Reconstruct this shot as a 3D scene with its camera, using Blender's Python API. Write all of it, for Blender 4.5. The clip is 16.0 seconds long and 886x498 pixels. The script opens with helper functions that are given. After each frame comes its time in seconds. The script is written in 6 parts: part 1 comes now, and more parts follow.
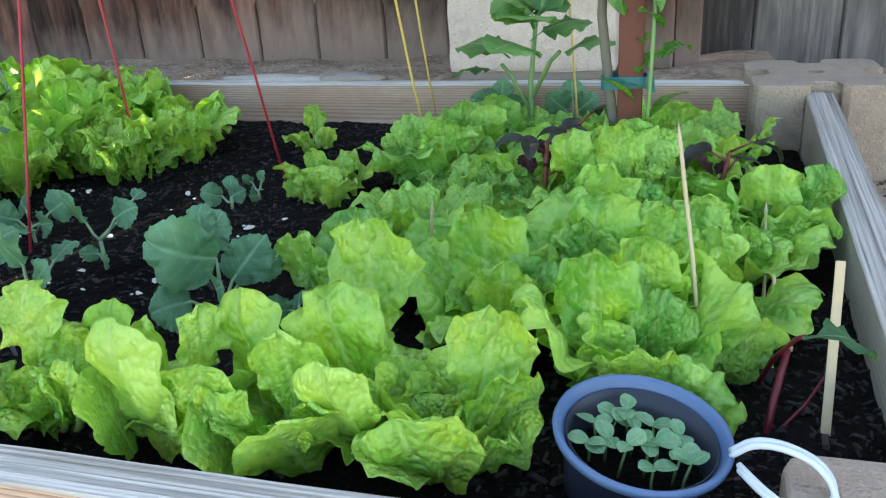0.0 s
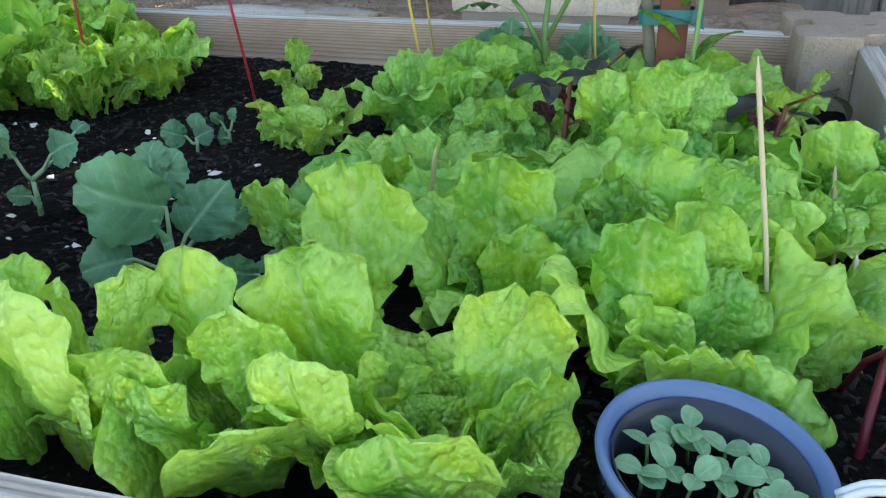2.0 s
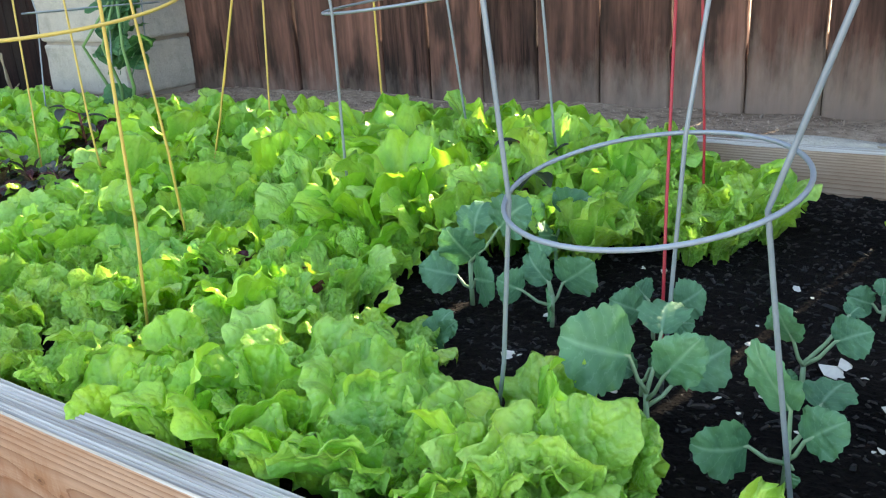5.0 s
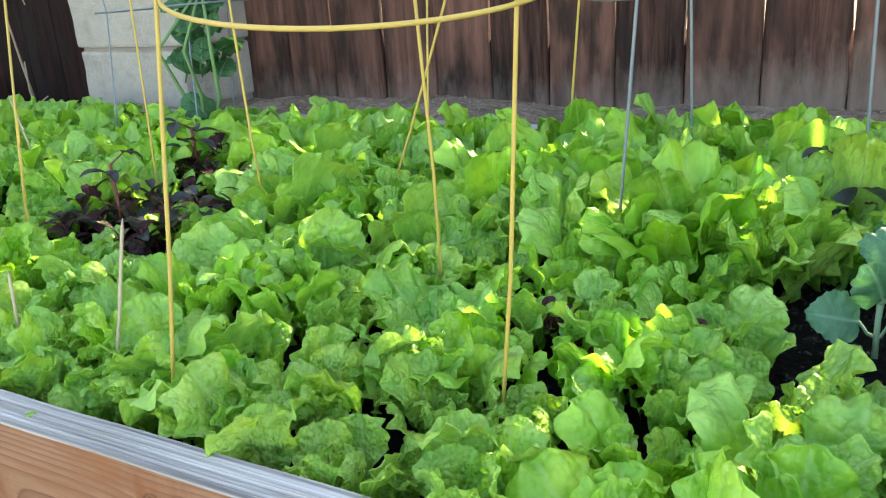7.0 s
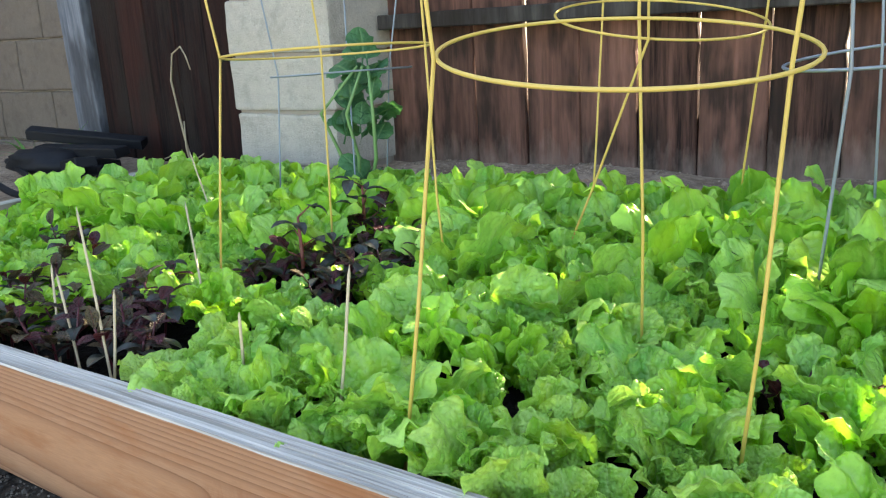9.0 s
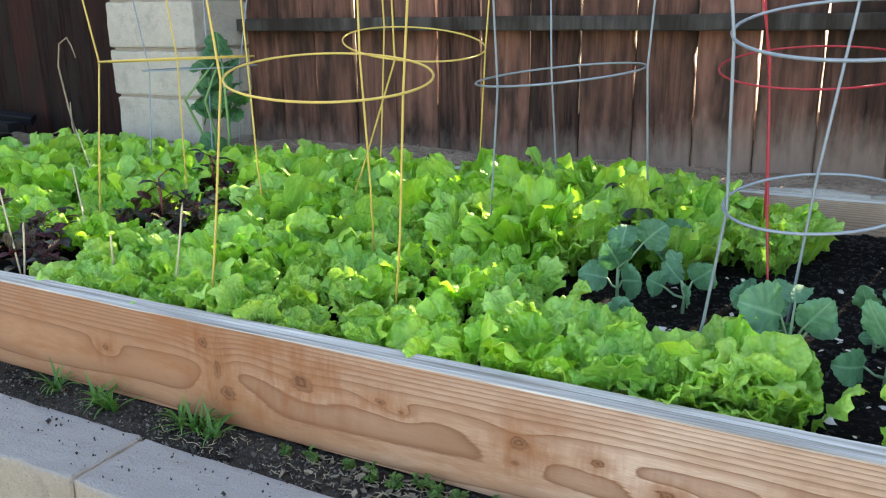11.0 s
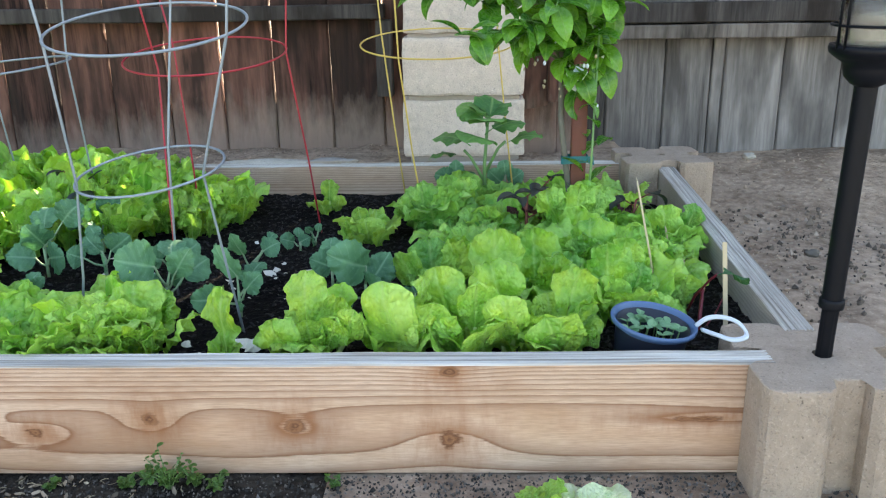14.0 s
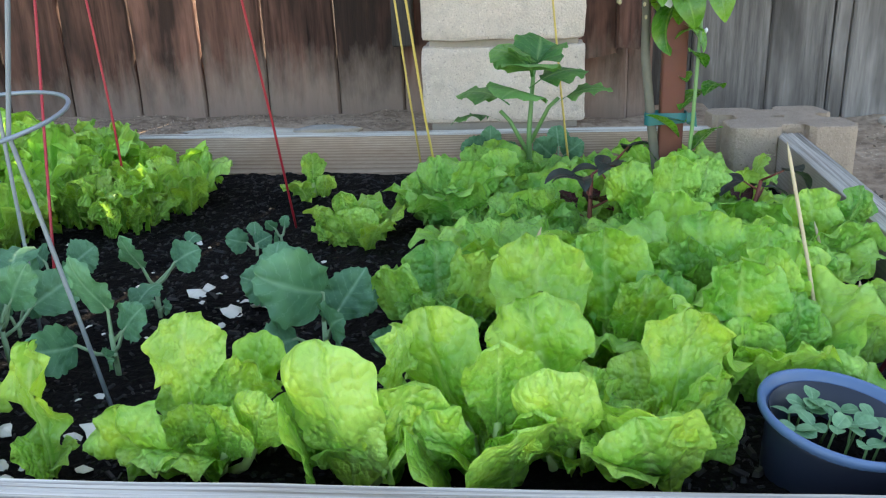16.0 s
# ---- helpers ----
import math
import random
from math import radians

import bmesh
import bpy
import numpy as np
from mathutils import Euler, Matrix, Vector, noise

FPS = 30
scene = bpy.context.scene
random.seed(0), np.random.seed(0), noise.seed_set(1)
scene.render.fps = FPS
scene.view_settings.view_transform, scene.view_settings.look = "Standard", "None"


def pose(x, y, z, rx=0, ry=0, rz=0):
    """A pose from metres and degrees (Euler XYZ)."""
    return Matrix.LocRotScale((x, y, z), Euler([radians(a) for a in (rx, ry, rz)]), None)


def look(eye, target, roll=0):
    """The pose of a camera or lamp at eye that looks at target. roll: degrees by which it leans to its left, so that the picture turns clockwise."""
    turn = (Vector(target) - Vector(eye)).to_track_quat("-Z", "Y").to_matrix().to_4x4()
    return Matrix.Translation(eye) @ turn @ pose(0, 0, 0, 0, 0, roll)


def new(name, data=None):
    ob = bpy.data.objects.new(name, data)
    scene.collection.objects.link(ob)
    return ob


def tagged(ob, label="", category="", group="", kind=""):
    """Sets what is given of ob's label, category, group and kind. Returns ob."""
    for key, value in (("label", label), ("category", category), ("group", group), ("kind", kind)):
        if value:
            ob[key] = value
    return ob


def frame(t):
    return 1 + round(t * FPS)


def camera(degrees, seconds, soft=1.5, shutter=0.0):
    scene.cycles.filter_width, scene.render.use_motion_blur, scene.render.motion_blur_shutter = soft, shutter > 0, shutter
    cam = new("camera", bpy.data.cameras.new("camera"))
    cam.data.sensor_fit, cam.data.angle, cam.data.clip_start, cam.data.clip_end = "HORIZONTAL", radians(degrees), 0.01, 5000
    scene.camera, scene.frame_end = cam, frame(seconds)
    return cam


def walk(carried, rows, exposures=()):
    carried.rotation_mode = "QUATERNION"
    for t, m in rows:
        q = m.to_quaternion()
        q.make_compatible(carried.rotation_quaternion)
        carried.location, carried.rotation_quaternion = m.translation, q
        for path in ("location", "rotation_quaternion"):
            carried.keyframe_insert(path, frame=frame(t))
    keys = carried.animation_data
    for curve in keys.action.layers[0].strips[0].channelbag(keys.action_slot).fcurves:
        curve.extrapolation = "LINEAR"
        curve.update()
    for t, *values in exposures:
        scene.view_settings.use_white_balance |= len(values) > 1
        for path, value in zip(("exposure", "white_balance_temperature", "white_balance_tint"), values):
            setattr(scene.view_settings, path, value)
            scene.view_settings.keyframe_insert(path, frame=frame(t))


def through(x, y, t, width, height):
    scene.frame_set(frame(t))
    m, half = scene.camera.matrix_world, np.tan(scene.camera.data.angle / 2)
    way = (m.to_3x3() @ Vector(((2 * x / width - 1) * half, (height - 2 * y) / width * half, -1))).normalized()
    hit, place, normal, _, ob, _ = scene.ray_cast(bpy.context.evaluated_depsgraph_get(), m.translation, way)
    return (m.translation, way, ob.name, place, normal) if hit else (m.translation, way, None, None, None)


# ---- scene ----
cam = camera(56.1, 16.0, 1.2)
PATH = [
    (0, (-0.278, -0.333, 0.465), (-0.802, 1.431, -0.318), -3.6),
    (0.5, (-0.295, -0.281, 0.446), (-0.812, 1.481, -0.349), -3.3),
    (1, (-0.295, -0.186, 0.441), (-0.792, 1.575, -0.368), -2.8),
    (1.5, (-0.294, -0.145, 0.423), (-0.767, 1.607, -0.419), -2.4),
    (2, (-0.329, -0.211, 0.407), (-0.808, 1.525, -0.463), -0.9),
    (2.5, (-0.381, -0.264, 0.433), (-0.896, 1.469, -0.422), 1.5),
    (3, (-0.421, -0.275, 0.462), (-1.106, 1.426, -0.336), -0.5),
    (3.5, (-0.518, -0.308, 0.47), (-1.325, 1.36, -0.282), -0.4),
    (4, (-0.586, -0.299, 0.492), (-1.629, 1.229, -0.266), -2.7),
    (4.2, (-0.603, -0.291, 0.495), (-1.711, 1.21, -0.226), -3.4),
    (6.3, (-1.162, -0.335, 0.483), (-2.097, 1.304, -0.179), -4.9),
    (6.5, (-1.189, -0.331, 0.486), (-2.129, 1.308, -0.17), -5.0),
    (7, (-1.264, -0.339, 0.476), (-2.19, 1.3, -0.198), -3.8),
    (7.5, (-1.325, -0.344, 0.474), (-2.398, 1.207, -0.192), -4.3),
    (8, (-1.367, -0.362, 0.475), (-2.523, 1.178, -0.067), -4.1),
    (8.2, (-1.383, -0.365, 0.473), (-2.558, 1.172, -0.036), -4.0),
    (10.3, (-1.159, -0.688, 0.546), (-2.105, 0.986, -0.003), -1.5),
    (10.5, (-1.099, -0.731, 0.559), (-2.031, 0.95, 0.005), -1.5),
    (11, (-0.914, -0.79, 0.549), (-1.817, 0.906, -0.006), -0.9),
    (11.5, (-0.823, -0.882, 0.567), (-1.701, 0.826, 0.008), -1.3),
    (12, (-0.749, -0.943, 0.567), (-1.504, 0.819, -0.001), -2.5),
    (12.5, (-0.681, -0.958, 0.58), (-1.181, 0.887, -0.008), -1.2),
    (13, (-0.612, -0.942, 0.579), (-0.913, 0.943, -0.018), -1.1),
    (13.5, (-0.571, -0.931, 0.57), (-0.632, 0.976, -0.031), -0.2),
    (14, (-0.54, -0.902, 0.569), (-0.588, 1.005, -0.034), -0.9),
    (14.5, (-0.472, -0.785, 0.541), (-0.527, 1.12, -0.065), -0.7),
    (15, (-0.446, -0.669, 0.518), (-0.596, 1.23, -0.09), -1.4),
    (15.5, (-0.504, -0.545, 0.493), (-0.67, 1.351, -0.122), -1.7),
    (16, (-0.511, -0.399, 0.443), (-0.688, 1.486, -0.202), -2.0),
]
EXPOSURE, KELVIN, TINT = 2.35, 7700, 10
walk(cam, [(t, look(eye, target, roll)) for t, eye, target, roll in PATH], [(t, EXPOSURE + e, KELVIN, TINT) for t, e in ((0, 0.04), (1, 0.10), (2, 0.0), (3.5, 0.06), (4.2, 0.06), (6.5, -0.1), (8.2, -0.08), (10.5, -0.2), (12.5, -0.14), (13.5, -0.08), (14.5, -0.1), (16, -0.04))])

# ---- light: open shade, low sun behind the fence ----
SUN_ELEVATION, SUN_AZIMUTH = radians(38), radians(12)   # azimuth from +y towards +x
world = bpy.data.worlds.new("sky")
scene.world = world
world.use_nodes = True
wn, wl = world.node_tree.nodes, world.node_tree.links
sky = wn.new("ShaderNodeTexSky")
sky.sky_type, sky.sun_disc = "NISHITA", False
sky.sun_elevation, sky.sun_rotation = SUN_ELEVATION, SUN_AZIMUTH
wl.new(sky.outputs[0], wn["Background"].inputs[0])
wn["Background"].inputs[1].default_value = 0.15
sun = new("sun", bpy.data.lights.new("sun", "SUN"))
sun.data.energy, sun.data.angle, sun.data.color = 5.0, radians(0.5), (1, 0.93, 0.8)
sun_way = Vector((math.sin(SUN_AZIMUTH) * math.cos(SUN_ELEVATION), math.cos(SUN_AZIMUTH) * math.cos(SUN_ELEVATION), math.sin(SUN_ELEVATION)))
sun.matrix_world = look(sun_way * 20, (0, 0, 0))


# ---- material tools ----
class Nodes:
    """Short calls for building one node material."""

    def __init__(self, name):
        self.mat = bpy.data.materials.new(name)
        self.mat.use_nodes = True
        self.tree = self.mat.node_tree
        self.bsdf = self.tree.nodes["Principled BSDF"]
        self.out = self.tree.nodes["Material Output"]

    def add(self, kind, *ins, operation="", data_type="", blend_type=""):
        n = self.tree.nodes.new("ShaderNode" + kind)
        if operation:
            n.operation = operation
        if data_type:
            n.data_type = data_type
        if blend_type:
            n.blend_type = blend_type
        for i, v in enumerate(ins):
            self.put(n, i, v)
        return n

    def put(self, n, i, v):
        if v is None:
            return
        if isinstance(v, bpy.types.NodeSocket):
            self.tree.links.new(v, n.inputs[i])
        else:
            n.inputs[i].default_value = v

    def math(self, op, a, b=None, c=None):
        return self.add("Math", a, b, c, operation=op).outputs[0]

    def mix(self, f, a, b, blend="MIX"):
        n = self.add("Mix", data_type="RGBA", blend_type=blend)
        for i, v in ((0, f), (6, a), (7, b)):
            self.put(n, i, v)
        return n.outputs[2]

    def ramp(self, f, *stops):
        n = self.add("ValToRGB", f)
        e = n.color_ramp.elements
        while len(e) < len(stops):
            e.new(0.5)
        for s, (p, c) in zip(e, stops):
            s.position, s.color = p, (c, c, c, 1) if isinstance(c, (int, float)) else (*c, 1)
        return n.outputs[0]

    def noise(self, co, scale, detail=4.0, rough=0.55, distort=0.0):
        n = self.add("TexNoise", co)
        n.inputs["Scale"].default_value, n.inputs["Detail"].default_value = scale, detail
        n.inputs["Roughness"].default_value, n.inputs["Distortion"].default_value = rough, distort
        return n.outputs[0]

    def coords(self, scale=(1, 1, 1), kind="Object", shift=None):
        co = self.add("TexCoord").outputs[kind]
        n = self.add("Mapping", co)
        n.inputs["Scale"].default_value = scale
        if shift is not None:
            self.put(n, 1, shift)
        return n.outputs[0]

    def random(self):
        return self.add("ObjectInfo").outputs["Random"]

    def scatter_shift(self):
        r = self.random()
        return self.add("CombineXYZ", self.math("MULTIPLY", r, 37.0), self.math("MULTIPLY", r, 91.0), self.math("MULTIPLY", r, 53.0)).outputs[0]

    def bump(self, h, strength, distance=0.002, normal=None):
        n = self.add("Bump")
        n.inputs["Strength"].default_value, n.inputs["Distance"].default_value = strength, distance
        self.put(n, "Height", h)
        if normal is not None:
            self.put(n, "Normal", normal)
        return n.outputs[0]

    def done(self, color, rough=0.7, normal=None, metal=0.0, spec=0.5):
        b = self.bsdf
        self.put(b, "Base Color", color if isinstance(color, bpy.types.NodeSocket) else (*color, 1))
        self.put(b, "Roughness", rough)
        self.put(b, "Metallic", metal)
        self.put(b, "Specular IOR Level", spec)
        if normal is not None:
            self.put(b, "Normal", normal)
        return self.mat


def leaf_material(name, dark, light, vein, gloss=0.42, through=0.30, glow=1.4, blister=60.0, depth=0.004, warm=0.0, crease_shade=0.1):
    """Leaf with midrib and side veins by its UV (u across from -1 to 1, v from stalk to tip)."""
    m = Nodes(name)
    uv = m.add("UVMap").outputs[0]
    xyz = m.add("SeparateXYZ", uv)
    u, v = m.math("ABSOLUTE", xyz.outputs[0]), xyz.outputs[1]
    obj = m.coords(shift=m.scatter_shift())
    fine = m.noise(obj, blister * 2.6, 3, 0.5)
    broad = m.noise(obj, 3.2, 3, 0.5)
    swirl = m.add("VectorMath", obj, m.add("VectorMath", m.add("TexNoise", obj).outputs[1], (0.02, 0.02, 0.02), operation="MULTIPLY").outputs[0], operation="ADD").outputs[0]
    cells = m.add("TexVoronoi", swirl)
    cells.feature = "SMOOTH_F1"
    cells.inputs["Smoothness"].default_value = 0.5
    cells.inputs["Scale"].default_value = blister
    pucker = m.math("MULTIPLY", cells.outputs[0], cells.outputs[0])
    warp = m.math("MULTIPLY_ADD", m.noise(obj, 22, 2), 0.12, -0.06)
    rib = m.math("LESS_THAN", u, m.math("MULTIPLY_ADD", v, -0.05, 0.07))
    ribsoft = m.ramp(u, (0.0, 1.0), (0.12, 0.0))
    side = m.math("PINGPONG", m.math("ADD", m.math("MULTIPLY_ADD", u, -0.28, v), warp), 0.075)
    sidev = m.ramp(m.math("MULTIPLY", side, 13.0), (0.0, 1.0), (0.14, 0.0))
    veins = m.math("MAXIMUM", ribsoft, m.math("MULTIPLY", sidev, 0.45))
    tone = m.math("ADD", m.math("MULTIPLY", m.random(), 0.55), m.math("MULTIPLY_ADD", broad, 1.2, -0.40))
    tone = m.math("ADD", tone, m.math("MULTIPLY_ADD", u, 0.18, -0.08))
    tone = m.math("ADD", tone, m.math("MULTIPLY_ADD", v, 0.45, -0.30))
    col = m.mix(m.ramp(tone, (0.1, 0.0), (0.95, 1.0)), (*dark, 1), (*light, 1))
    col = m.mix(m.math("MULTIPLY", m.ramp(m.noise(obj, 1.9, 2, 0.5), (0.5, 0.0), (0.68, 1.0)), warm), col, (light[0] * 1.12, light[1] * 0.96, light[2] * 0.3, 1))
    # Shade in the hollows between blisters, mixed into the leaf colour.
    col = m.mix(m.math("MULTIPLY", m.ramp(pucker, (0.15, 0.0), (0.6, 1.0)), crease_shade), col, tuple(c * 0.75 for c in dark) + (1,))
    col = m.mix(m.math("MULTIPLY", veins, 0.55), col, (*vein, 1))
    h = m.math("ADD", m.math("MULTIPLY", pucker, -1.0), m.math("MULTIPLY_ADD", ribsoft, -0.25, m.math("MULTIPLY", fine, 0.25)))
    nrm = m.bump(h, 0.9, depth)
    m.done(col, m.math("MULTIPLY_ADD", fine, 0.2, gloss - 0.1), nrm, 0, 0.5)
    tr = m.add("BsdfTranslucent")
    m.put(tr, 0, m.mix(1.0, col, (glow, glow * 1.05, glow * 0.6, 1), "MULTIPLY"))
    m.put(tr, 1, nrm)
    ms = m.add("MixShader", through, m.bsdf.outputs[0], tr.outputs[0])
    m.tree.links.new(ms.outputs[0], m.out.inputs[0])
    return m.mat


LETTUCE = leaf_material("lettuce_leaf", (0.15, 0.42, 0.055), (0.48, 0.76, 0.17), (0.46, 0.68, 0.22), gloss=0.31, depth=0.0034, blister=15, warm=0.45, crease_shade=0.07)
LETTUCE_PALE = leaf_material("pale_lettuce_leaf", (0.18, 0.43, 0.055), (0.49, 0.73, 0.16), (0.5, 0.7, 0.25), gloss=0.31, depth=0.0036, blister=16, warm=0.45, crease_shade=0.07)
LETTUCE_DEEP = leaf_material("deep_green_lettuce_leaf", (0.1, 0.35, 0.055), (0.4, 0.69, 0.17), (0.38, 0.6, 0.2), gloss=0.31, depth=0.0042, blister=16, warm=0.3, crease_shade=0.08)
LETTUCE_FRESH = leaf_material("fresh_green_lettuce_leaf", (0.15, 0.44, 0.035), (0.49, 0.79, 0.11), (0.44, 0.68, 0.18), gloss=0.31, depth=0.0028, blister=13, warm=0.45, crease_shade=0.06)
LETTUCE_WHITE = leaf_material("blanched_lettuce_leaf", (0.52, 0.66, 0.34), (0.80, 0.84, 0.64), (0.85, 0.87, 0.72), gloss=0.4, depth=0.003, blister=12)
BRASSICA = leaf_material("cabbage_leaf", (0.052, 0.17, 0.082), (0.135, 0.32, 0.155), (0.26, 0.46, 0.29), gloss=0.55, through=0.22, blister=9, depth=0.0012)
RED_LEAF = leaf_material("dark_red_leaf", (0.034, 0.026, 0.016), (0.14, 0.105, 0.045), (0.22, 0.05, 0.05), gloss=0.4, through=0.2, blister=14, depth=0.004)
MAROON_LEAF = leaf_material("maroon_leaf", (0.05, 0.006, 0.012), (0.11, 0.025, 0.035), (0.2, 0.02, 0.04), gloss=0.35, through=0.25, blister=14, depth=0.004)
DUSK_LEAF = leaf_material("dusky_leaf", (0.014, 0.026, 0.022), (0.05, 0.06, 0.05), (0.10, 0.03, 0.04), gloss=0.4, through=0.15, blister=6, depth=0.001)
CITRUS = leaf_material("citrus_leaf", (0.035, 0.15, 0.02), (0.20, 0.46, 0.04), (0.28, 0.48, 0.10), gloss=0.28, through=0.3, blister=5, depth=0.001)
SOFT_LEAF = leaf_material("squash_leaf", (0.028, 0.12, 0.045), (0.09, 0.25, 0.085), (0.22, 0.38, 0.17), gloss=0.55, through=0.25, blister=9, depth=0.003)
TALL_LEAF = leaf_material("toothed_leaf", (0.05, 0.18, 0.045), (0.20, 0.42, 0.11), (0.30, 0.48, 0.18), gloss=0.5, through=0.3, blister=14, depth=0.002)
COTYLEDON = leaf_material("sprout_leaf", (0.10, 0.26, 0.12), (0.22, 0.42, 0.22), (0.3, 0.5, 0.3), gloss=0.45, through=0.2, blister=5, depth=0.0005)


def plain(name, color, rough=0.6, metal=0.0, vary=0.15, scale=60.0, bump=0.2, dist=0.001, spec=0.5, bits=0.0):
    m = Nodes(name)
    co = m.coords(shift=m.scatter_shift())
    n = m.noise(co, scale, 5)
    b = m.noise(co, scale * 0.12, 3)
    f = m.math("ADD", m.math("MULTIPLY_ADD", n, vary, -vary / 2), m.math("MULTIPLY_ADD", b, vary * 1.4, 1 - vary * 0.7))
    if bits:
        f = m.math("MULTIPLY", f, m.math("MULTIPLY_ADD", m.math("POWER", m.add("NewGeometry").outputs["Random Per Island"], 2.0), bits, 1 - bits * 0.4))
    col = m.mix(1.0, (*color, 1), m.add("CombineXYZ", f, f, f).outputs[0], "MULTIPLY")
    return m.done(col, m.math("MULTIPLY_ADD", n, 0.25, rough - 0.12), m.bump(n, bump, dist), metal, spec)


STALK_GREEN = plain("green_stalk", (0.16, 0.30, 0.10), 0.5)
STALK_PALE = plain("pale_green_stalk", (0.24, 0.36, 0.20), 0.55)
STALK_LETTUCE = plain("pale_lettuce_stalk", (0.42, 0.58, 0.20), 0.45)
STALK_RED = plain("red_stalk", (0.15, 0.010, 0.022), 0.4)
STEM_PURPLE = plain("purple_stem", (0.09, 0.012, 0.02), 0.45)
STEM_RUST = plain("rusty_red_stem", (0.22, 0.055, 0.035), 0.5)
BARK = plain("grey_bark", (0.14, 0.13, 0.10), 0.85, 0, 0.5, 90, 0.6, 0.002)
WIRE_YELLOW = plain("yellow_coated_wire", (0.66, 0.46, 0.11), 0.42, 0, 0.12, 200, 0.1)
WIRE_RED = plain("red_coated_wire", (0.40, 0.022, 0.035), 0.4, 0, 0.12, 200, 0.1)
WIRE_GREY = plain("galvanised_wire", (0.27, 0.31, 0.35), 0.45, 0.35, 0.25, 200, 0.2)
SKEWER = plain("bamboo", (0.56, 0.44, 0.27), 0.6, 0, 0.25, 120, 0.2)
POT_BLUE = plain("blue_grey_plastic", (0.072, 0.14, 0.27), 0.42, 0, 0.1, 40, 0.05)
POT_DARK = plain("dark_pot_plastic", (0.018, 0.024, 0.038), 0.38, 0, 0.15, 40, 0.05)
WHITE_PLASTIC = plain("white_plastic", (0.66, 0.70, 0.76), 0.4, 0, 0.1, 40, 0.05)
BLACK_METAL = plain("black_lamp_plastic", (0.005, 0.0055, 0.008), 0.45, 0, 0.2, 50, 0.1, 0.001, 0.16)
EGGSHELL = plain("eggshell", (0.68, 0.64, 0.56), 0.6, 0, 0.2, 300, 0.1)
CLOD = plain("dirt_clod", (0.34, 0.255, 0.19), 0.95, 0, 0.5, 120, 0.4, bits=1.2)
MUD = plain("dried_mud", (0.36, 0.27, 0.205), 0.95, 0, 0.4, 120, 0.4, bits=0.8)
DARK_CLOD = plain("dark_dirt_clod", (0.22, 0.172, 0.135), 0.95, 0, 0.5, 120, 0.4, bits=1.6)
PEBBLE = plain("grey_pebble", (0.105, 0.092, 0.078), 0.85, 0, 0.5, 120, 0.4, bits=1.8)
STRAW = plain("dry_straw", (0.38, 0.31, 0.20), 0.8, 0, 0.4, 120, 0.3)
CHIP = plain("dark_wood_chip", (0.011, 0.0085, 0.0075), 0.7, 0, 0.6, 150, 0.5, bits=2.4)
TAPE = plain("teal_tie_tape", (0.01, 0.16, 0.17), 0.4)
STAKE_BROWN = plain("brown_red_stake", (0.14, 0.045, 0.028), 0.75, 0, 0.4, 80, 0.4)
TARP = plain("black_plastic_sheet", (0.008, 0.009, 0.012), 0.6, 0, 0.3, 20, 0.2, 0.003, 0.25)
MORTAR = plain("mortar", (0.34, 0.29, 0.24), 0.9, 0, 0.3, 200, 0.5)
WEED = leaf_material("weed_leaf", (0.06, 0.15, 0.03), (0.16, 0.30, 0.06), (0.2, 0.3, 0.1), blister=8, depth=0.001)
GRASS = leaf_material("grass_blade", (0.05, 0.16, 0.03), (0.14, 0.32, 0.06), (0.2, 0.35, 0.1), blister=6, depth=0.0005)


def soil_material(name, dark, light, scale=130.0, strength=0.9, dist=0.006):
    m = Nodes(name)
    co = m.coords()
    n, c, b = m.noise(co, scale, 6, 0.65), m.noise(co, scale * 4, 3), m.noise(co, 6, 4)
    vor = m.add("TexVoronoi", co)
    vor.inputs["Scale"].default_value = scale * 1.3
    f = m.math("ADD", m.math("MULTIPLY", n, 0.7), m.math("MULTIPLY_ADD", b, 0.8, -0.3))
    col = m.mix(m.ramp(f, (0.3, 0.0), (0.75, 1.0)), (*dark, 1), (*light, 1))
    col = m.mix(m.math("MULTIPLY", m.ramp(c, (0.66, 0.0), (0.74, 1.0)), 0.5), col, (*[min(1, x * 2.2) for x in light], 1))
    h = m.math("ADD", n, m.math("MULTIPLY", vor.outputs[0], 0.6))
    return m.done(col, 0.95, m.bump(h, strength, dist), 0, 0.12)


SOIL = soil_material("black_compost", (0.0022, 0.0019, 0.0019), (0.016, 0.012, 0.010), 130, 1.0, 0.008)
DIRT = soil_material("dry_grey_dirt", (0.22, 0.155, 0.110), (0.58, 0.435, 0.32), 48, 0.9, 0.008)
EARTH = soil_material("dark_damp_earth", (0.012, 0.010, 0.008), (0.12, 0.098, 0.077), 75, 1.0, 0.010)


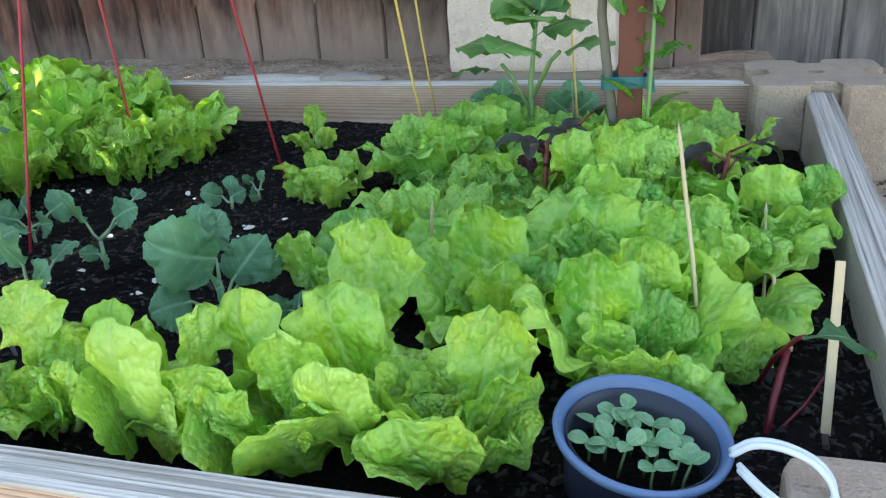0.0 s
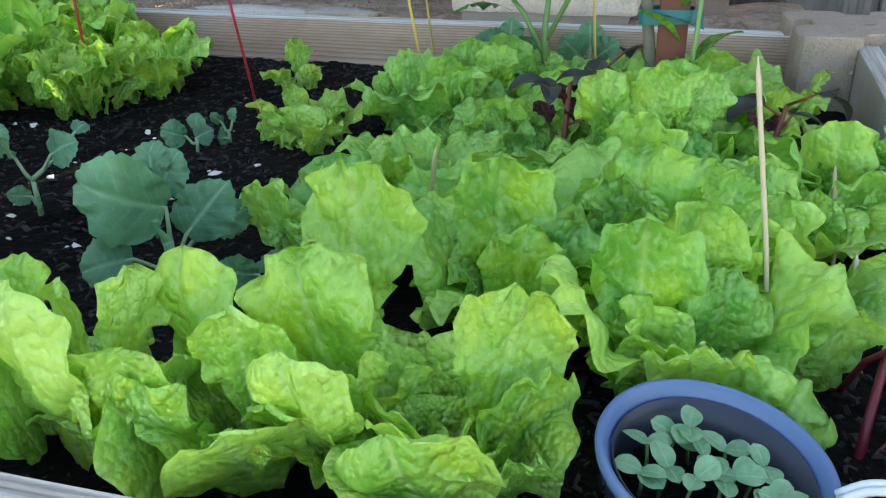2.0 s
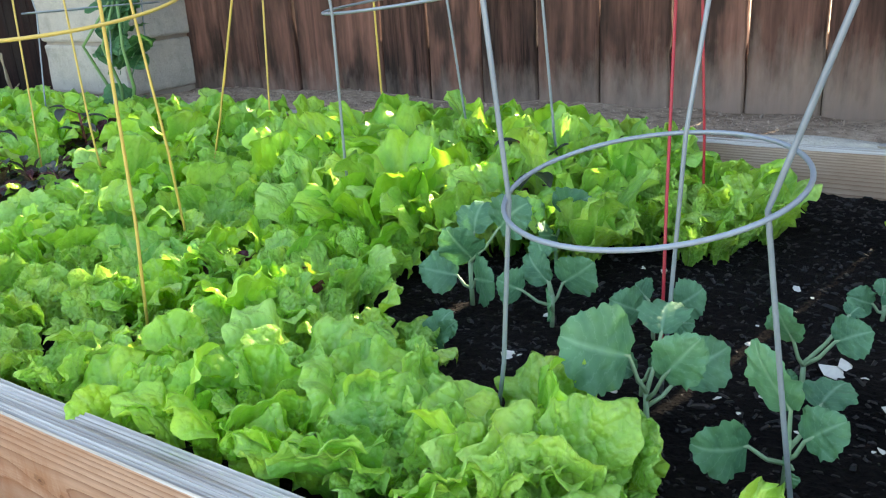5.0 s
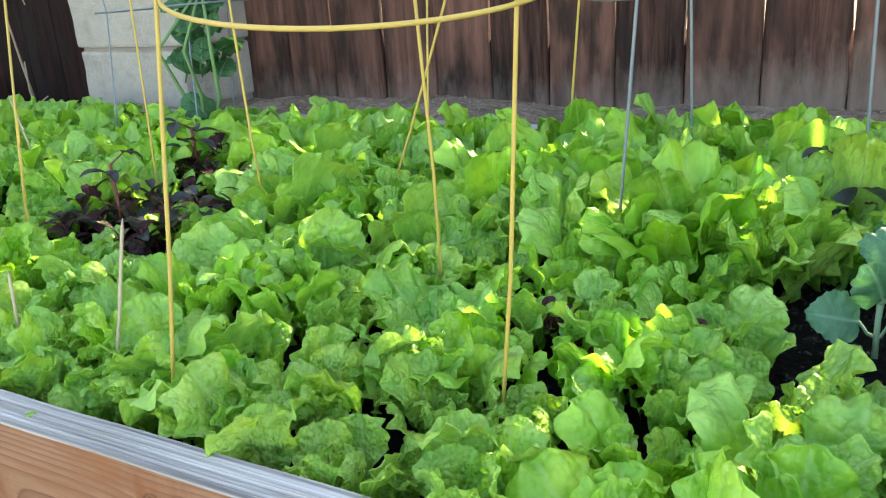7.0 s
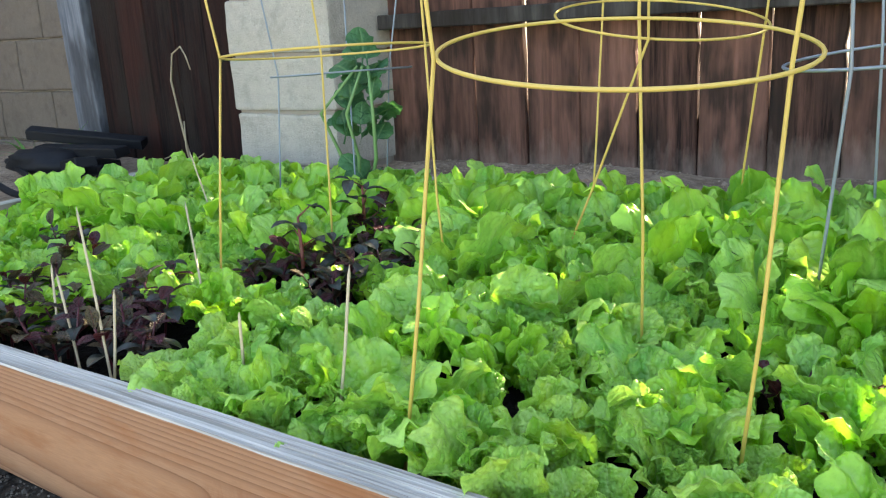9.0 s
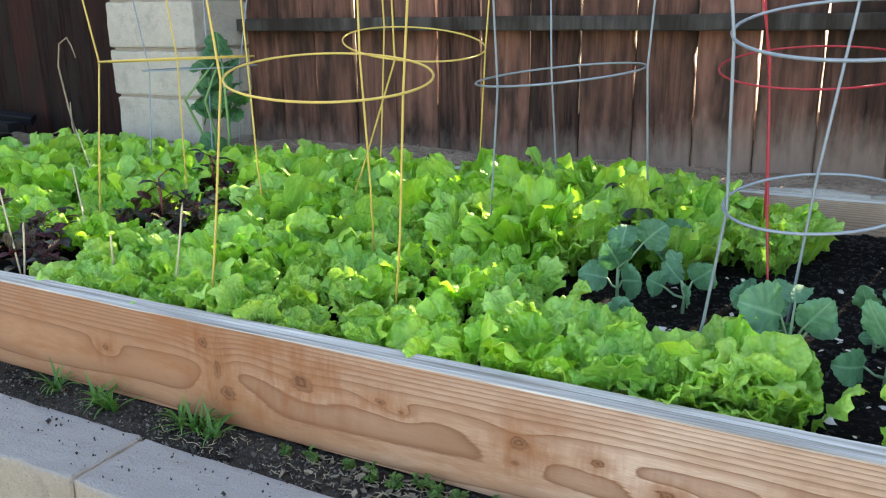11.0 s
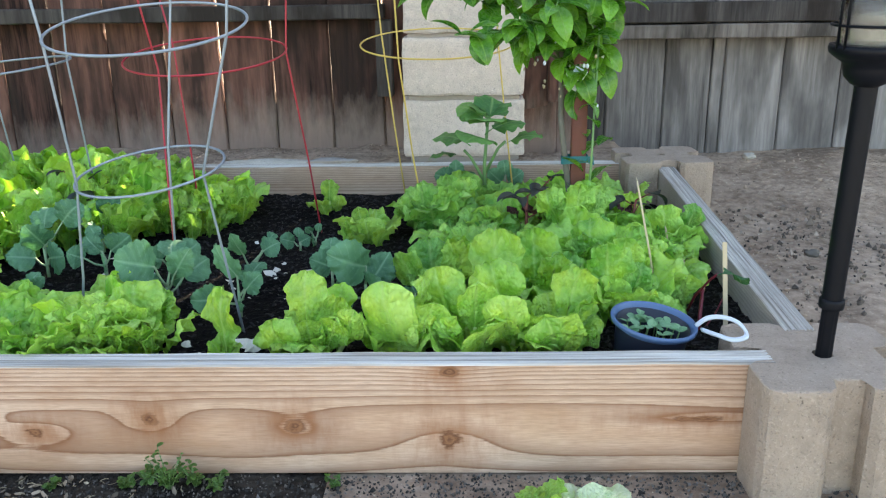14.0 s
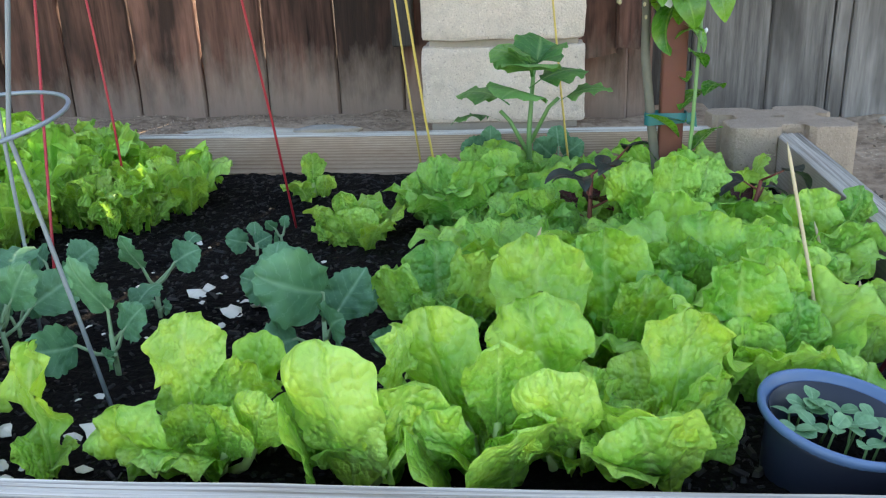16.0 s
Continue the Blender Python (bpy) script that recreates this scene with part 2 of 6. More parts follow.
def concrete(name, color, spots=(0.1, 0.08, 0.06), mud_or_sky=None):
    m = Nodes(name)
    co = m.coords(shift=m.scatter_shift())
    n, g, b = m.noise(co, 45, 5, 0.6), m.noise(co, 420, 3), m.noise(co, 7, 4)
    vor = m.add("TexVoronoi", co)
    vor.inputs["Scale"].default_value = 160
    pits = m.math("MULTIPLY", m.ramp(vor.outputs[0], (0.0, 1.0), (0.2, 0.0)), m.ramp(n, (0.5, 0.0), (0.62, 1.0)))
    f = m.math("ADD", m.math("MULTIPLY", n, 0.45), m.math("MULTIPLY_ADD", g, 0.35, m.math("MULTIPLY", b, 0.35)))
    fac = m.math("MULTIPLY_ADD", f, 0.8, 0.52)
    col = m.mix(1.0, (*color, 1), m.add("CombineXYZ", fac, fac, fac).outputs[0], "MULTIPLY")
    col = m.mix(m.math("MULTIPLY", pits, 0.7), col, (*spots, 1))
    agg = m.noise(co, 260, 2)
    col = m.mix(m.math("MULTIPLY", m.ramp(agg, (0.62, 0.0), (0.70, 1.0)), 0.35), col, tuple(min(1, c * 1.6) for c in color) + (1,))
    col = m.mix(m.math("MULTIPLY", m.ramp(agg, (0.30, 1.0), (0.38, 0.0)), 0.4), col, tuple(c * 0.35 for c in color) + (1,))
    col = m.mix(m.math("MULTIPLY", m.ramp(m.noise(co, 16, 5, 0.7), (0.52, 0.0), (0.68, 1.0)), 0.4), col, tuple(c * 0.5 for c in color) + (1,))
    # Faces that look up turn greyer: cool skylight put into the colour.
    if mud_or_sky:
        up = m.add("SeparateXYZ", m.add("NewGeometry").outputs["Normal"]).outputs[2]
        col = m.mix(m.math("MULTIPLY", m.ramp(up, (0.5, 0.0), (0.9, 1.0)), m.math("MULTIPLY_ADD", n, 0.6, 0.45)), col, (*mud_or_sky, 1))
    h = m.math("ADD", m.math("MULTIPLY", g, 0.5), m.math("ADD", n, m.math("MULTIPLY", pits, -1.5)))
    return m.done(col, 0.92, m.bump(m.math("MULTIPLY_ADD", agg, 0.9, h), 0.9, 0.0035), 0, 0.2)


BLOCK_TAN = concrete("tan_concrete", (0.41, 0.318, 0.245))
BLOCK_PALE = concrete("pale_slump_block", (0.68, 0.565, 0.475), (0.14, 0.10, 0.08))
BLOCK_WHITE = concrete("whitish_block", (0.50, 0.455, 0.39), (0.2, 0.17, 0.14))
CURB_GREY = concrete("grey_curb_concrete", (0.40, 0.325, 0.25), (0.07, 0.06, 0.05), mud_or_sky=(0.315, 0.305, 0.295))
BLOCK_BROWN = concrete("brown_wall_block", (0.20, 0.165, 0.135))
PATIO = concrete("patio_concrete", (0.36, 0.33, 0.29))


def fence_wood(name, dark, light, streak=(0.02, 0.014, 0.011), mud_or_sky=None, dust_top=0.3, stained=0.85):
    """Weathered boards, grain along z. dust: colour of the dried mud splashed on their feet."""
    m = Nodes(name)
    sh = m.scatter_shift()
    co = m.coords((1, 1, 0.06), shift=sh)
    co2 = m.coords((1, 1, 0.3), shift=sh)
    g, s, b = m.noise(co, 120, 5, 0.7), m.noise(co, 45, 4, 0.6, 0.4), m.noise(co2, 11, 4)
    f = m.math("ADD", m.math("MULTIPLY", g, 0.45), m.math("MULTIPLY", s, 0.55))
    f = m.math("ADD", f, m.math("MULTIPLY_ADD", m.random(), 0.3, -0.15))
    col = m.mix(m.ramp(f, (0.3, 0.0), (0.72, 1.0)), (*dark, 1), (*light, 1))
    col = m.mix(m.math("MULTIPLY", m.ramp(m.math("MULTIPLY_ADD", g, 0.3, b), (0.60, 0.0), (0.76, 1.0)), stained), col, (*streak, 1))
    if mud_or_sky:
        z = m.add("SeparateXYZ", m.add("NewGeometry").outputs["Position"]).outputs[2]
        edge = m.math("ADD", z, m.math("MULTIPLY_ADD", m.noise(co2, 30, 5, 0.65), 0.22, -0.11))
        along = m.add("SeparateXYZ", m.add("NewGeometry").outputs["Position"]).outputs[0]
        edge = m.math("ADD", edge, m.math("MULTIPLY", m.math("MINIMUM", m.math("MAXIMUM", m.math("MULTIPLY_ADD", along, -1.0, -1.15), 0.0), 0.8), 0.12))
        col = m.mix(m.math("MULTIPLY", m.ramp(m.math("DIVIDE", edge, dust_top), (0.55, 1.0), (1.0, 0.0)), 0.65), col, (*mud_or_sky, 1))
    return m.done(col, 0.88, m.bump(m.math("ADD", g, m.math("MULTIPLY", s, 0.7)), 0.7, 0.003), 0, 0.25)


FENCE_BROWN = fence_wood("brown_fence_board", (0.018, 0.0085, 0.0062), (0.25, 0.118, 0.085), mud_or_sky=(0.36, 0.265, 0.21), dust_top=0.30)
FENCE_DARK = fence_wood("dark_fence_board", (0.006, 0.0026, 0.002), (0.05, 0.017, 0.012))
FENCE_GREY = fence_wood("weathered_grey_board", (0.05, 0.045, 0.042), (0.325, 0.298, 0.278), (0.04, 0.035, 0.032), stained=0.6)
POST_BLUE = fence_wood("bluish_post", (0.10, 0.11, 0.13), (0.36, 0.38, 0.42), (0.06, 0.06, 0.065))
FENCE_RAIL = fence_wood("grey_rail", (0.03, 0.026, 0.024), (0.13, 0.113, 0.10))
RAIL_ROUGH = fence_wood("rough_weathered_rail", (0.12, 0.10, 0.085), (0.36, 0.32, 0.28), (0.03, 0.025, 0.02))


def bed_wood(name, knots=(), grey=0.0):
    """Fir plank, grain along x, annual rings bending round the knots (x, z, half width, half height)."""
    m = Nodes(name)
    pos = m.add("NewGeometry").outputs["Position"]
    xyz = m.add("SeparateXYZ", pos)
    px, pz = xyz.outputs[0], xyz.outputs[2]
    low = m.add("Mapping", pos)
    low.inputs["Scale"].default_value = (1, 4, 4)
    wob = m.noise(low.outputs[0], 2.0, 1.5, 0.4)
    h = m.math("MULTIPLY_ADD", pz, 1 / 0.078, -0.062 / 0.078)
    up, down = m.math("MAXIMUM", h, 0.0), m.math("MAXIMUM", m.math("MULTIPLY", h, -1.0), 0.0)
    # flat-sawn: dense rings to the top edge, long flames along the middle, closed rings round the knots
    g = m.math("ADD", m.math("MULTIPLY", m.math("MULTIPLY", up, up), 8.5), m.math("MULTIPLY", m.math("MULTIPLY", down, down), 2.2))
    g = m.math("ADD", g, m.math("MULTIPLY_ADD", wob, 2.0, -0.75))
    core = None
    rag = m.add("Mapping", pos)
    rag.inputs["Scale"].default_value = (1, 1, 1.6)
    rough = m.math("MULTIPLY_ADD", m.noise(rag.outputs[0], 55, 4, 0.6), 1.1, -0.55)
    for kx, kz, rx, rz in knots:
        dx = m.math("DIVIDE", m.math("SUBTRACT", px, kx), rx)
        dz = m.math("DIVIDE", m.math("SUBTRACT", pz, kz), rz)
        dx = m.math("ADD", dx, m.math("MULTIPLY_ADD", wob, 0.8, -0.4))
        d2 = m.math("ADD", m.math("MULTIPLY", dx, dx), m.math("MULTIPLY", dz, dz))
        wide = m.math("ADD", m.math("MULTIPLY", m.math("MULTIPLY", dx, dx), 0.10), m.math("MULTIPLY", m.math("MULTIPLY", dz, dz), 0.30))
        g = m.math("ADD", g, m.math("MULTIPLY", m.math("EXPONENT", m.math("MULTIPLY", wide, -1.0)), 0.9))
        k = m.math("ADD", m.math("SQRT", d2), rough)
        core = k if core is None else m.math("MINIMUM", core, k)
    fine = m.add("Mapping", pos)
    fine.inputs["Scale"].default_value = (4, 60, 60)
    fib = m.noise(fine.outputs[0], 10, 4, 0.6)
    saw = m.math("FRACT", m.math("MULTIPLY_ADD", fib, 0.12, g))
    late = m.ramp(saw, (0.40, 0.0), (0.86, 0.55), (0.95, 1.0), (1.0, 0.0))
    blot = m.noise(low.outputs[0], 5, 4)
    base = m.mix(m.ramp(blot, (0.35, 0.0), (0.7, 1.0)), (0.54, 0.35, 0.235, 1), (0.72, 0.525, 0.395, 1))
    # rain-darkened, redder towards the far end
    damp = m.ramp(m.math("ADD", m.math("MULTIPLY_ADD", px, -1.0, -0.9), m.math("MULTIPLY_ADD", m.noise(low.outputs[0], 3, 4), 1.2, -0.6)), (0.0, 0.0), (0.7, 1.0))
    base = m.mix(m.math("MULTIPLY", damp, 0.9), base, (0.40, 0.195, 0.10, 1))
    flame = m.math("MULTIPLY", m.ramp(g, (0.0, 1.0), (0.9, 0.0)), 0.25)
    col = m.mix(flame, base, (0.50, 0.245, 0.115, 1))
    col = m.mix(m.math("MULTIPLY", late, 0.9), col, (0.215, 0.088, 0.042, 1))
    col = m.mix(m.math("MULTIPLY", m.ramp(m.noise(low.outputs[0], 7, 5, 0.65), (0.50, 0.0), (0.66, 1.0)), m.math("MULTIPLY_ADD", damp, 0.65, 0.10)), col, (0.34, 0.13, 0.05, 1))
    col = m.mix(m.math("MULTIPLY", m.ramp(fib, (0.3, 1.0), (0.62, 0.0)), 0.38), col, (0.24, 0.125, 0.07, 1))
    if core is not None:
        drip = m.add("Mapping", pos)
        drip.inputs["Scale"].default_value = (9, 1, 2.2)
        stain = m.math("MULTIPLY", m.ramp(m.math("DIVIDE", core, 6.0), (0.15, 1.0), (0.75, 0.0)), m.ramp(m.noise(drip.outputs[0], 6, 5, 0.7), (0.42, 0.0), (0.62, 1.0)))
        col = m.mix(m.math("MULTIPLY", stain, m.math("MULTIPLY_ADD", damp, 0.45, 0.4)), col, (0.27, 0.09, 0.03, 1))
        col = m.mix(m.math("MULTIPLY", m.ramp(m.math("DIVIDE", core, 4.0), (0.22, 0.6), (0.5, 0.0)), 0.8), col, (0.33, 0.14, 0.06, 1))
        kr = m.math("PINGPONG", m.math("MULTIPLY_ADD", blot, 0.9, m.math("MULTIPLY_ADD", fib, 0.5, core)), 0.22)
        kcol = m.mix(m.math("MULTIPLY", kr, 4.5), (0.13, 0.05, 0.022, 1), (0.29, 0.13, 0.06, 1))
        col = m.mix(m.ramp(m.math("MULTIPLY_ADD", fib, 0.45, core), (0.70, 0.95), (1.35, 0.0)), col, kcol)
    if grey:
        col = m.mix(grey, col, (0.34, 0.33, 0.31, 1))
    h = m.math("ADD", m.math("MULTIPLY", late, 0.6), m.math("MULTIPLY", fib, 0.5))
    return m.done(col, 0.72, m.bump(h, 0.45, 0.0015), 0, 0.3)


def bleached(name):
    """Sun-bleached top of a plank: pale ridges, darker furrows, grain along x."""
    m = Nodes(name)
    co = m.coords((0.7, 60, 60))
    co2 = m.coords((3, 20, 20))
    a, b = m.noise(co, 4, 5, 0.6), m.noise(co2, 1.6, 4)
    col = m.mix(m.ramp(a, (0.3, 0.0), (0.66, 1.0)), (0.21, 0.18, 0.15, 1), (0.70, 0.65, 0.585, 1))
    col = m.mix(m.math("MULTIPLY", m.ramp(b, (0.55, 0.0), (0.78, 1.0)), 0.55), col, (0.27, 0.19, 0.13, 1))
    return m.done(col, 0.85, m.bump(a, 0.7, 0.002), 0, 0.25)


KNOTS = [(-1.547, 0.083, 0.028, 0.020), (-0.748, 0.058, 0.020, 0.014), (-0.560, 0.039, 0.022, 0.018), (-1.146, 0.069, 0.012, 0.008), (-0.925, 0.068, 0.015, 0.012), (-1.07, 0.05, 0.017, 0.009), (-1.237, 0.071, 0.017, 0.012), (-1.244, 0.044, 0.008, 0.006), (-1.425, 0.082, 0.012, 0.008), (-1.395, 0.074, 0.007, 0.005), (-0.558, 0.130, 0.018, 0.011), (-1.914, 0.066, 0.011, 0.009), (-1.714, 0.109, 0.014, 0.011), (-1.675, 0.040, 0.022, 0.015), (-1.693, 0.075, 0.010, 0.022), (-0.26, 0.066, 0.05, 0.006)]
BED_FRONT = bed_wood("fir_plank_with_knots", KNOTS)
BED_BACK = bed_wood("fir_plank", (), 0.12)
BED_SIDE = bed_wood("greyed_fir_plank", (), 0.62)
BLEACHED = bleached("bleached_plank_top")


# ---- mesh tools ----
def mesh_of(name, bm, *mats, smooth=True):
    me = bpy.data.meshes.new(name)
    bm.normal_update()
    bm.to_mesh(me)
    bm.free()
    for mt in mats:
        me.materials.append(mt)
    if smooth:
        me.shade_smooth()
    return me


def part(name, bm, material, parent=None, label="", smooth=True):
    me = bm if isinstance(bm, bpy.types.Mesh) else mesh_of(name, bm, *(material if isinstance(material, (list, tuple)) else [material]), smooth=smooth)
    ob = new(name, me)
    if parent is not None:
        ob.parent = parent
    if label:
        tagged(ob, label)
    return ob


def piece(name, me, parent, m):
    ob = new(name, me)
    ob.parent = parent
    ob.matrix_basis = m
    return ob


def thing(name, m, label, category, group=""):
    ob = new(name)
    ob.empty_display_size = 0.05
    ob.matrix_basis = m if isinstance(m, Matrix) else Matrix.Translation(m)
    return tagged(ob, label, category, group)


def box(bm, lo, hi, bevel=0.0, segments=2, jitter=0.0, cuts=0):
    r = bmesh.ops.create_cube(bm, size=1)
    vs = r["verts"]
    for v in vs:
        v.co = Vector([lo[i] + (v.co[i] + 0.5) * (hi[i] - lo[i]) for i in range(3)])
    es = list({e for v in vs for e in v.link_edges})
    if bevel:
        out = bmesh.ops.bevel(bm, geom=es, offset=bevel, segments=segments, affect="EDGES", profile=0.6)
        vs = list({v for f in out["faces"] for v in f.verts} | {v for v in vs if v.is_valid})
    if jitter:
        for v in vs:
            v.co += noise.noise_vector(v.co * 23.0) * jitter
    return vs


def tube(bm, pts, radius, sides=8, closed=False, taper=None, cap=True):
    """A round rod along the points; taper gives the radius at its end."""
    pts = [Vector(p) for p in pts]
    n, rings = len(pts), []
    side = None
    for i, p in enumerate(pts):
        a = pts[i - 1] if (i or closed) else p
        b = pts[(i + 1) % n] if (i < n - 1 or closed) else p
        d = (b - a).normalized()
        if side is None:
            side = d.orthogonal().normalized()
        side = (side - d * side.dot(d)).normalized()
        up = d.cross(side)
        r = radius if taper is None else radius + (taper - radius) * i / max(1, n - 1)
        rings.append([bm.verts.new(p + (side * math.cos(k * math.tau / sides) + up * math.sin(k * math.tau / sides)) * r) for k in range(sides)])
    for i in range(n if closed else n - 1):
        a, b = rings[i], rings[(i + 1) % n]
        for k in range(sides):
            bm.faces.new((a[k], a[(k + 1) % sides], b[(k + 1) % sides], b[k]))
    if cap and not closed:
        bm.faces.new(rings[0][::-1])
        bm.faces.new(rings[-1])
    return rings


def lathe(bm, profile, sides=40, at=(0, 0, 0), closed=False):
    """Turns (radius, z) pairs round z."""
    cx, cy, cz = at
    rings = [[bm.verts.new((cx + r * math.cos(k * math.tau / sides), cy + r * math.sin(k * math.tau / sides), cz + z)) for k in range(sides)] for r, z in profile]
    for i in range(len(rings) if closed else len(rings) - 1):
        a, b = rings[i], rings[(i + 1) % len(rings)]
        for k in range(sides):
            bm.faces.new((a[k], a[(k + 1) % sides], b[(k + 1) % sides], b[k]))
    return rings


def smooth_line(pts, steps=4):
    """Rounds a line of points off by Catmull-Rom."""
    pts = [Vector(p) for p in pts]
    ext = [pts[0] * 2 - pts[1]] + pts + [pts[-1] * 2 - pts[-2]]
    out = []
    for a, b, c, d in zip(ext, ext[1:], ext[2:], ext[3:]):
        for k in range(steps):
            t = k / steps
            out.append(0.5 * ((2 * b) + (c - a) * t + (2 * a - 5 * b + 4 * c - d) * t * t + (3 * b - a - 3 * c + d) * t ** 3))
    return out + [pts[-1]]


def disc(bm, r, z, sides=40, at=(0, 0)):
    bm.faces.new([bm.verts.new((at[0] + r * math.cos(k * math.tau / sides), at[1] + r * math.sin(k * math.tau / sides), z)) for k in range(sides)])


rnd = random.Random(5)


# ---- ground ----
SOIL_Z, X_LEFT = 0.095, -3.22


def ground_height(x, y):
    n = noise.noise(Vector((x * 3, y * 3, 1))) * 0.012 + noise.noise(Vector((x * 14, y * 14, 2))) * 0.006
    if y > 1.435 and -3.0 < x < -0.5:
        return 0.29 + n * 2
    if y < -0.195:
        return -0.28 + n * 0.1
    if X_LEFT - 0.02 < x < -0.1 and y < 1.065:
        return -0.012 + n * 0.6
    if x > -0.1:
        return -0.006 + n + 0.05 * max(0.0, min(1.0, (y - 0.1) / 0.6)) + 0.068 * max(0.0, min(1.0, (y - 0.95) / 0.42))
    if x < X_LEFT - 0.02:
        return 0.03 + n + 0.08 * max(0.0, min(1.0, (y - 0.2) / 1.0))
    return 0.146 + n * 1.3 - 0.006 * max(0.0, min(1.0, (y - 1.12) / 0.26)) + 0.010 * noise.noise(Vector((x * 9, y * 9, 4)))


def axis(lo, hi, fine_lo, fine_hi, step):
    out, v = [], fine_lo
    while v < fine_hi + 1e-6:
        out.append(v)
        v += step
    g = step
    a, b = fine_lo, fine_hi
    while a > lo or b < hi:
        g *= 1.6
        a, b = max(lo, a - g), min(hi, b + g)
        out = ([a] if a < out[0] else []) + out + ([b] if b > out[-1] else [])
    return out


def build_ground():
    bm = bmesh.new()
    xs = axis(-400, 400, -5.0, 1.4, 0.03)
    ys = axis(-400, 400, -0.30, 1.62, 0.024)
    grid = [[bm.verts.new((x, y, ground_height(x, y))) for x in xs] for y in ys]
    for j in range(len(ys) - 1):
        for i in range(len(xs) - 1):
            f = bm.faces.new((grid[j][i], grid[j][i + 1], grid[j + 1][i + 1], grid[j + 1][i]))
            y = (ys[j] + ys[j + 1]) / 2
            f.material_index = 2 if y < -0.2 else 1 if (y < 0.05 and xs[i] < -0.72) else 0
    ob = part("ground", bm, (DIRT, EARTH, PATIO))
    tagged(ob, "dry grey-brown dirt yard with damp dark earth beside the bed", "ground", kind="structure")


build_ground()


def build_bed_soil():
    bm = bmesh.new()
    nx, ny = 400, 136
    def h(x, y):
        p = Vector((x, y, 0))
        return SOIL_Z + noise.noise(p * 5) * 0.008 + noise.noise(p * 30) * 0.004 + noise.noise(p * 75) * 0.004
    g = []
    for j in range(ny + 1):
        y = 0.039 + (1.049 - 0.039) * j / ny
        g.append([bm.verts.new((X_LEFT + (-0.105 - X_LEFT) * i / nx, y, h(X_LEFT + (-0.105 - X_LEFT) * i / nx, y))) for i in range(nx + 1)])
    for j in range(ny):
        for i in range(nx):
            bm.faces.new((g[j][i], g[j][i + 1], g[j + 1][i + 1], g[j + 1][i]))
    tagged(part("bed_soil", bm, SOIL), "black crumbly compost filling the raised bed", "soil", kind="structure")
    # loose bark crumbs on the bare middle and corner
    bm = bmesh.new()
    r = random.Random(11)
    for _ in range(7000):
        if r.random() < 0.75:
            x, y = r.uniform(-1.35, -0.52), r.uniform(0.05, 1.04)
        else:
            x, y = r.uniform(-0.42, -0.12), r.uniform(0.05, 0.45)
        s = r.uniform(0.0009, 0.0030) * (1.7 if r.random() < 0.1 else 1.0)
        m = Matrix.Translation((x, y, h(x, y) + s * 0.3)) @ Euler((r.uniform(-0.5, 0.5), r.uniform(-0.5, 0.5), r.uniform(0, 6.3))).to_matrix().to_4x4()
        l, w, t = s * r.uniform(1, 2.4), s * r.uniform(0.4, 0.9), s * 0.35
        vs = [bm.verts.new(m @ Vector(c)) for c in ((-l, -w * 0.5, -t), (l * 0.9, -w, -t), (l, w * 0.6, -t), (-l * 0.8, w, -t), (-l * 0.7, -w * 0.4, t), (l * 0.6, -w * 0.7, t), (l * 0.7, w * 0.4, t), (-l * 0.6, w * 0.7, t))]
        for q in ((4, 5, 6, 7), (0, 1, 5, 4), (1, 2, 6, 5), (2, 3, 7, 6), (3, 0, 4, 7)):
            bm.faces.new([vs[k] for k in q])
    tagged(part("bark_crumbs", bm, CHIP, smooth=False), "small dark bark crumbs strewn on the compost", "mulch", kind="stuff")
    return h


soil_height = build_bed_soil()


# ---- raised bed ----
def plank(bm, length, height, thick, ridges=9, seed=0):
    """A plank along x, its furrowed weathered top as material 1."""
    r = random.Random(seed)
    prof = [(0.0, 0.0), (0.0, height - 0.0025)]
    for k in range(ridges):
        a = (k + 0.25) / ridges * thick
        b = (k + 0.8) / ridges * thick
        prof += [(a, height - r.uniform(0, 0.0008)), (b, height - r.uniform(0.0012, 0.0030))]
    prof += [(thick, height - 0.003), (thick, 0.0)]
    n = max(8, int(length / 0.03))
    rows = []
    for i in range(n + 1):
        x = length * i / n
        w = noise.noise(Vector((x * 2.2, seed, 0))) * 0.0016 + noise.noise(Vector((x * 11, seed, 5))) * 0.0008
        rows.append([bm.verts.new((x, y + noise.noise(Vector((x * 3, seed, z * 5))) * 0.001, z + (w * (1 + 0.8 * noise.noise(Vector((x * 9, y * 160, 3)))) if z > height * 0.6 else 0))) for y, z in prof])
    top = range(1, len(prof) - 2)
    for i in range(n):
        for k in range(len(prof) - 1):
            f = bm.faces.new((rows[i][k], rows[i + 1][k], rows[i + 1][k + 1], rows[i][k + 1]))
            f.material_index = 1 if k in top else 0
    bm.faces.new(rows[0])
    bm.faces.new(rows[-1][::-1])


bed = thing("raised_bed", (0, 0, 0), "long raised vegetable bed of fir planks, tops bleached grey", "raised bed")


def add_plank(name, a, b, z0, z1, height, thick, mat, label, seed):
    """From a to b (the outer face's foot line), tops at z0 and z1."""
    bm = bmesh.new()
    d = Vector((b[0] - a[0], b[1] - a[1]))
    plank(bm, d.length, height, thick, seed=seed)
    ob = part(name, bm, (mat, BLEACHED), bed, label, smooth=False)
    ob.matrix_basis = Matrix.Translation((a[0], a[1], z0 - height)) @ pose(0, 0, 0, 0, -math.degrees(math.atan2(z1 - z0, d.length)), math.degrees(math.atan2(d.y, d.x)))


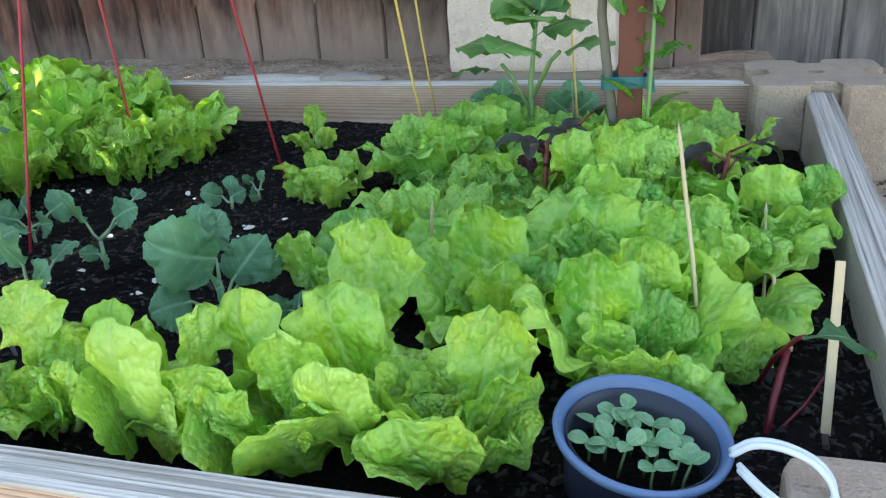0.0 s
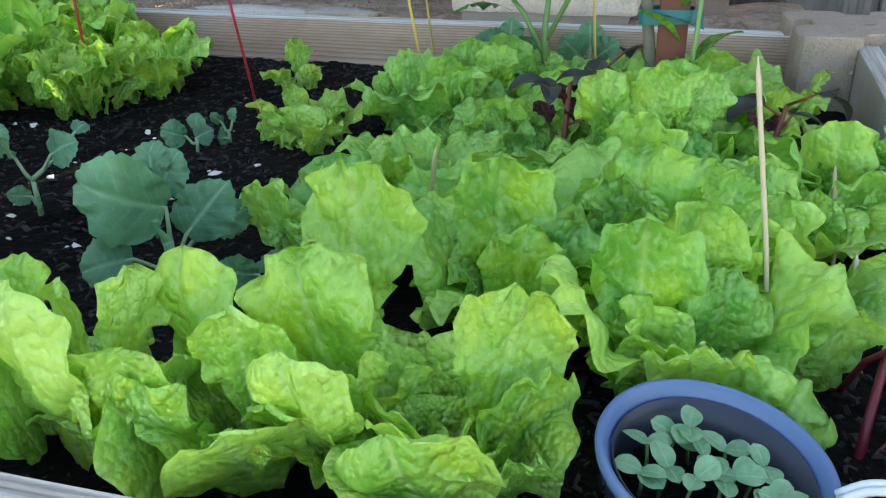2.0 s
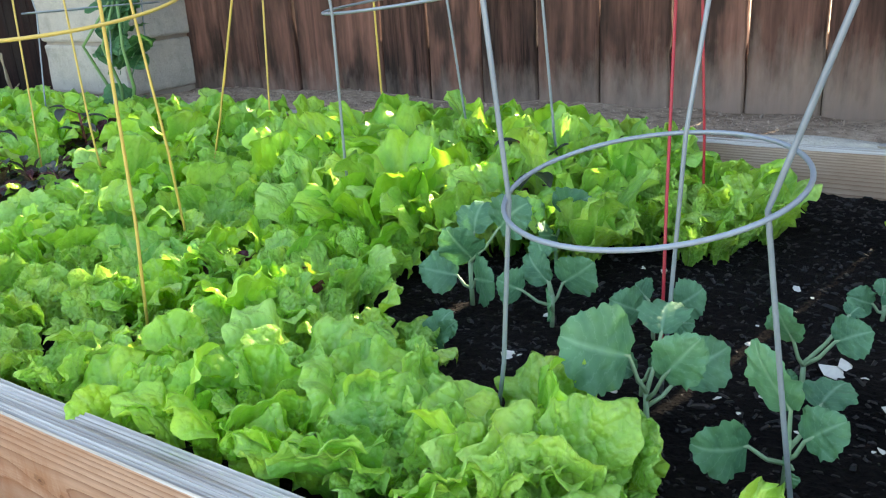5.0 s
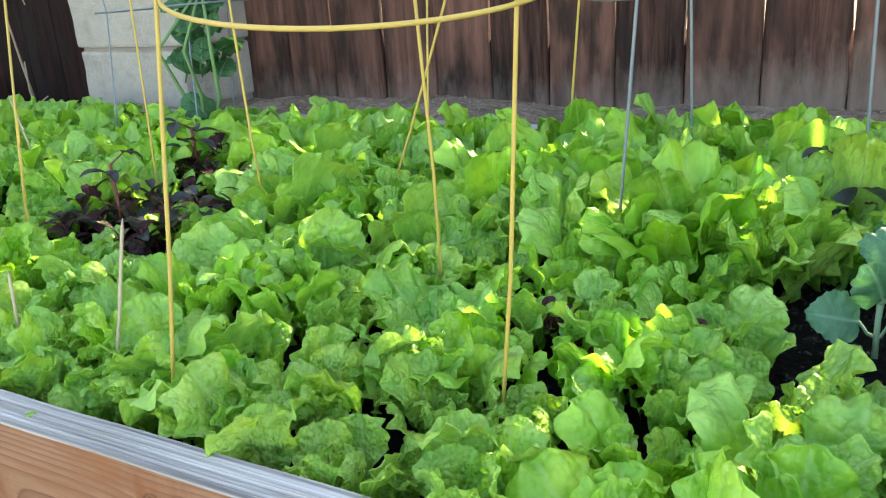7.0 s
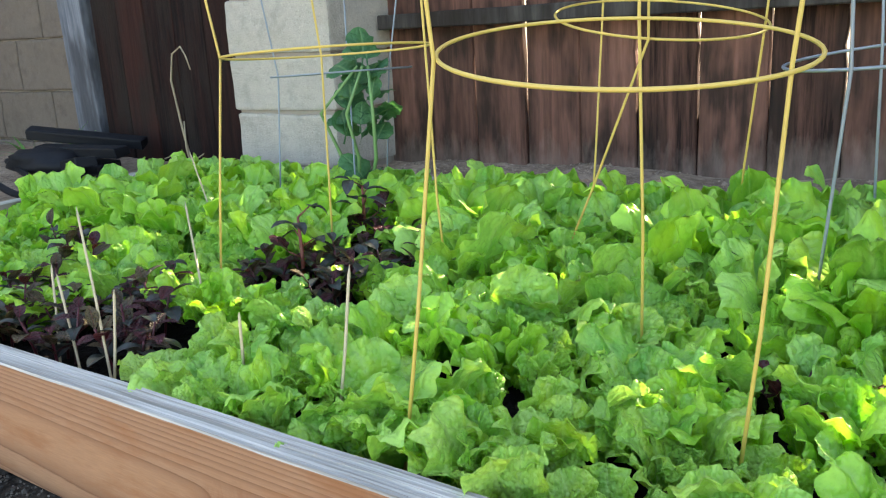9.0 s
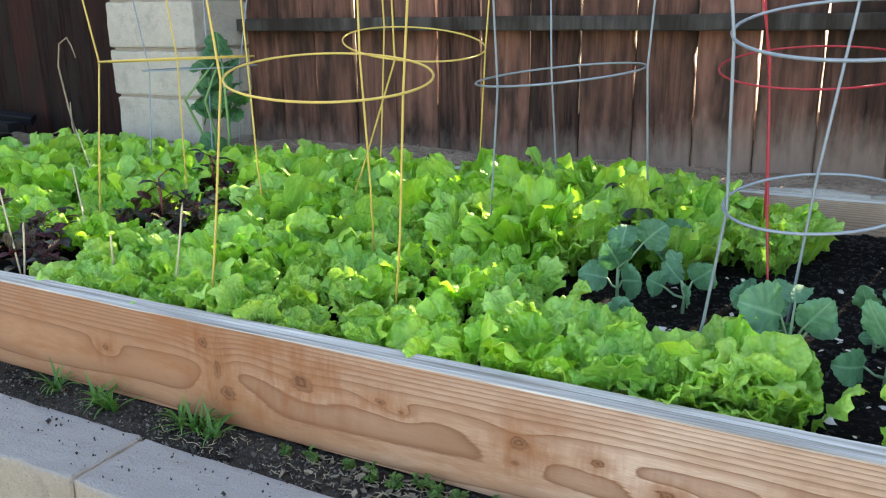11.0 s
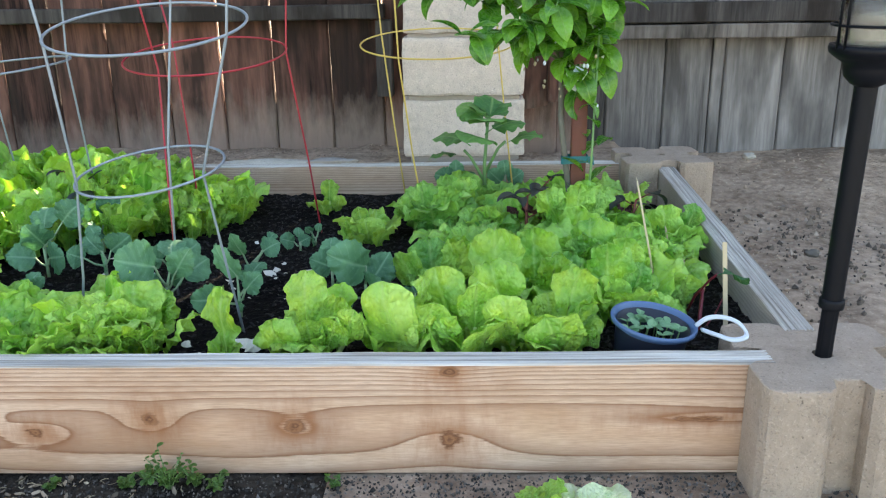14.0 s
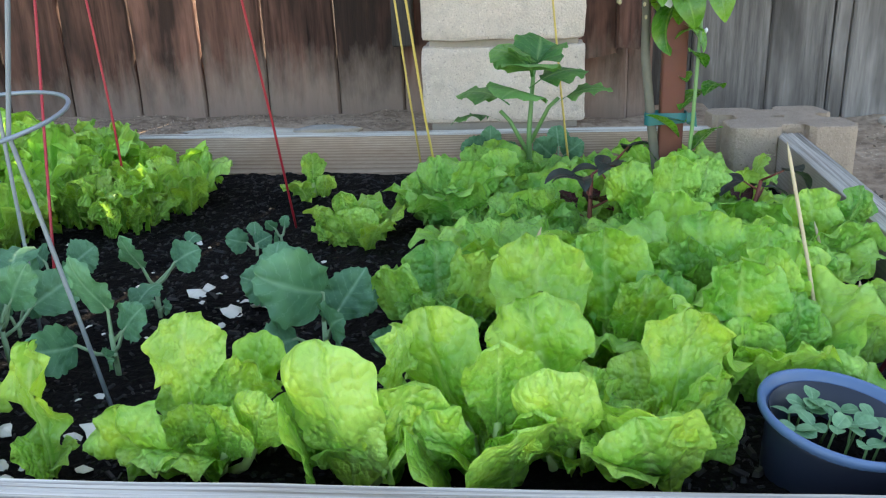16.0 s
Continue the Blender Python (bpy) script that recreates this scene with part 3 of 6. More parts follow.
add_plank("front_plank", (X_LEFT - 0.04, 0.0), (-0.172, 0.0), 0.14, 0.14, 0.148, 0.038, BED_FRONT, "reddish fir plank with knots and bleached top edge", 1)
add_plank("side_plank", (-0.088, 0.100), (-0.062, 0.955), 0.142, 0.174, 0.145, 0.038, BED_SIDE, "grey weathered side plank", 2)
add_plank("back_plank", (X_LEFT, 1.05), (-0.155, 1.05), 0.163, 0.163, 0.14, 0.038, BED_BACK, "pale fir plank along the fence", 3)
add_plank("end_plank", (X_LEFT, 0.04), (X_LEFT, 1.05), 0.145, 0.17, 0.14, 0.038, BED_SIDE, "grey weathered end plank", 4)


def corner_block(cx, cy, top, label, turn=0):
    """Planter wall block: square with a plank slot in each side and a rod hole in the middle."""
    h, s, g, d, o = 0.15, 0.099, 0.0215, 0.030, 0.012
    c = 0.018
    pts = []
    for q in range(4):
        quarter = [(-s + c, -s), (-g - c * 0.5, -s), (-g, -s + c * 0.5), (-g, -s + d), (g, -s + d), (g, -s + c * 0.5), (g + c * 0.5, -s), (s - c, -s), (s - c * 0.3, -s + c * 0.3)]
        a = q * math.pi / 2
        pts += [(x * math.cos(a) - y * math.sin(a), x * math.sin(a) + y * math.cos(a)) for x, y in quarter]
    bm = bmesh.new()
    levels = [(-h, 1.0), (-h * 0.5, 1.0), (-0.006, 1.0), (-0.0015, 0.994), (0.0, 0.975)]
    rings = [[bm.verts.new((x * k, y * k, z)) for x, y in pts] for z, k in levels]
    n = len(pts)
    for a, b in zip(rings, rings[1:]):
        for k in range(n):
            bm.faces.new((a[k], a[(k + 1) % n], b[(k + 1) % n], b[k]))
    hole = [bm.verts.new((o * math.cos(k * math.tau / n - 2.2), o * math.sin(k * math.tau / n - 2.2), 0)) for k in range(n)]
    deep = [bm.verts.new((v.co.x, v.co.y, -0.05)) for v in hole]
    for k in range(n):
        bm.faces.new((rings[-1][k], rings[-1][(k + 1) % n], hole[(k + 1) % n], hole[k]))
        bm.faces.new((hole[k], hole[(k + 1) % n], deep[(k + 1) % n], deep[k]))
    bm.faces.new(deep)
    bm.faces.new(rings[0][::-1])
    for v in bm.verts:
        v.co += noise.noise_vector(v.co * 40 + Vector((cx, cy, 0))) * 0.0013
    ob = part("concrete_block", bm, BLOCK_TAN, None, smooth=False)
    ob.matrix_basis = pose(cx, cy, top, 0, 0, turn)
    return tagged(ob, label, "block", "corner blocks of the bed")


corner_block(-0.107, 0.026, 0.139, "tan cast concrete corner block holding the front plank")
corner_block(-0.076, 1.030, 0.186, "tan cast concrete corner block by the fence", 2)
corner_block(X_LEFT - 0.02, 0.02, 0.139, "tan cast concrete block at the bed's far corner")


# ---- curb ----
curb = tagged(new("curb"), "low retaining edge of grey concrete blocks", "curb", kind="structure")
for i in range(9):
    bm = bmesh.new()
    x1 = -1.282 + 0.47 * (i - 5)
    r = random.Random(i)
    dz, dy = r.uniform(-0.004, 0.003), r.uniform(-0.004, 0.004)
    box(bm, (x1 + 0.004, -0.206 + dy, -0.30), (x1 + 0.466, -0.084 + dy, 0.0 + dz), 0.008, 3)
    bmesh.ops.subdivide_edges(bm, edges=[e for e in bm.edges if e.calc_length() > 0.1], cuts=14, use_grid_fill=True)
    for v in bm.verts:
        v.co += noise.noise_vector(v.co * 26) * 0.0026 + noise.noise_vector(v.co * 90) * 0.0014
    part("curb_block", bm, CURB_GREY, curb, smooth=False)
part("curb_bedding", (lambda b: (box(b, (-4.2, -0.199, -0.30), (0.9, -0.091, -0.008)), b)[1])(bmesh.new()), MORTAR, curb, smooth=False)


# ---- fences ----
def board_mesh(w, h, t, seed, slit=0.0, tight=0.0):
    """A board from its foot up; slit: by how much it has shrunk higher up."""
    bm = bmesh.new()
    r = random.Random(seed)
    nz, worn = 44, min(0.004, t * 0.25)  # edges rounded by the weather
    across = (0, min(0.2, 0.004 / w), 0.35, 0.68, 1 - min(0.2, 0.004 / w), 1)
    nx = len(across) - 1
    front = []
    for j in range(nz + 1):
        z = h * j / nz
        e0, e1 = noise.noise(Vector((seed, z * 4, 0))) * 0.0018, noise.noise(Vector((seed, z * 4, 9))) * 0.0018
        e1 -= slit * max(0.0, min(1.0, (z - 0.02) / 0.25)) * (0.45 + 1.5 * noise.noise(Vector((seed, z * 19, 5))) + 1.4 * max(0.0, min(1.0, (z - 0.44) / 0.12)))
        e1 += tight * max(0.0, min(1.0, (z - 1.04) / 0.06))
        front.append([(-w / 2 + e0 + (w + e1 - e0) * c, noise.noise(Vector((seed + c * 1.2, z * 1.7, 3))) * 0.003 + (worn * (1.2 + noise.noise(Vector((seed + c * 7, z * 9, 8)))) if c in (0, 1) else 0), z + (r.uniform(-0.006, 0.006) if j == 0 else 0)) for c in across])
    f = [[bm.verts.new(p) for p in row] for row in front]
    k = [[bm.verts.new((p[0], p[1] + t, p[2])) for p in row] for row in front]
    for j in range(nz):
        for i in range(nx):
            bm.faces.new((f[j][i], f[j][i + 1], f[j + 1][i + 1], f[j + 1][i]))
            bm.faces.new((k[j][i + 1], k[j][i], k[j + 1][i], k[j + 1][i + 1]))
        bm.faces.new((k[j][0], f[j][0], f[j + 1][0], k[j + 1][0]))
        bm.faces.new((f[j][nx], k[j][nx], k[j + 1][nx], f[j + 1][nx]))
    for i in range(nx):
        bm.faces.new((k[0][i], k[0][i + 1], f[0][i + 1], f[0][i]))
        bm.faces.new((f[nz][i], f[nz][i + 1], k[nz][i + 1], k[nz][i]))
    return bm


def fence_run(fence, x0, x1, y, z0, z1, mat, seams=(), pitch=0.142, gap=(0.001, 0.005), seed=0, cover=False, slits=None):
    """Boards side by side; slits: how far the board left of a seam has shrunk from it."""
    r = random.Random(seed)
    edges = sorted(seams)
    while edges and edges[0] - pitch * 0.8 > x0:
        edges.insert(0, edges[0] - pitch * r.uniform(0.97, 1.03))
    while not edges or edges[-1] + pitch * 0.8 < x1:
        edges.append((edges[-1] if edges else x0) + pitch * r.uniform(0.97, 1.03))
    edges = [x0] + [e for e in edges if x0 + 0.03 < e < x1 - 0.03] + [x1]
    # Strips added behind the seams so that no sun comes through.
    if cover:
        for a, b in zip(edges, edges[1:]):
            me = mesh_of("cover_board", board_mesh(0.07, z1 - z0 - 0.05, 0.012, seed * 90 + int(a * 50)), mat, smooth=False)
            piece("cover_board", me, fence, pose(b, y + 0.026, z0))
    for i, (a, b) in enumerate(zip(edges, edges[1:])):
        g = r.uniform(*gap)
        slit = slits.get(b, 0.001) if slits else 0.0
        me = mesh_of("board", board_mesh(b - a - g, z1 - z0, 0.016, seed * 50 + i, slit, slit * 2.4 + g + 0.001 if slits else 0.0), mat, smooth=False)
        piece("board", me, fence, pose((a + b) / 2, y + r.uniform(-0.004, 0.004), z0 + r.uniform(-0.012, 0.012), r.uniform(-0.3, 0.3), r.uniform(-0.25, 0.25), 0))


def rail(name, fence, lo, hi, mat, seed=0):
    bm = bmesh.new()
    box(bm, lo, hi, 0.003, 1)
    bmesh.ops.subdivide_edges(bm, edges=[e for e in bm.edges if e.calc_length() > 0.3], cuts=40, use_grid_fill=True)
    for v in bm.verts:
        v.co += noise.noise_vector(Vector((v.co.x * 6, v.co.y * 30, v.co.z * 30 + seed))) * 0.0025
    part(name, bm, mat, fence, smooth=False)


fence_main = tagged(new("fence_back"), "brown board fence, feet dusted with dried mud, daylight in the gaps", "fence", kind="structure")
SLITS = {-2.53: 0.002, -2.385: 0.003, -2.238: 0.002, -2.094: 0.005, -1.954: 0.004, -1.805: 0.002, -1.658: 0.006, -1.51: 0.005, -1.352: 0.007, -1.20: 0.006, -1.056: 0.006, -0.897: 0.003, -0.752: 0.001}
fence_run(fence_main, -2.83, -0.655, 1.41, 0.12, 2.0, FENCE_BROWN, list(SLITS), gap=(0.0015, 0.003), seed=1, slits=SLITS)
rail("rail", fence_main, (-2.79, 1.345, 0.489), (-0.742, 1.405, 0.527), FENCE_RAIL, 1)
rail("rail", fence_main, (-2.79, 1.345, 1.40), (-0.742, 1.405, 1.437), FENCE_RAIL, 2)
rail("batten", fence_main, (-0.768, 1.365, 0.285), (-0.724, 1.403, 0.487), FENCE_RAIL, 3)
fence_side = tagged(new("fence_side"), "weathered silver-grey board fence beyond the tree", "fence", kind="structure")
fence_run(fence_side, -0.36, 6.0, 1.44, 0.085, 2.0, FENCE_GREY, [-0.29, -0.14, 0.02, 0.148, 0.182, 0.343, 0.503], 0.158, (0.002, 0.004), seed=2, cover=True)
rail("rail", fence_side, (-0.33, 1.37, 0.468), (6.0, 1.438, 0.520), FENCE_RAIL, 4)
rail("rail", fence_side, (-0.33, 1.365, 0.427), (6.0, 1.438, 0.463), RAIL_ROUGH, 5)
rail("rail", fence_side, (-0.33, 1.38, 1.40), (6.0, 1.438, 1.44), FENCE_RAIL, 6)
fence_left = tagged(new("fence_left"), "dark brown board fence past the second column", "fence", kind="structure")
fence_run(fence_left, -3.99, -3.165, 1.30, 0.10, 2.0, FENCE_DARK, [], 0.142, (0.0005, 0.001), seed=3, cover=True)
infill = thing("fence_infill", (0, 0, 0), "short reddish brown boards closing the gap beside the column", "fence boards")
for i, (x, w, y, z0, z1, t) in enumerate([(-0.362, 0.09, 1.25, 0.27, 1.9, 0.03), (-0.30, 0.045, 1.22, 0.285, 1.9, 0.025), (-0.350, 0.12, 1.30, 0.11, 0.36, 0.02), (-0.265, 0.05, 1.32, 0.13, 0.5, 0.02)]):
    bm = board_mesh(w, z1 - z0, t, 300 + i)
    ob = part("board", bm, FENCE_BROWN, infill, smooth=False)
    ob.matrix_basis = pose(x, y, z0)


def block_column(name, label, x0, x1, y0, y1, foot, courses, course, mat, seed):
    col = thing(name, (0, 0, 0), label, "column")
    r = random.Random(seed)
    for k in range(courses):
        z = foot + k * course
        bm = bmesh.new()
        j = [r.uniform(-0.004, 0.004) for _ in range(3)]
        box(bm, (x0 + j[0], y0 + j[1], z + 0.006), (x1 + j[2], y1, z + course - 0.004), 0.008, 2)
        bmesh.ops.subdivide_edges(bm, edges=[e for e in bm.edges if e.calc_length() > 0.08], cuts=10, use_grid_fill=True)
        for v in bm.verts:
            v.co += noise.noise_vector(v.co * 17 + Vector((seed, k, 0))) * 0.0035 + noise.noise_vector(v.co * 70) * 0.0012
        part("block", bm, mat, col, smooth=False)
    bm = bmesh.new()
    box(bm, (x0 + 0.012, y0 + 0.012, foot - 0.1), (x1 - 0.012, y1 - 0.012, foot + courses * course - 0.01))
    part("mortar_core", bm, MORTAR, col, smooth=False)


block_column("block_column", "pale rough slump-block column between fence panels", -0.682, -0.386, 1.155, 1.45, 0.155, 13, 0.150, BLOCK_PALE, 1)
block_column("block_column", "whitish slump-block column at the far end of the fence", -3.172, -2.80, 1.165, 1.46, 0.141, 13, 0.149, BLOCK_WHITE, 2)

# neighbouring wall at the far end
wall_far = tagged(new("wall_far"), "old brown block garden wall at the far end", "wall", kind="structure")
for k in range(10):
    for i in range(8):
        bm = bmesh.new()
        x = -6.7 + 0.40 * i + (0.2 if k % 2 else 0)
        z = -0.066 + k * 0.2
        box(bm, (x + 0.003, 1.42, z), (x + 0.397, 1.62, z + 0.193), 0.008, 2, 0.003)
        bmesh.ops.subdivide_edges(bm, edges=[e for e in bm.edges if e.calc_length() > 0.15], cuts=8, use_grid_fill=True)
        for v in bm.verts:
            v.co += noise.noise_vector(v.co * 13) * 0.004
        part("wall_block", bm, BLOCK_BROWN, wall_far, smooth=False)
bm = bmesh.new()
box(bm, (-6.7, 1.44, -0.1), (-3.35, 1.60, 1.90))
part("wall_core", bm, MORTAR, wall_far, smooth=False)
# Unseen wall added to keep sun and open sky off the far end.
bm = bmesh.new()
box(bm, (-5.80, -1.4, -0.30), (-5.60, 1.415, 1.90), 0.006, 2, 0.003)
part("wall_return", bm, BLOCK_BROWN, wall_far, smooth=False)
bm = bmesh.new()
box(bm, (-0.066, 1.30, 0.02), (0.066, 1.39, 1.9), 0.006, 2, 0.004)
post = part("timber_post", bm, POST_BLUE, None, smooth=False)
post.matrix_basis = pose(-4.085, 0, 0, 0, -2.0, 0)
tagged(post, "weathered blue-grey timber post beside the block wall", "post")


# ---- tomato cages ----
def cage(label, wire, rings, legs, top, gauge=0.0018):
    """rings: (x, y, z, radius, slope x, slope y); legs: foot and where it meets the first ring."""
    cx, cy = rings[0][0], rings[0][1]
    c = thing("tomato_cage", (cx, cy, SOIL_Z), label, "tomato cage", "wire tomato cages in the bed")
    base = Vector((cx, cy, SOIL_Z))
    for x, y, z, r, sx, sy in rings:
        bm = bmesh.new()
        tube(bm, [Vector((x + r * math.cos(a), y + r * math.sin(a), z + r * (sx * math.cos(a) + sy * math.sin(a)))) - base for a in (k * math.tau / 56 for k in range(56))], gauge, 8, True)
        part("ring", bm, wire, c)
    x, y, z, r, sx, sy = rings[0]
    for (fx, fy), (ax, ay) in legs:
        zr = z + sx * (ax - x) + sy * (ay - y)
        foot, meet = Vector((fx, fy, SOIL_Z - 0.06)), Vector((ax, ay, zr))
        out = Vector((ax - x, ay - y, 0)).normalized()
        up = meet + Vector((out.x * top[0], out.y * top[0], top[1])) if len(rings) == 1 else None
        if up is None:
            x2, y2, z2, r2, sx2, sy2 = rings[1]
            up = Vector((x2 + out.x * r2, y2 + out.y * r2, z2 + r2 * (sx2 * out.x + sy2 * out.y)))
            end = up + Vector((out.x * top[0], out.y * top[0], top[1]))
        mid = foot.lerp(meet, 0.5) + Vector((rnd.uniform(-0.004, 0.004), rnd.uniform(-0.004, 0.004), 0))
        pts = [foot, mid, meet, meet.lerp(up, 0.08), up] + ([end] if len(rings) > 1 else [])
        bm = bmesh.new()
        tube(bm, [p - base for p in pts], gauge, 8)
        part("leg", bm, wire, c)
    return c


cage("yellow coated-wire tomato cage standing among lettuces", WIRE_YELLOW, [(-1.635, 0.222, 0.459, 0.151, -0.091, 0.126), (-1.635, 0.215, 0.72, 0.17, 0, 0.1)], [((-1.791, 0.084), (-1.751, 0.121)), ((-1.529, 0.196), (-1.498, 0.199)), ((-1.686, 0.402), (-1.678, 0.368))], (0.02, 0.05))
cage("yellow coated-wire tomato cage, one leg askew, near the fence", WIRE_YELLOW, [(-1.808, 0.775, 0.481, 0.15, -0.154, 0.134), (-1.80, 0.76, 0.74, 0.17, -0.1, 0.1)], [((-1.739, 0.942), (-1.679, 0.853)), ((-1.95, 0.649), (-1.768, 0.627)), ((-1.954, 0.835), (-1.934, 0.861))], (0.02, 0.05))
cage("yellow coated-wire tomato cage at the bed's far end", WIRE_YELLOW, [(-2.2, 0.491, 0.459, 0.151, 0.048, -0.035), (-2.22, 0.48, 0.72, 0.17, 0, 0)], [((-2.336, 0.349), (-2.33, 0.405)), ((-2.293, 0.563), (-2.308, 0.596)), ((-2.021, 0.519), (-2.052, 0.529))], (0.02, 0.05))
cage("grey galvanised tomato cage round a squash vine", WIRE_GREY, [(-2.57, 0.94, 0.405, 0.15, 0.043, -0.021), (-2.58, 0.94, 0.66, 0.17, 0, 0)], [((-2.50, 0.87), (-2.62, 1.02)), ((-2.56, 1.04), (-2.52, 1.04)), ((-2.68, 0.82), (-2.70, 0.88))], (0.02, 0.05), 0.0018)
cage("grey galvanised tomato cage at the back of the bed", WIRE_GREY, [(-1.458, 0.705, 0.429, 0.157, 0.087, 0.048), (-1.46, 0.70, 0.70, 0.18, 0, 0.05)], [((-1.552, 0.589), (-1.515, 0.55)), ((-1.516, 0.905), (-1.524, 0.836)), ((-1.282, 0.762), (-1.297, 0.713))], (0.02, 0.05), 0.002)
cage("grey galvanised tomato cage with two rings over cabbage seedlings", WIRE_GREY, [(-0.972, 0.223, 0.332, 0.1, 0.082, 0.139), (-0.946, 0.202, 0.525, 0.127, 0.014, 0.215), (-0.93, 0.20, 0.76, 0.16, 0, 0.1)], [((-1.109, 0.217), (-1.063, 0.189)), ((-0.851, 0.211), (-0.888, 0.186)), ((-1.007, 0.355), (-0.979, 0.319))], (0.03, 0.24), 0.0019)
cage("red coated-wire tomato cage on the bare compost", WIRE_RED, [(-1.018, 0.682, 0.453, 0.149, 0.016, 0.16), (-1.02, 0.68, 0.72, 0.17, 0, 0.1)], [((-1.02, 0.402), (-1.076, 0.584)), ((-1.076, 0.736), (-1.096, 0.737)), ((-0.824, 0.735), (-0.869, 0.69))], (0.02, 0.05))
cage("yellow coated-wire tomato cage in front of the column", WIRE_YELLOW, [(-0.591, 0.931, 0.454, 0.165, 0.004, 0.132), (-0.6, 0.93, 0.74, 0.18, 0, 0.1)], [((-0.668, 1.02), (-0.72, 1.03)), ((-0.612, 0.805), (-0.664, 0.771)), ((-0.416, 0.923), (-0.459, 1.03))], (0.02, 0.05))


# ---- leaves ----
def obovate(v, widest, top, foot, power=2.0):
    """Half width of a blade that swells to `top` at `widest` and closes in a round tip."""
    if v < widest:
        f = v / widest
        return foot + (top - foot) * (f * f * (3 - 2 * f)) ** 0.85
    return top * (max(0.0, 1 - ((v - widest) / (1 - widest)) ** power)) ** 0.5


def outline(kind, v):
    if kind == "frill":
        return obovate(v, 0.66, 0.46, 0.09, 3.2)
    if kind == "tongue":
        return obovate(v, 0.70, 0.41, 0.10, 2.7)
    if kind == "butter":
        return obovate(v, 0.60, 0.48, 0.10, 2.7)
    if kind == "cabbage":
        return 0.01 + 0.45 * math.sin(math.pi * (0.03 + 0.97 * v) ** 0.82) ** 0.62
    if kind == "red":
        return 0.02 if v < 0.2 else 0.02 + obovate((v - 0.2) / 0.8, 0.5, 0.27, 0.02, 1.8)
    if kind == "citrus":
        return 0.012 + 0.235 * math.sin(math.pi * v ** 0.95) ** 0.9
    if kind == "squash":
        return 0.02 if v < 0.25 else 0.02 + 0.37 * math.sin(math.pi * ((v - 0.25) / 0.75) ** 0.7) ** 0.7
    if kind == "blade":
        return 0.03 * (1 - v ** 2) + 0.002
    return 0.4 * math.sin(math.pi * (0.06 + 0.94 * v)) ** 0.6


SHAPE = {  # frill height, frill count, scallop depth, scallop count, blister, cup, columns, rows
    "red": (0.045, 4.0, 0.04, 6, 0.014, 0.12, 10, 16), "citrus": (0.008, 2.0, 0.0, 1, 0.002, 0.22, 8, 12), "squash": (0.04, 4.0, 0.08, 5, 0.006, -0.12, 14, 18), "blade": (0.0, 1.0, 0.0, 1, 0.0, 0.3, 2, 8), "round": (0.01, 2.0, 0.0, 1, 0.002, 0.15, 6, 7)}


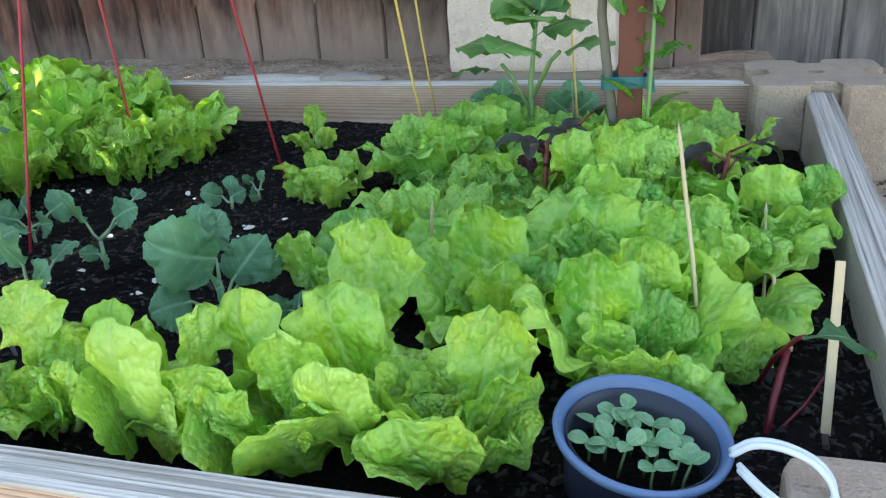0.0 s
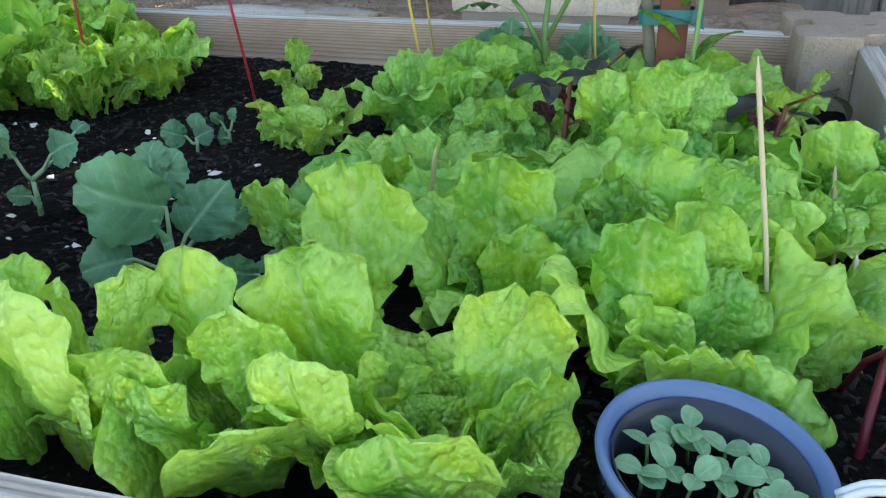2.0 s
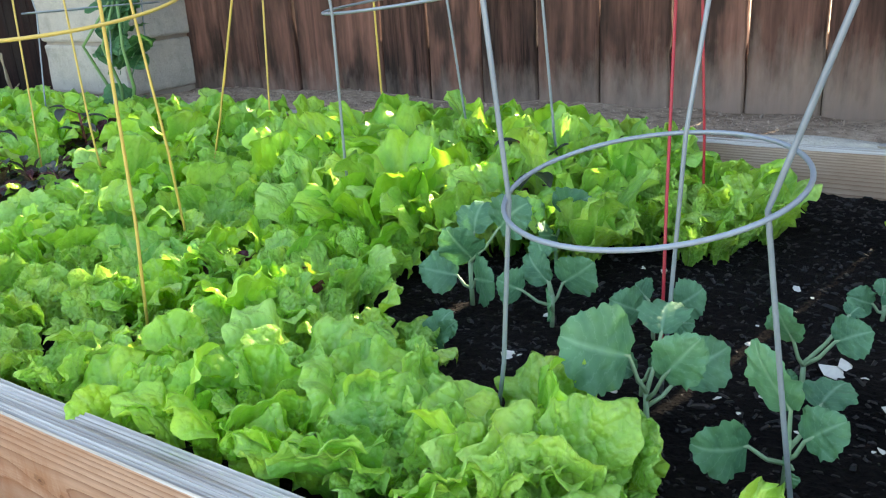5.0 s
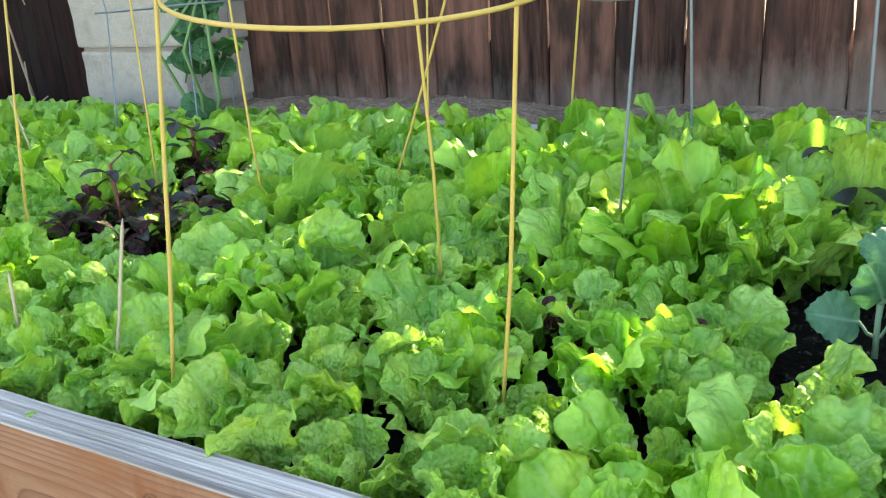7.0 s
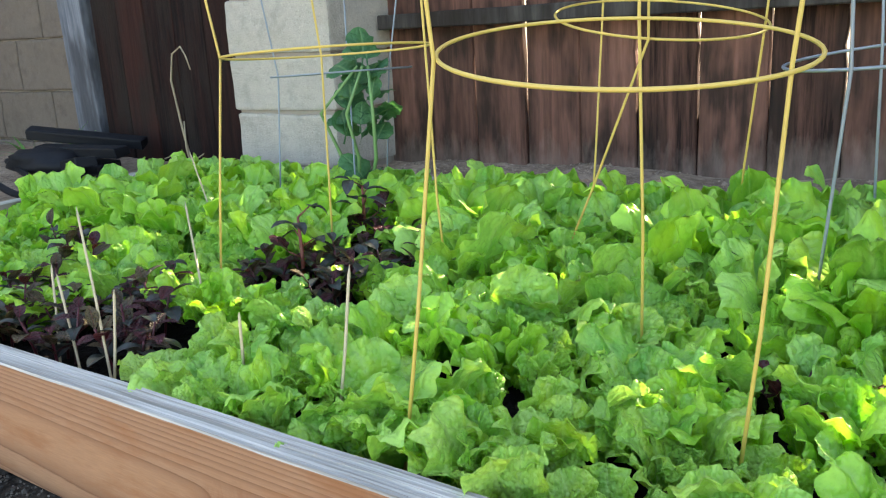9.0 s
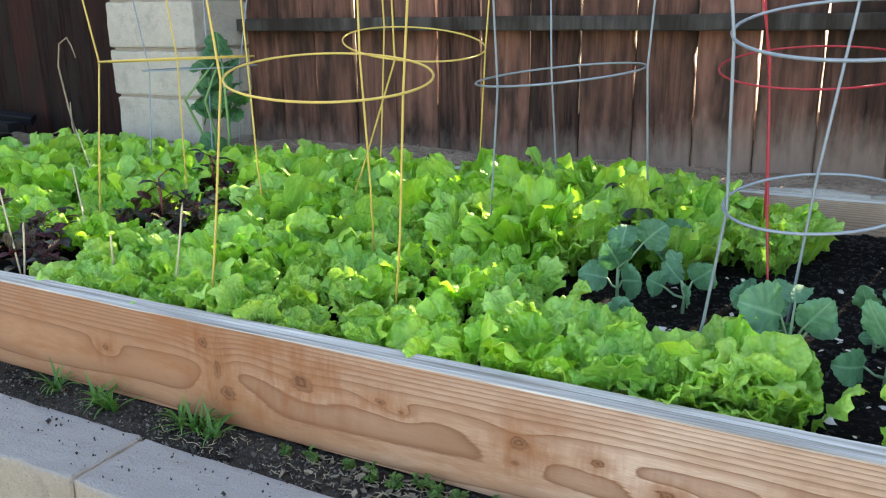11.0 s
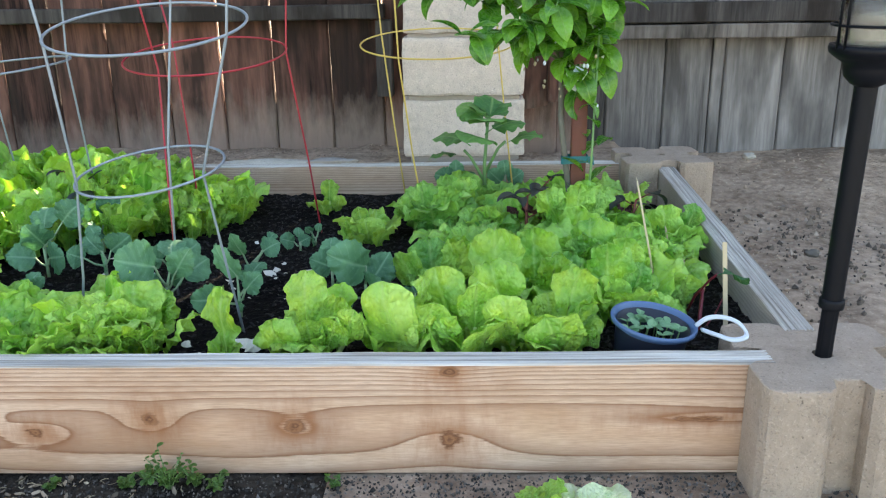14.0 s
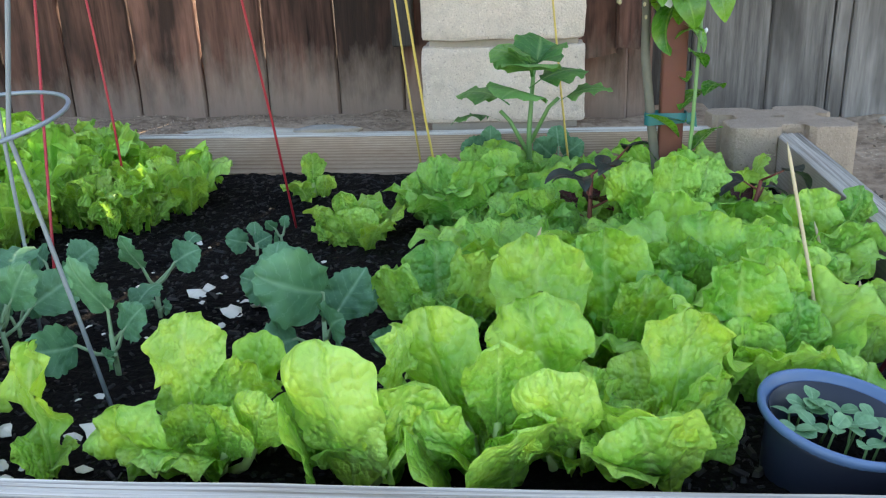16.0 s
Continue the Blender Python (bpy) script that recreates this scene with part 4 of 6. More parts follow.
def leaf_mesh(kind, mat, seed, rise, bend):
    """One leaf of length 1: grows along +y, rising at `rise` degrees and bending down by `bend` degrees to its tip."""
    amp, freq, lobe, lobes, blist, cup, nu, nv = SHAPE[kind]
    r = random.Random(seed)
    ph = [r.uniform(0, math.tau) for _ in range(8)]
    twist, lean = r.uniform(-0.45, 0.45), r.uniform(-0.15, 0.15)
    fold = cup * r.uniform(0.3, 1.5)
    off = Vector((seed * 3.1, seed * 1.7, 0))
    soft = kind == "red"
    bm = bmesh.new()
    uvl = bm.loops.layers.uv.new("leaf")
    y = z = x = last = 0.0
    rows, uvs = [], {}
    for j in range(nv + 1):
        v = 1 - (1 - j / nv) ** 1.45 if soft else j / nv
        a = radians(rise - bend * v ** 1.5)
        y += math.cos(a) * (v - last)
        z += math.sin(a) * (v - last)
        x += lean * v * (v - last)
        last = v
        w = max(0.004, outline(kind, v))
        nrm = Vector((0, -math.sin(a), math.cos(a)))
        fwd = Vector((0, math.cos(a), math.sin(a)))
        body = min(1.0, w * 4)
        row = []
        for i in range(nu + 1):
            u = -1 + 2 * i / nu
            s = abs(u)
            side = 0 if u < 0 else 1
            # angle round the blade's middle keeps the scallops even along the margin
            way = math.atan2(v - 0.45, w * (1 if u > 0 else -1))
            notch = abs(math.sin(lobes * way * 0.8 + ph[side] + 0.9 * math.sin(2 * way + ph[6]))) - 0.6
            edge = 1 + lobe * notch * s ** 3 + 0.9 * lobe * noise.noise(off + Vector((u * 1.5, v * 4, 1))) * s
            p = Vector((x + u * w * edge, y, z))
            wave = math.sin(freq * v * math.tau + ph[2 + side] + 1.2 * math.sin(v * 7 + ph[4]))
            ripple = amp * s ** 2.4 * wave * body + 0.4 * amp * s ** 4 * math.sin(freq * 2.7 * v * math.tau + ph[7]) * body
            q = off + Vector((u * w * 9, v * 9, 0))
            bl = blist * (0.45 - noise.voronoi(q + noise.noise_vector(q) * 0.3)[0][0] + 1.1 * noise.noise(q * 0.35)) * body
            rib = -0.014 * math.exp(-(s / 0.16) ** 2) * body
            p += nrm * (fold * w * u * u * (1.3 - 0.6 * v) + ripple + bl + rib + twist * u * w * v)
            p += fwd * (0.4 * amp * s ** 2 * math.cos(freq * 1.3 * v * math.tau + ph[5]) * body)
            if soft:
                p -= fwd * (0.30 * s * s * max(0.0, v - 0.3) * w)
                p += fwd * (lobe * 1.4 * math.sin(u * 8 + ph[6]) * max(0.0, v - 0.75) * 5 * w)
            vert = bm.verts.new(p)
            uvs[vert] = (u, v)
            row.append(vert)
        rows.append(row)
    for j in range(nv):
        for i in range(nu):
            f = bm.faces.new((rows[j][i], rows[j][i + 1], rows[j + 1][i + 1], rows[j + 1][i]))
            for lp in f.loops:
                lp[uvl].uv = uvs[lp.vert]
    return mesh_of("leaf", bm, mat)


SALAD = {  # ruffle height, ruffles a side, scallop depth, scallops, quilting, cup, rib depth
    "frill": (0.090, 4.0, 0.050, 14, 0.034, 0.10, 0.022), "butter": (0.042, 2.8, 0.020, 9, 0.022, 0.16, 0.020), "tongue": (0.070, 3.4, 0.050, 13, 0.026, 0.16, 0.024), "cabbage": (0.052, 3.6, 0.055, 19, 0.014, 0.12, 0.012)}


def salad_leaf(kind, mat, seed, rise, bend, nu=18, nv=26, crumple=0.05):
    """A soft round-tipped blade of length 1 with ruffled margin and quilted face, rising along +y."""
    amp, waves, lobe, lobes, quilt, cup, ribs = SALAD[kind]
    r = random.Random(seed)
    ph = [r.uniform(0, math.tau) for _ in range(8)]
    twist, lean = r.uniform(-0.22, 0.22), r.uniform(-0.12, 0.12)
    fold, roll = cup * r.uniform(-0.2, 1.4), r.uniform(-0.15, 0.55) * (0.5 if kind == "cabbage" else 1.0)
    nod, skew = r.uniform(-30, 38) * (0.3 if kind == "cabbage" else 1.0), r.uniform(-0.14, 0.14)
    crumple, quilt = (0.02, quilt) if kind == "cabbage" else (crumple, quilt * (0.5 + 5 * crumple))
    off = Vector((seed * 3.1, seed * 1.7, 0))
    bm = bmesh.new()
    uvl = bm.loops.layers.uv.new("leaf")
    x = y = z = last = 0.0
    rows, uvs = [], {}
    for j in range(nv + 1):
        v = 1 - (1 - j / nv) ** 1.5
        a = radians(rise - bend * v ** 1.6 - nod * max(0.0, v - 0.62) / 0.38)
        y += math.cos(a) * (v - last)
        z += math.sin(a) * (v - last)
        x += lean * v * (v - last)
        last = v
        w = max(0.012, outline(kind, v))
        nrm, fwd = Vector((0, -math.sin(a), math.cos(a))), Vector((0, math.cos(a), math.sin(a)))
        body = min(1.0, max(0.55 if v > 0.6 else 0.0, w * 3.2))
        row = []
        for i in range(nu + 1):
            t = -1 + 2 * i / nu
            u = math.copysign(abs(t) ** 0.9, t)
            s = abs(u)
            way = math.atan2(v - 0.45, u * max(w, 0.03) * 1.15 + 1e-6)
            dent = math.sin(lobes * way + ph[0] + 0.8 * math.sin(2 * way + ph[6])) + 0.35 * math.sin(lobes * 1.7 * way + ph[1])
            rim = max(s, (v - 0.62) / 0.38 if v > 0.62 else 0.0)
            edge = 1 + lobe * dent * rim ** 4 + math.copysign(skew, u) * v + 0.16 * noise.noise(off + Vector((math.copysign(1, u), v * 2.6, 7)))
            p = Vector((x + u * w * edge, y, z)) + fwd * (lobe * 0.55 * dent * max(0.0, (v - 0.7) / 0.3) ** 2 * (1 - s * 0.5))
            # long soft waves that grow towards the margin and over the tip
            wave = math.sin(waves * 2 * way + ph[2] + 1.1 * math.sin(2 * way + ph[4]))
            rip = amp * rim ** 2.2 * wave * body + 0.4 * amp * rim ** 3 * math.sin(waves * 4.3 * way + ph[7]) * body
            q = off + Vector((u * w * 7.5, v * 7.5, 0))
            vein = abs(math.sin((v - 0.32 * s) * 19 + 0.8 * noise.noise(q * 0.4)))
            bl = quilt * (0.5 * vein + 1.1 * noise.noise(q) + 1.0 * noise.noise(q * 2.2)) * body * min(1.0, s * 5 + 0.15)
            rib = -ribs * math.exp(-(s / 0.14) ** 2) * body * math.sqrt(max(0.0, 1 - v))
            curl = -roll * 0.5 * rim ** 4 * max(0.0, v - 0.25) * body + crumple * noise.noise(off + Vector((u * 1.6, v * 2.4, 3))) * min(1.0, v * 2)
            p += nrm * (fold * w * u * u * (1.3 - 0.6 * v) + rip + bl + rib + curl + twist * u * w * v)
            p -= fwd * (0.07 * s * s * max(0.0, v - 0.3) * w)
            vert = bm.verts.new(p)
            uvs[vert] = (u, v)
            row.append(vert)
        rows.append(row)
    for j in range(nv):
        for i in range(nu):
            f = bm.faces.new((rows[j][i], rows[j][i + 1], rows[j + 1][i + 1], rows[j + 1][i]))
            for lp in f.loops:
                lp[uvl].uv = uvs[lp.vert]
    return mesh_of("leaf", bm, mat)


def leaf_set(kind, mat, seed, shapes, fine=True):
    if kind in SALAD:
        return [salad_leaf(kind, mat, seed + i, *s, *((18, 26) if fine else (12, 15)), 0.09 if shapes is HEART else 0.03) for i, s in enumerate(shapes)]
    return [leaf_mesh(kind, mat, seed + i, *s) for i, s in enumerate(shapes)]


HEART = [(90, 5), (84, 25), (88, -10), (86, 40)]
MIDDLE = [(82, 15), (76, 30), (84, 50), (74, 5), (80, 70), (78, 0)]
OUTER = [(74, 20), (68, 40), (78, 60), (64, 25), (76, 70), (70, 5)]
UPRIGHT = ([(92, 5), (88, 20), (90, -8), (86, 30)], [(86, 15), (82, 25), (88, 35), (80, 10), (84, 42), (82, 5)], [(80, 20), (76, 35), (82, 48), (74, 20), (80, 58), (76, 10)])
CABBAGE = [(10, 40), (20, 60), (15, 20), (0, 50), (25, 75), (5, 30)]
SETS, FAR_SETS = {}, {}
for key, kind, mat, seed in (("frill", "frill", LETTUCE, 10), ("pale", "frill", LETTUCE_PALE, 60), ("deep", "frill", LETTUCE_DEEP, 110), ("butter", "butter", LETTUCE_PALE, 160), ("cos", "tongue", LETTUCE, 210), ("leafy", "tongue", LETTUCE_FRESH, 410), ("maroon", "red", MAROON_LEAF, 310)):
    ages = UPRIGHT if kind == "tongue" else (HEART, MIDDLE, OUTER)
    SETS[key] = [leaf_set(kind, mat, seed + 10 * i, shapes) for i, shapes in enumerate(ages)]
    FAR_SETS[key] = [leaf_set(kind, mat, seed + 10 * i, shapes, False) for i, shapes in enumerate(ages)] if kind in SALAD else SETS[key]
SETS["white"] = [[], leaf_set("butter", LETTUCE_WHITE, 520, MIDDLE), []]
CABBAGE_BLADES = leaf_set("cabbage", BRASSICA, 360, CABBAGE)

LABELS = {"leafy": "fresh green loose-leaf lettuce crowded in the bed", "frill": "crinkled bright green leaf lettuce growing in compost", "pale": "light yellow-green frilly lettuce head", "deep": "deep green blistered lettuce head", "butter": "smooth pale butterhead lettuce with broad rounded leaves", "cos": "upright green cos lettuce with broad leaves", "maroon": "maroon salad plant with small leaves"}


def salad_head(x, y, kind, r, lift=0.0, turned=True):
    z = soil_height(x, y) - 0.006 + lift
    red = kind == "maroon"
    return thing("red_salad_plant" if red else "lettuce", pose(x, y, z, 0, 0, r.uniform(0, 360) if turned else 0), LABELS[kind], "salad plant" if red else "lettuce", "salad plants in the bed")


def lettuce(x, y, kind="frill", size=0.10, count=15, spread=1.0, seed=None, lift=0.0, narrow=1.0, head=None):
    """A head of leaves; size is the length of a grown leaf in metres."""
    r = random.Random(seed if seed is not None else int(x * 9173) * 31 + int(y * 7919))
    head = head or salad_head(x, y, kind, r, lift)
    hearts, middles, outers = (FAR_SETS if y > 0.42 and x < -1.0 or x < -2.3 else SETS)[kind]
    turn = head.matrix_basis.to_euler().z
    for k in range(count):
        f = k / count
        me = r.choice(hearts if f < 0.15 else middles if f < 0.5 else outers)
        s = size * (0.70 + 0.42 * min(1, f * 1.4)) * r.uniform(0.68, 1.25)
        a = k * 137.5 + r.uniform(-25, 25)
        tilt = r.uniform(-14, 12) * spread
        # leaves against a plank stand up along it
        way = radians(a) + turn
        ex, ey = x - math.sin(way) * s * 0.75, y + math.cos(way) * s * 0.66
        if ey < (0.052 if x < -0.9 else 0.062) or ey > 1.05 or ex > -0.13:
            tilt += 16
            s *= 0.8
            me = r.choice(hearts + middles[:2])
        m = pose(0, 0, 0, 0, 0, a) @ Matrix.Translation((0, 0.006 + 0.034 * f * spread, 0.006 * (1 - f))) @ pose(0, 0, 0, tilt, r.uniform(-18, 18), r.uniform(-40, 40)) @ Matrix.Diagonal((s * r.uniform(0.75, 1.05) * narrow, s, s, 1))
        piece("leaf", me, head, m)
    return head


def set_leaf(head, me, foot, tip, wide, face, kind_wide=0.88):
    """Lays a leaf from foot to tip (in the head's own axes), its face turned by `face` degrees from -y towards +x."""
    end = max((v.co for v in me.vertices), key=lambda c: c.length)
    ly = end.normalized()
    lx = Vector((1, 0, 0))
    lx = (lx - ly * lx.dot(ly)).normalized()
    own = Matrix((lx, ly, lx.cross(ly)))
    way = Vector(tip) - Vector(foot)
    wy = way.normalized()
    r = random.Random(int((tip[0] * 7 + tip[1] * 13 + tip[2] * 29) * 1e4))
    face += r.uniform(-12, 12)
    n = Vector((math.sin(radians(face)), -math.cos(radians(face)), r.uniform(0.0, 0.6)))
    n = (n - wy * n.dot(wy)).normalized()
    world_axes = Matrix((wy.cross(n), wy, n)).transposed()
    s = way.length / end.length
    m = world_axes @ Matrix.Diagonal((wide / kind_wide, s, s)) @ own
    piece("leaf", me, head, Matrix.Translation(foot) @ m.to_4x4())


def grown_head(x, y, kind, fill, size, leaves):
    """A head whose large leaves are set one by one: (tip x, y, z, width, facing, leaf kind or '', bend 0 to 5)."""
    r = random.Random(int(x * 9173) * 31 + int(y * 7919))
    head = salad_head(x, y, kind, r, 0.0, False)
    base = head.matrix_basis.translation
    lettuce(x, y, kind, size, fill, 0.9, None, 0, 1.0, head)
    for tx, ty, tz, wide, face, other, bend in leaves:
        tip = Vector((tx, ty, tz)) - base
        foot = Vector((tip.x * 0.35, tip.y * 0.35, 0.0))
        tip.z *= 0.95
        way = tip - foot
        heel = tip - way * min(1.0, wide * 1.45 / way.length)
        set_leaf(head, SETS[other or kind][0][bend % 4], heel, tip, wide * 0.95, face)
        if (heel - foot).length > 0.006:
            bm = bmesh.new()
            tube(bm, [foot * 0.6, foot.lerp(heel, 0.55), heel.lerp(tip, 0.12)], 0.0045, 7, taper=0.0028)
            part("leaf_stalk", bm, STALK_LETTUCE, head)
    return head


# ---- salad heads: the right end, one by one ----
grown_head(-0.745, 0.13, "pale", 16, 0.068, [(-0.755, 0.128, 0.222, 0.055, -10, "", 3), (-0.778, 0.085, 0.172, 0.062, -15, "", 1), (-0.70, 0.076, 0.176, 0.046, 0, "butter", 0), (-0.712, 0.125, 0.188, 0.05, 10, "", 0), (-0.70, 0.17, 0.188, 0.045, 20, "leafy", 1), (-0.668, 0.078, 0.176, 0.042, 0, "butter", 5)])
grown_head(-0.625, 0.115, "butter", 15, 0.068, [(-0.622, 0.080, 0.222, 0.076, -14, "", 1), (-0.59, 0.074, 0.196, 0.06, 12, "", 3), (-0.597, 0.12, 0.216, 0.045, 55, "pale", 3), (-0.645, 0.13, 0.20, 0.055, -40, "", 0), (-0.575, 0.085, 0.172, 0.045, 20, "", 5)])
grown_head(-0.53, 0.13, "butter", 15, 0.068, [(-0.56, 0.14, 0.226, 0.072, -15, "", 1), (-0.522, 0.10, 0.216, 0.055, 5, "", 0), (-0.56, 0.08, 0.174, 0.05, 0, "cos", 1), (-0.52, 0.064, 0.164, 0.034, 0, "", 3)])
grown_head(-0.475, 0.15, "pale", 15, 0.074, [(-0.487, 0.142, 0.236, 0.072, 0, "", 5), (-0.505, 0.205, 0.258, 0.076, -10, "", 0), (-0.475, 0.082, 0.202, 0.058, 5, "butter", 1), (-0.50, 0.085, 0.172, 0.05, -10, "butter", 0)])
grown_head(-0.42, 0.125, "butter", 14, 0.068, [(-0.418, 0.07, 0.176, 0.070, 10, "", 1), (-0.39, 0.148, 0.218, 0.062, 15, "pale", 0), (-0.37, 0.14, 0.178, 0.055, 35, "pale", 2), (-0.372, 0.10, 0.142, 0.045, 30, "frill", 1)])
grown_head(-0.42, 0.31, "frill", 18, 0.080, [(-0.44, 0.308, 0.226, 0.072, 0, "", 1), (-0.385, 0.288, 0.196, 0.072, 10, "deep", 0), (-0.41, 0.25, 0.20, 0.055, -10, "pale", 3)])
grown_head(-0.315, 0.25, "frill", 17, 0.080, [(-0.34, 0.232, 0.222, 0.066, 0, "", 1), (-0.288, 0.25, 0.19, 0.06, 15, "deep", 0), (-0.30, 0.29, 0.216, 0.055, 10, "", 5), (-0.225, 0.19, 0.130, 0.066, 40, "", 4)])
grown_head(-0.33, 0.37, "frill", 17, 0.086, [(-0.32, 0.358, 0.230, 0.07, 0, "", 0), (-0.352, 0.35, 0.205, 0.06, -15, "deep", 1), (-0.288, 0.36, 0.216, 0.055, 15, "", 3)])
grown_head(-0.17, 0.54, "deep", 17, 0.086, [(-0.168, 0.52, 0.206, 0.07, -5, "cos", 1), (-0.137, 0.525, 0.206, 0.05, 25, "", 0), (-0.185, 0.455, 0.150, 0.052, 0, "cos", 1), (-0.152, 0.47, 0.16, 0.045, 10, "", 3)])
grown_head(-0.72, 0.635, "pale", 14, 0.055, [(-0.715, 0.615, 0.158, 0.066, 5, "", 1), (-0.762, 0.61, 0.15, 0.05, -20, "", 0), (-0.742, 0.65, 0.17, 0.036, 0, "butter", 0)])
grown_head(-0.83, 0.868, "pale", 5, 0.043, [(-0.832, 0.85, 0.180, 0.040, 0, "", 0), (-0.80, 0.85, 0.142, 0.032, 25, "", 1)])
grown_head(-0.575, 0.37, "deep", 14, 0.068, [(-0.648, 0.345, 0.168, 0.052, -20, "frill", 1), (-0.54, 0.285, 0.212, 0.066, 0, "pale", 0), (-0.60, 0.33, 0.15, 0.04, -10, "cos", 1)])
grown_head(-0.60, 0.70, "deep", 18, 0.080, [(-0.632, 0.70, 0.206, 0.06, -10, "", 0), (-0.57, 0.68, 0.204, 0.06, 10, "frill", 1), (-0.66, 0.72, 0.175, 0.045, -25, "cos", 1)])
grown_head(-0.56, 0.83, "frill", 17, 0.074, [(-0.575, 0.82, 0.198, 0.05, 0, "deep", 1), (-0.52, 0.80, 0.194, 0.052, 10, "", 0)])
grown_head(-0.32, 0.575, "frill", 17, 0.080, [(-0.312, 0.55, 0.246, 0.06, 0, "cos", 1), (-0.285, 0.56, 0.232, 0.05, 15, "", 0), (-0.335, 0.53, 0.225, 0.05, -10, "", 3)])
grown_head(-0.345, 0.545, "frill", 9, 0.07, [(-0.378, 0.53, 0.240, 0.055, -10, "", 0), (-0.338, 0.522, 0.244, 0.052, 0, "", 1), (-0.298, 0.54, 0.240, 0.05, 12, "deep", 3)])
grown_head(-0.35, 0.485, "frill", 17, 0.080, [(-0.35, 0.465, 0.218, 0.07, -5, "", 1), (-0.31, 0.47, 0.204, 0.06, 15, "deep", 0)])
grown_head(-0.235, 0.455, "frill", 17, 0.074, [(-0.24, 0.435, 0.192, 0.062, 0, "", 0), (-0.208, 0.44, 0.172, 0.05, 10, "deep", 1)])
for row in [(-0.53, 0.47, "frill", 0.083, 13), (-0.44, 0.41, "frill", 0.081, 12), (-0.53, 0.585, "deep", 0.074, 12), (-0.47, 0.67, "frill", 0.083, 13), (-0.40, 0.86, "frill", 0.081, 13), (-0.30, 0.71, "frill", 0.085, 14), (-0.245, 0.60, "frill", 0.081, 13), (-0.21, 0.80, "pale", 0.069, 11), (-0.29, 0.90, "frill", 0.074, 11),
            (-0.49, 0.86, "deep", 0.074, 11), (-0.37, 0.76, "frill", 0.074, 11), (-0.43, 0.52, "deep", 0.073, 11), (-0.255, 0.36, "frill", 0.085, 12), (-0.245, 0.72, "cos", 0.075, 10), (-0.235, 0.30, "deep", 0.06, 7)]:
    lettuce(*row)
# single long leaf standing by the front plank, and the heads left of the bare soil
tall = thing("lettuce", pose(-0.856, 0.108, soil_height(-0.856, 0.108) - 0.004, 0, 0, 165), "single tall pale lettuce leaf with a wilted foot", "lettuce")
for k, (me, wide, long) in enumerate(((SETS["pale"][0][0], 0.052, 0.115), (SETS["pale"][1][4], 0.032, 0.04), (SETS["leafy"][2][1], 0.035, 0.045))):
    piece("leaf", me, tall, pose(0, 0.004 * k, 0, 0, 0, k * 130) @ Matrix.Diagonal((wide, long, long, 1)))
for row in [(-0.985, 0.12, "pale", 0.072, 17), (-1.045, 0.125, "pale", 0.075, 17), (-1.015, 0.175, "pale", 0.075, 12), (-1.10, 0.115, "frill", 0.072, 15), (-1.16, 0.12, "frill", 0.075, 13), (-1.085, 0.18, "leafy", 0.075, 12), (-1.07, 0.70, "pale", 0.088, 16, 1.0, None, 0.0, 0.66), (-1.035, 0.80, "pale", 0.085, 15, 1.0, None, 0.0, 0.66), (-1.09, 0.86, "leafy", 0.09, 15, 1.0, None, 0.0, 0.66), (-1.15, 0.72, "pale", 0.10, 16, 1.0, None, 0.0, 0.62), (-1.15, 0.88, "pale", 0.105, 16, 1.0, None, 0.0, 0.62), (-1.24, 0.64, "leafy", 0.088, 13, 1.0, None, 0.0, 0.66), (-1.24, 0.78, "cos", 0.108, 15, 1.0, None, 0.0, 0.62), (-1.22, 0.93, "cos", 0.105, 14, 1.0, None, 0.0, 0.62)]:
    lettuce(*row)

# ---- salad heads: the long left stretch, in rough rows ----
rows = random.Random(21)
REDS = [(-2.47, 0.10), (-2.33, 0.09), (-2.30, 0.20), (-2.20, 0.48), (-2.66, 0.33), (-2.31, 0.43), (-2.27, 0.50), (-2.15, 0.41), (-2.31, 0.67), (-2.36, 0.80), (-2.13, 0.62), (-2.22, 0.55), (-2.79, 0.39), (-2.55, 0.19), (-2.42, 0.17), (-2.38, 0.27), (-2.24, 0.13), (-2.12, 0.53)]
x = -1.21
while x > X_LEFT + 0.05:
    y = 0.085
    while y < 1.035:
        px, py = x + rows.uniform(-0.025, 0.025), y + rows.uniform(-0.015, 0.015)
        bare = -1.36 < px and 0.30 - 0.9 * (px + 1.25) < py < 0.57
        dark = any(math.hypot(px - a, py - b) < 0.055 for a, b in REDS) or (px < -2.2 and py < 0.13 and px > -2.45)
        if not bare and not dark:
            far = py > 0.55 and px > -1.75
            kind = rows.choice(["cos", "cos", "pale", "leafy"] if far else ["leafy", "leafy", "cos", "cos", "leafy", "frill", "pale", "cos"])
            lettuce(px, py, kind, rows.uniform(0.060, 0.082) * (1.7 if far else 1.45 if py > 0.5 else 1.0), 15 if far else 13, narrow=0.62 if far else 0.74 if py > 0.5 else 0.95)
        y += rows.uniform(0.085, 0.105)
    x -= rows.uniform(0.082, 0.10)
for a, b in [(-1.515, 0.352), (-1.42, 0.31), (-1.31, 0.70), (-1.455, 0.33)]:
    lettuce(a, b, "maroon", 0.06, 8)


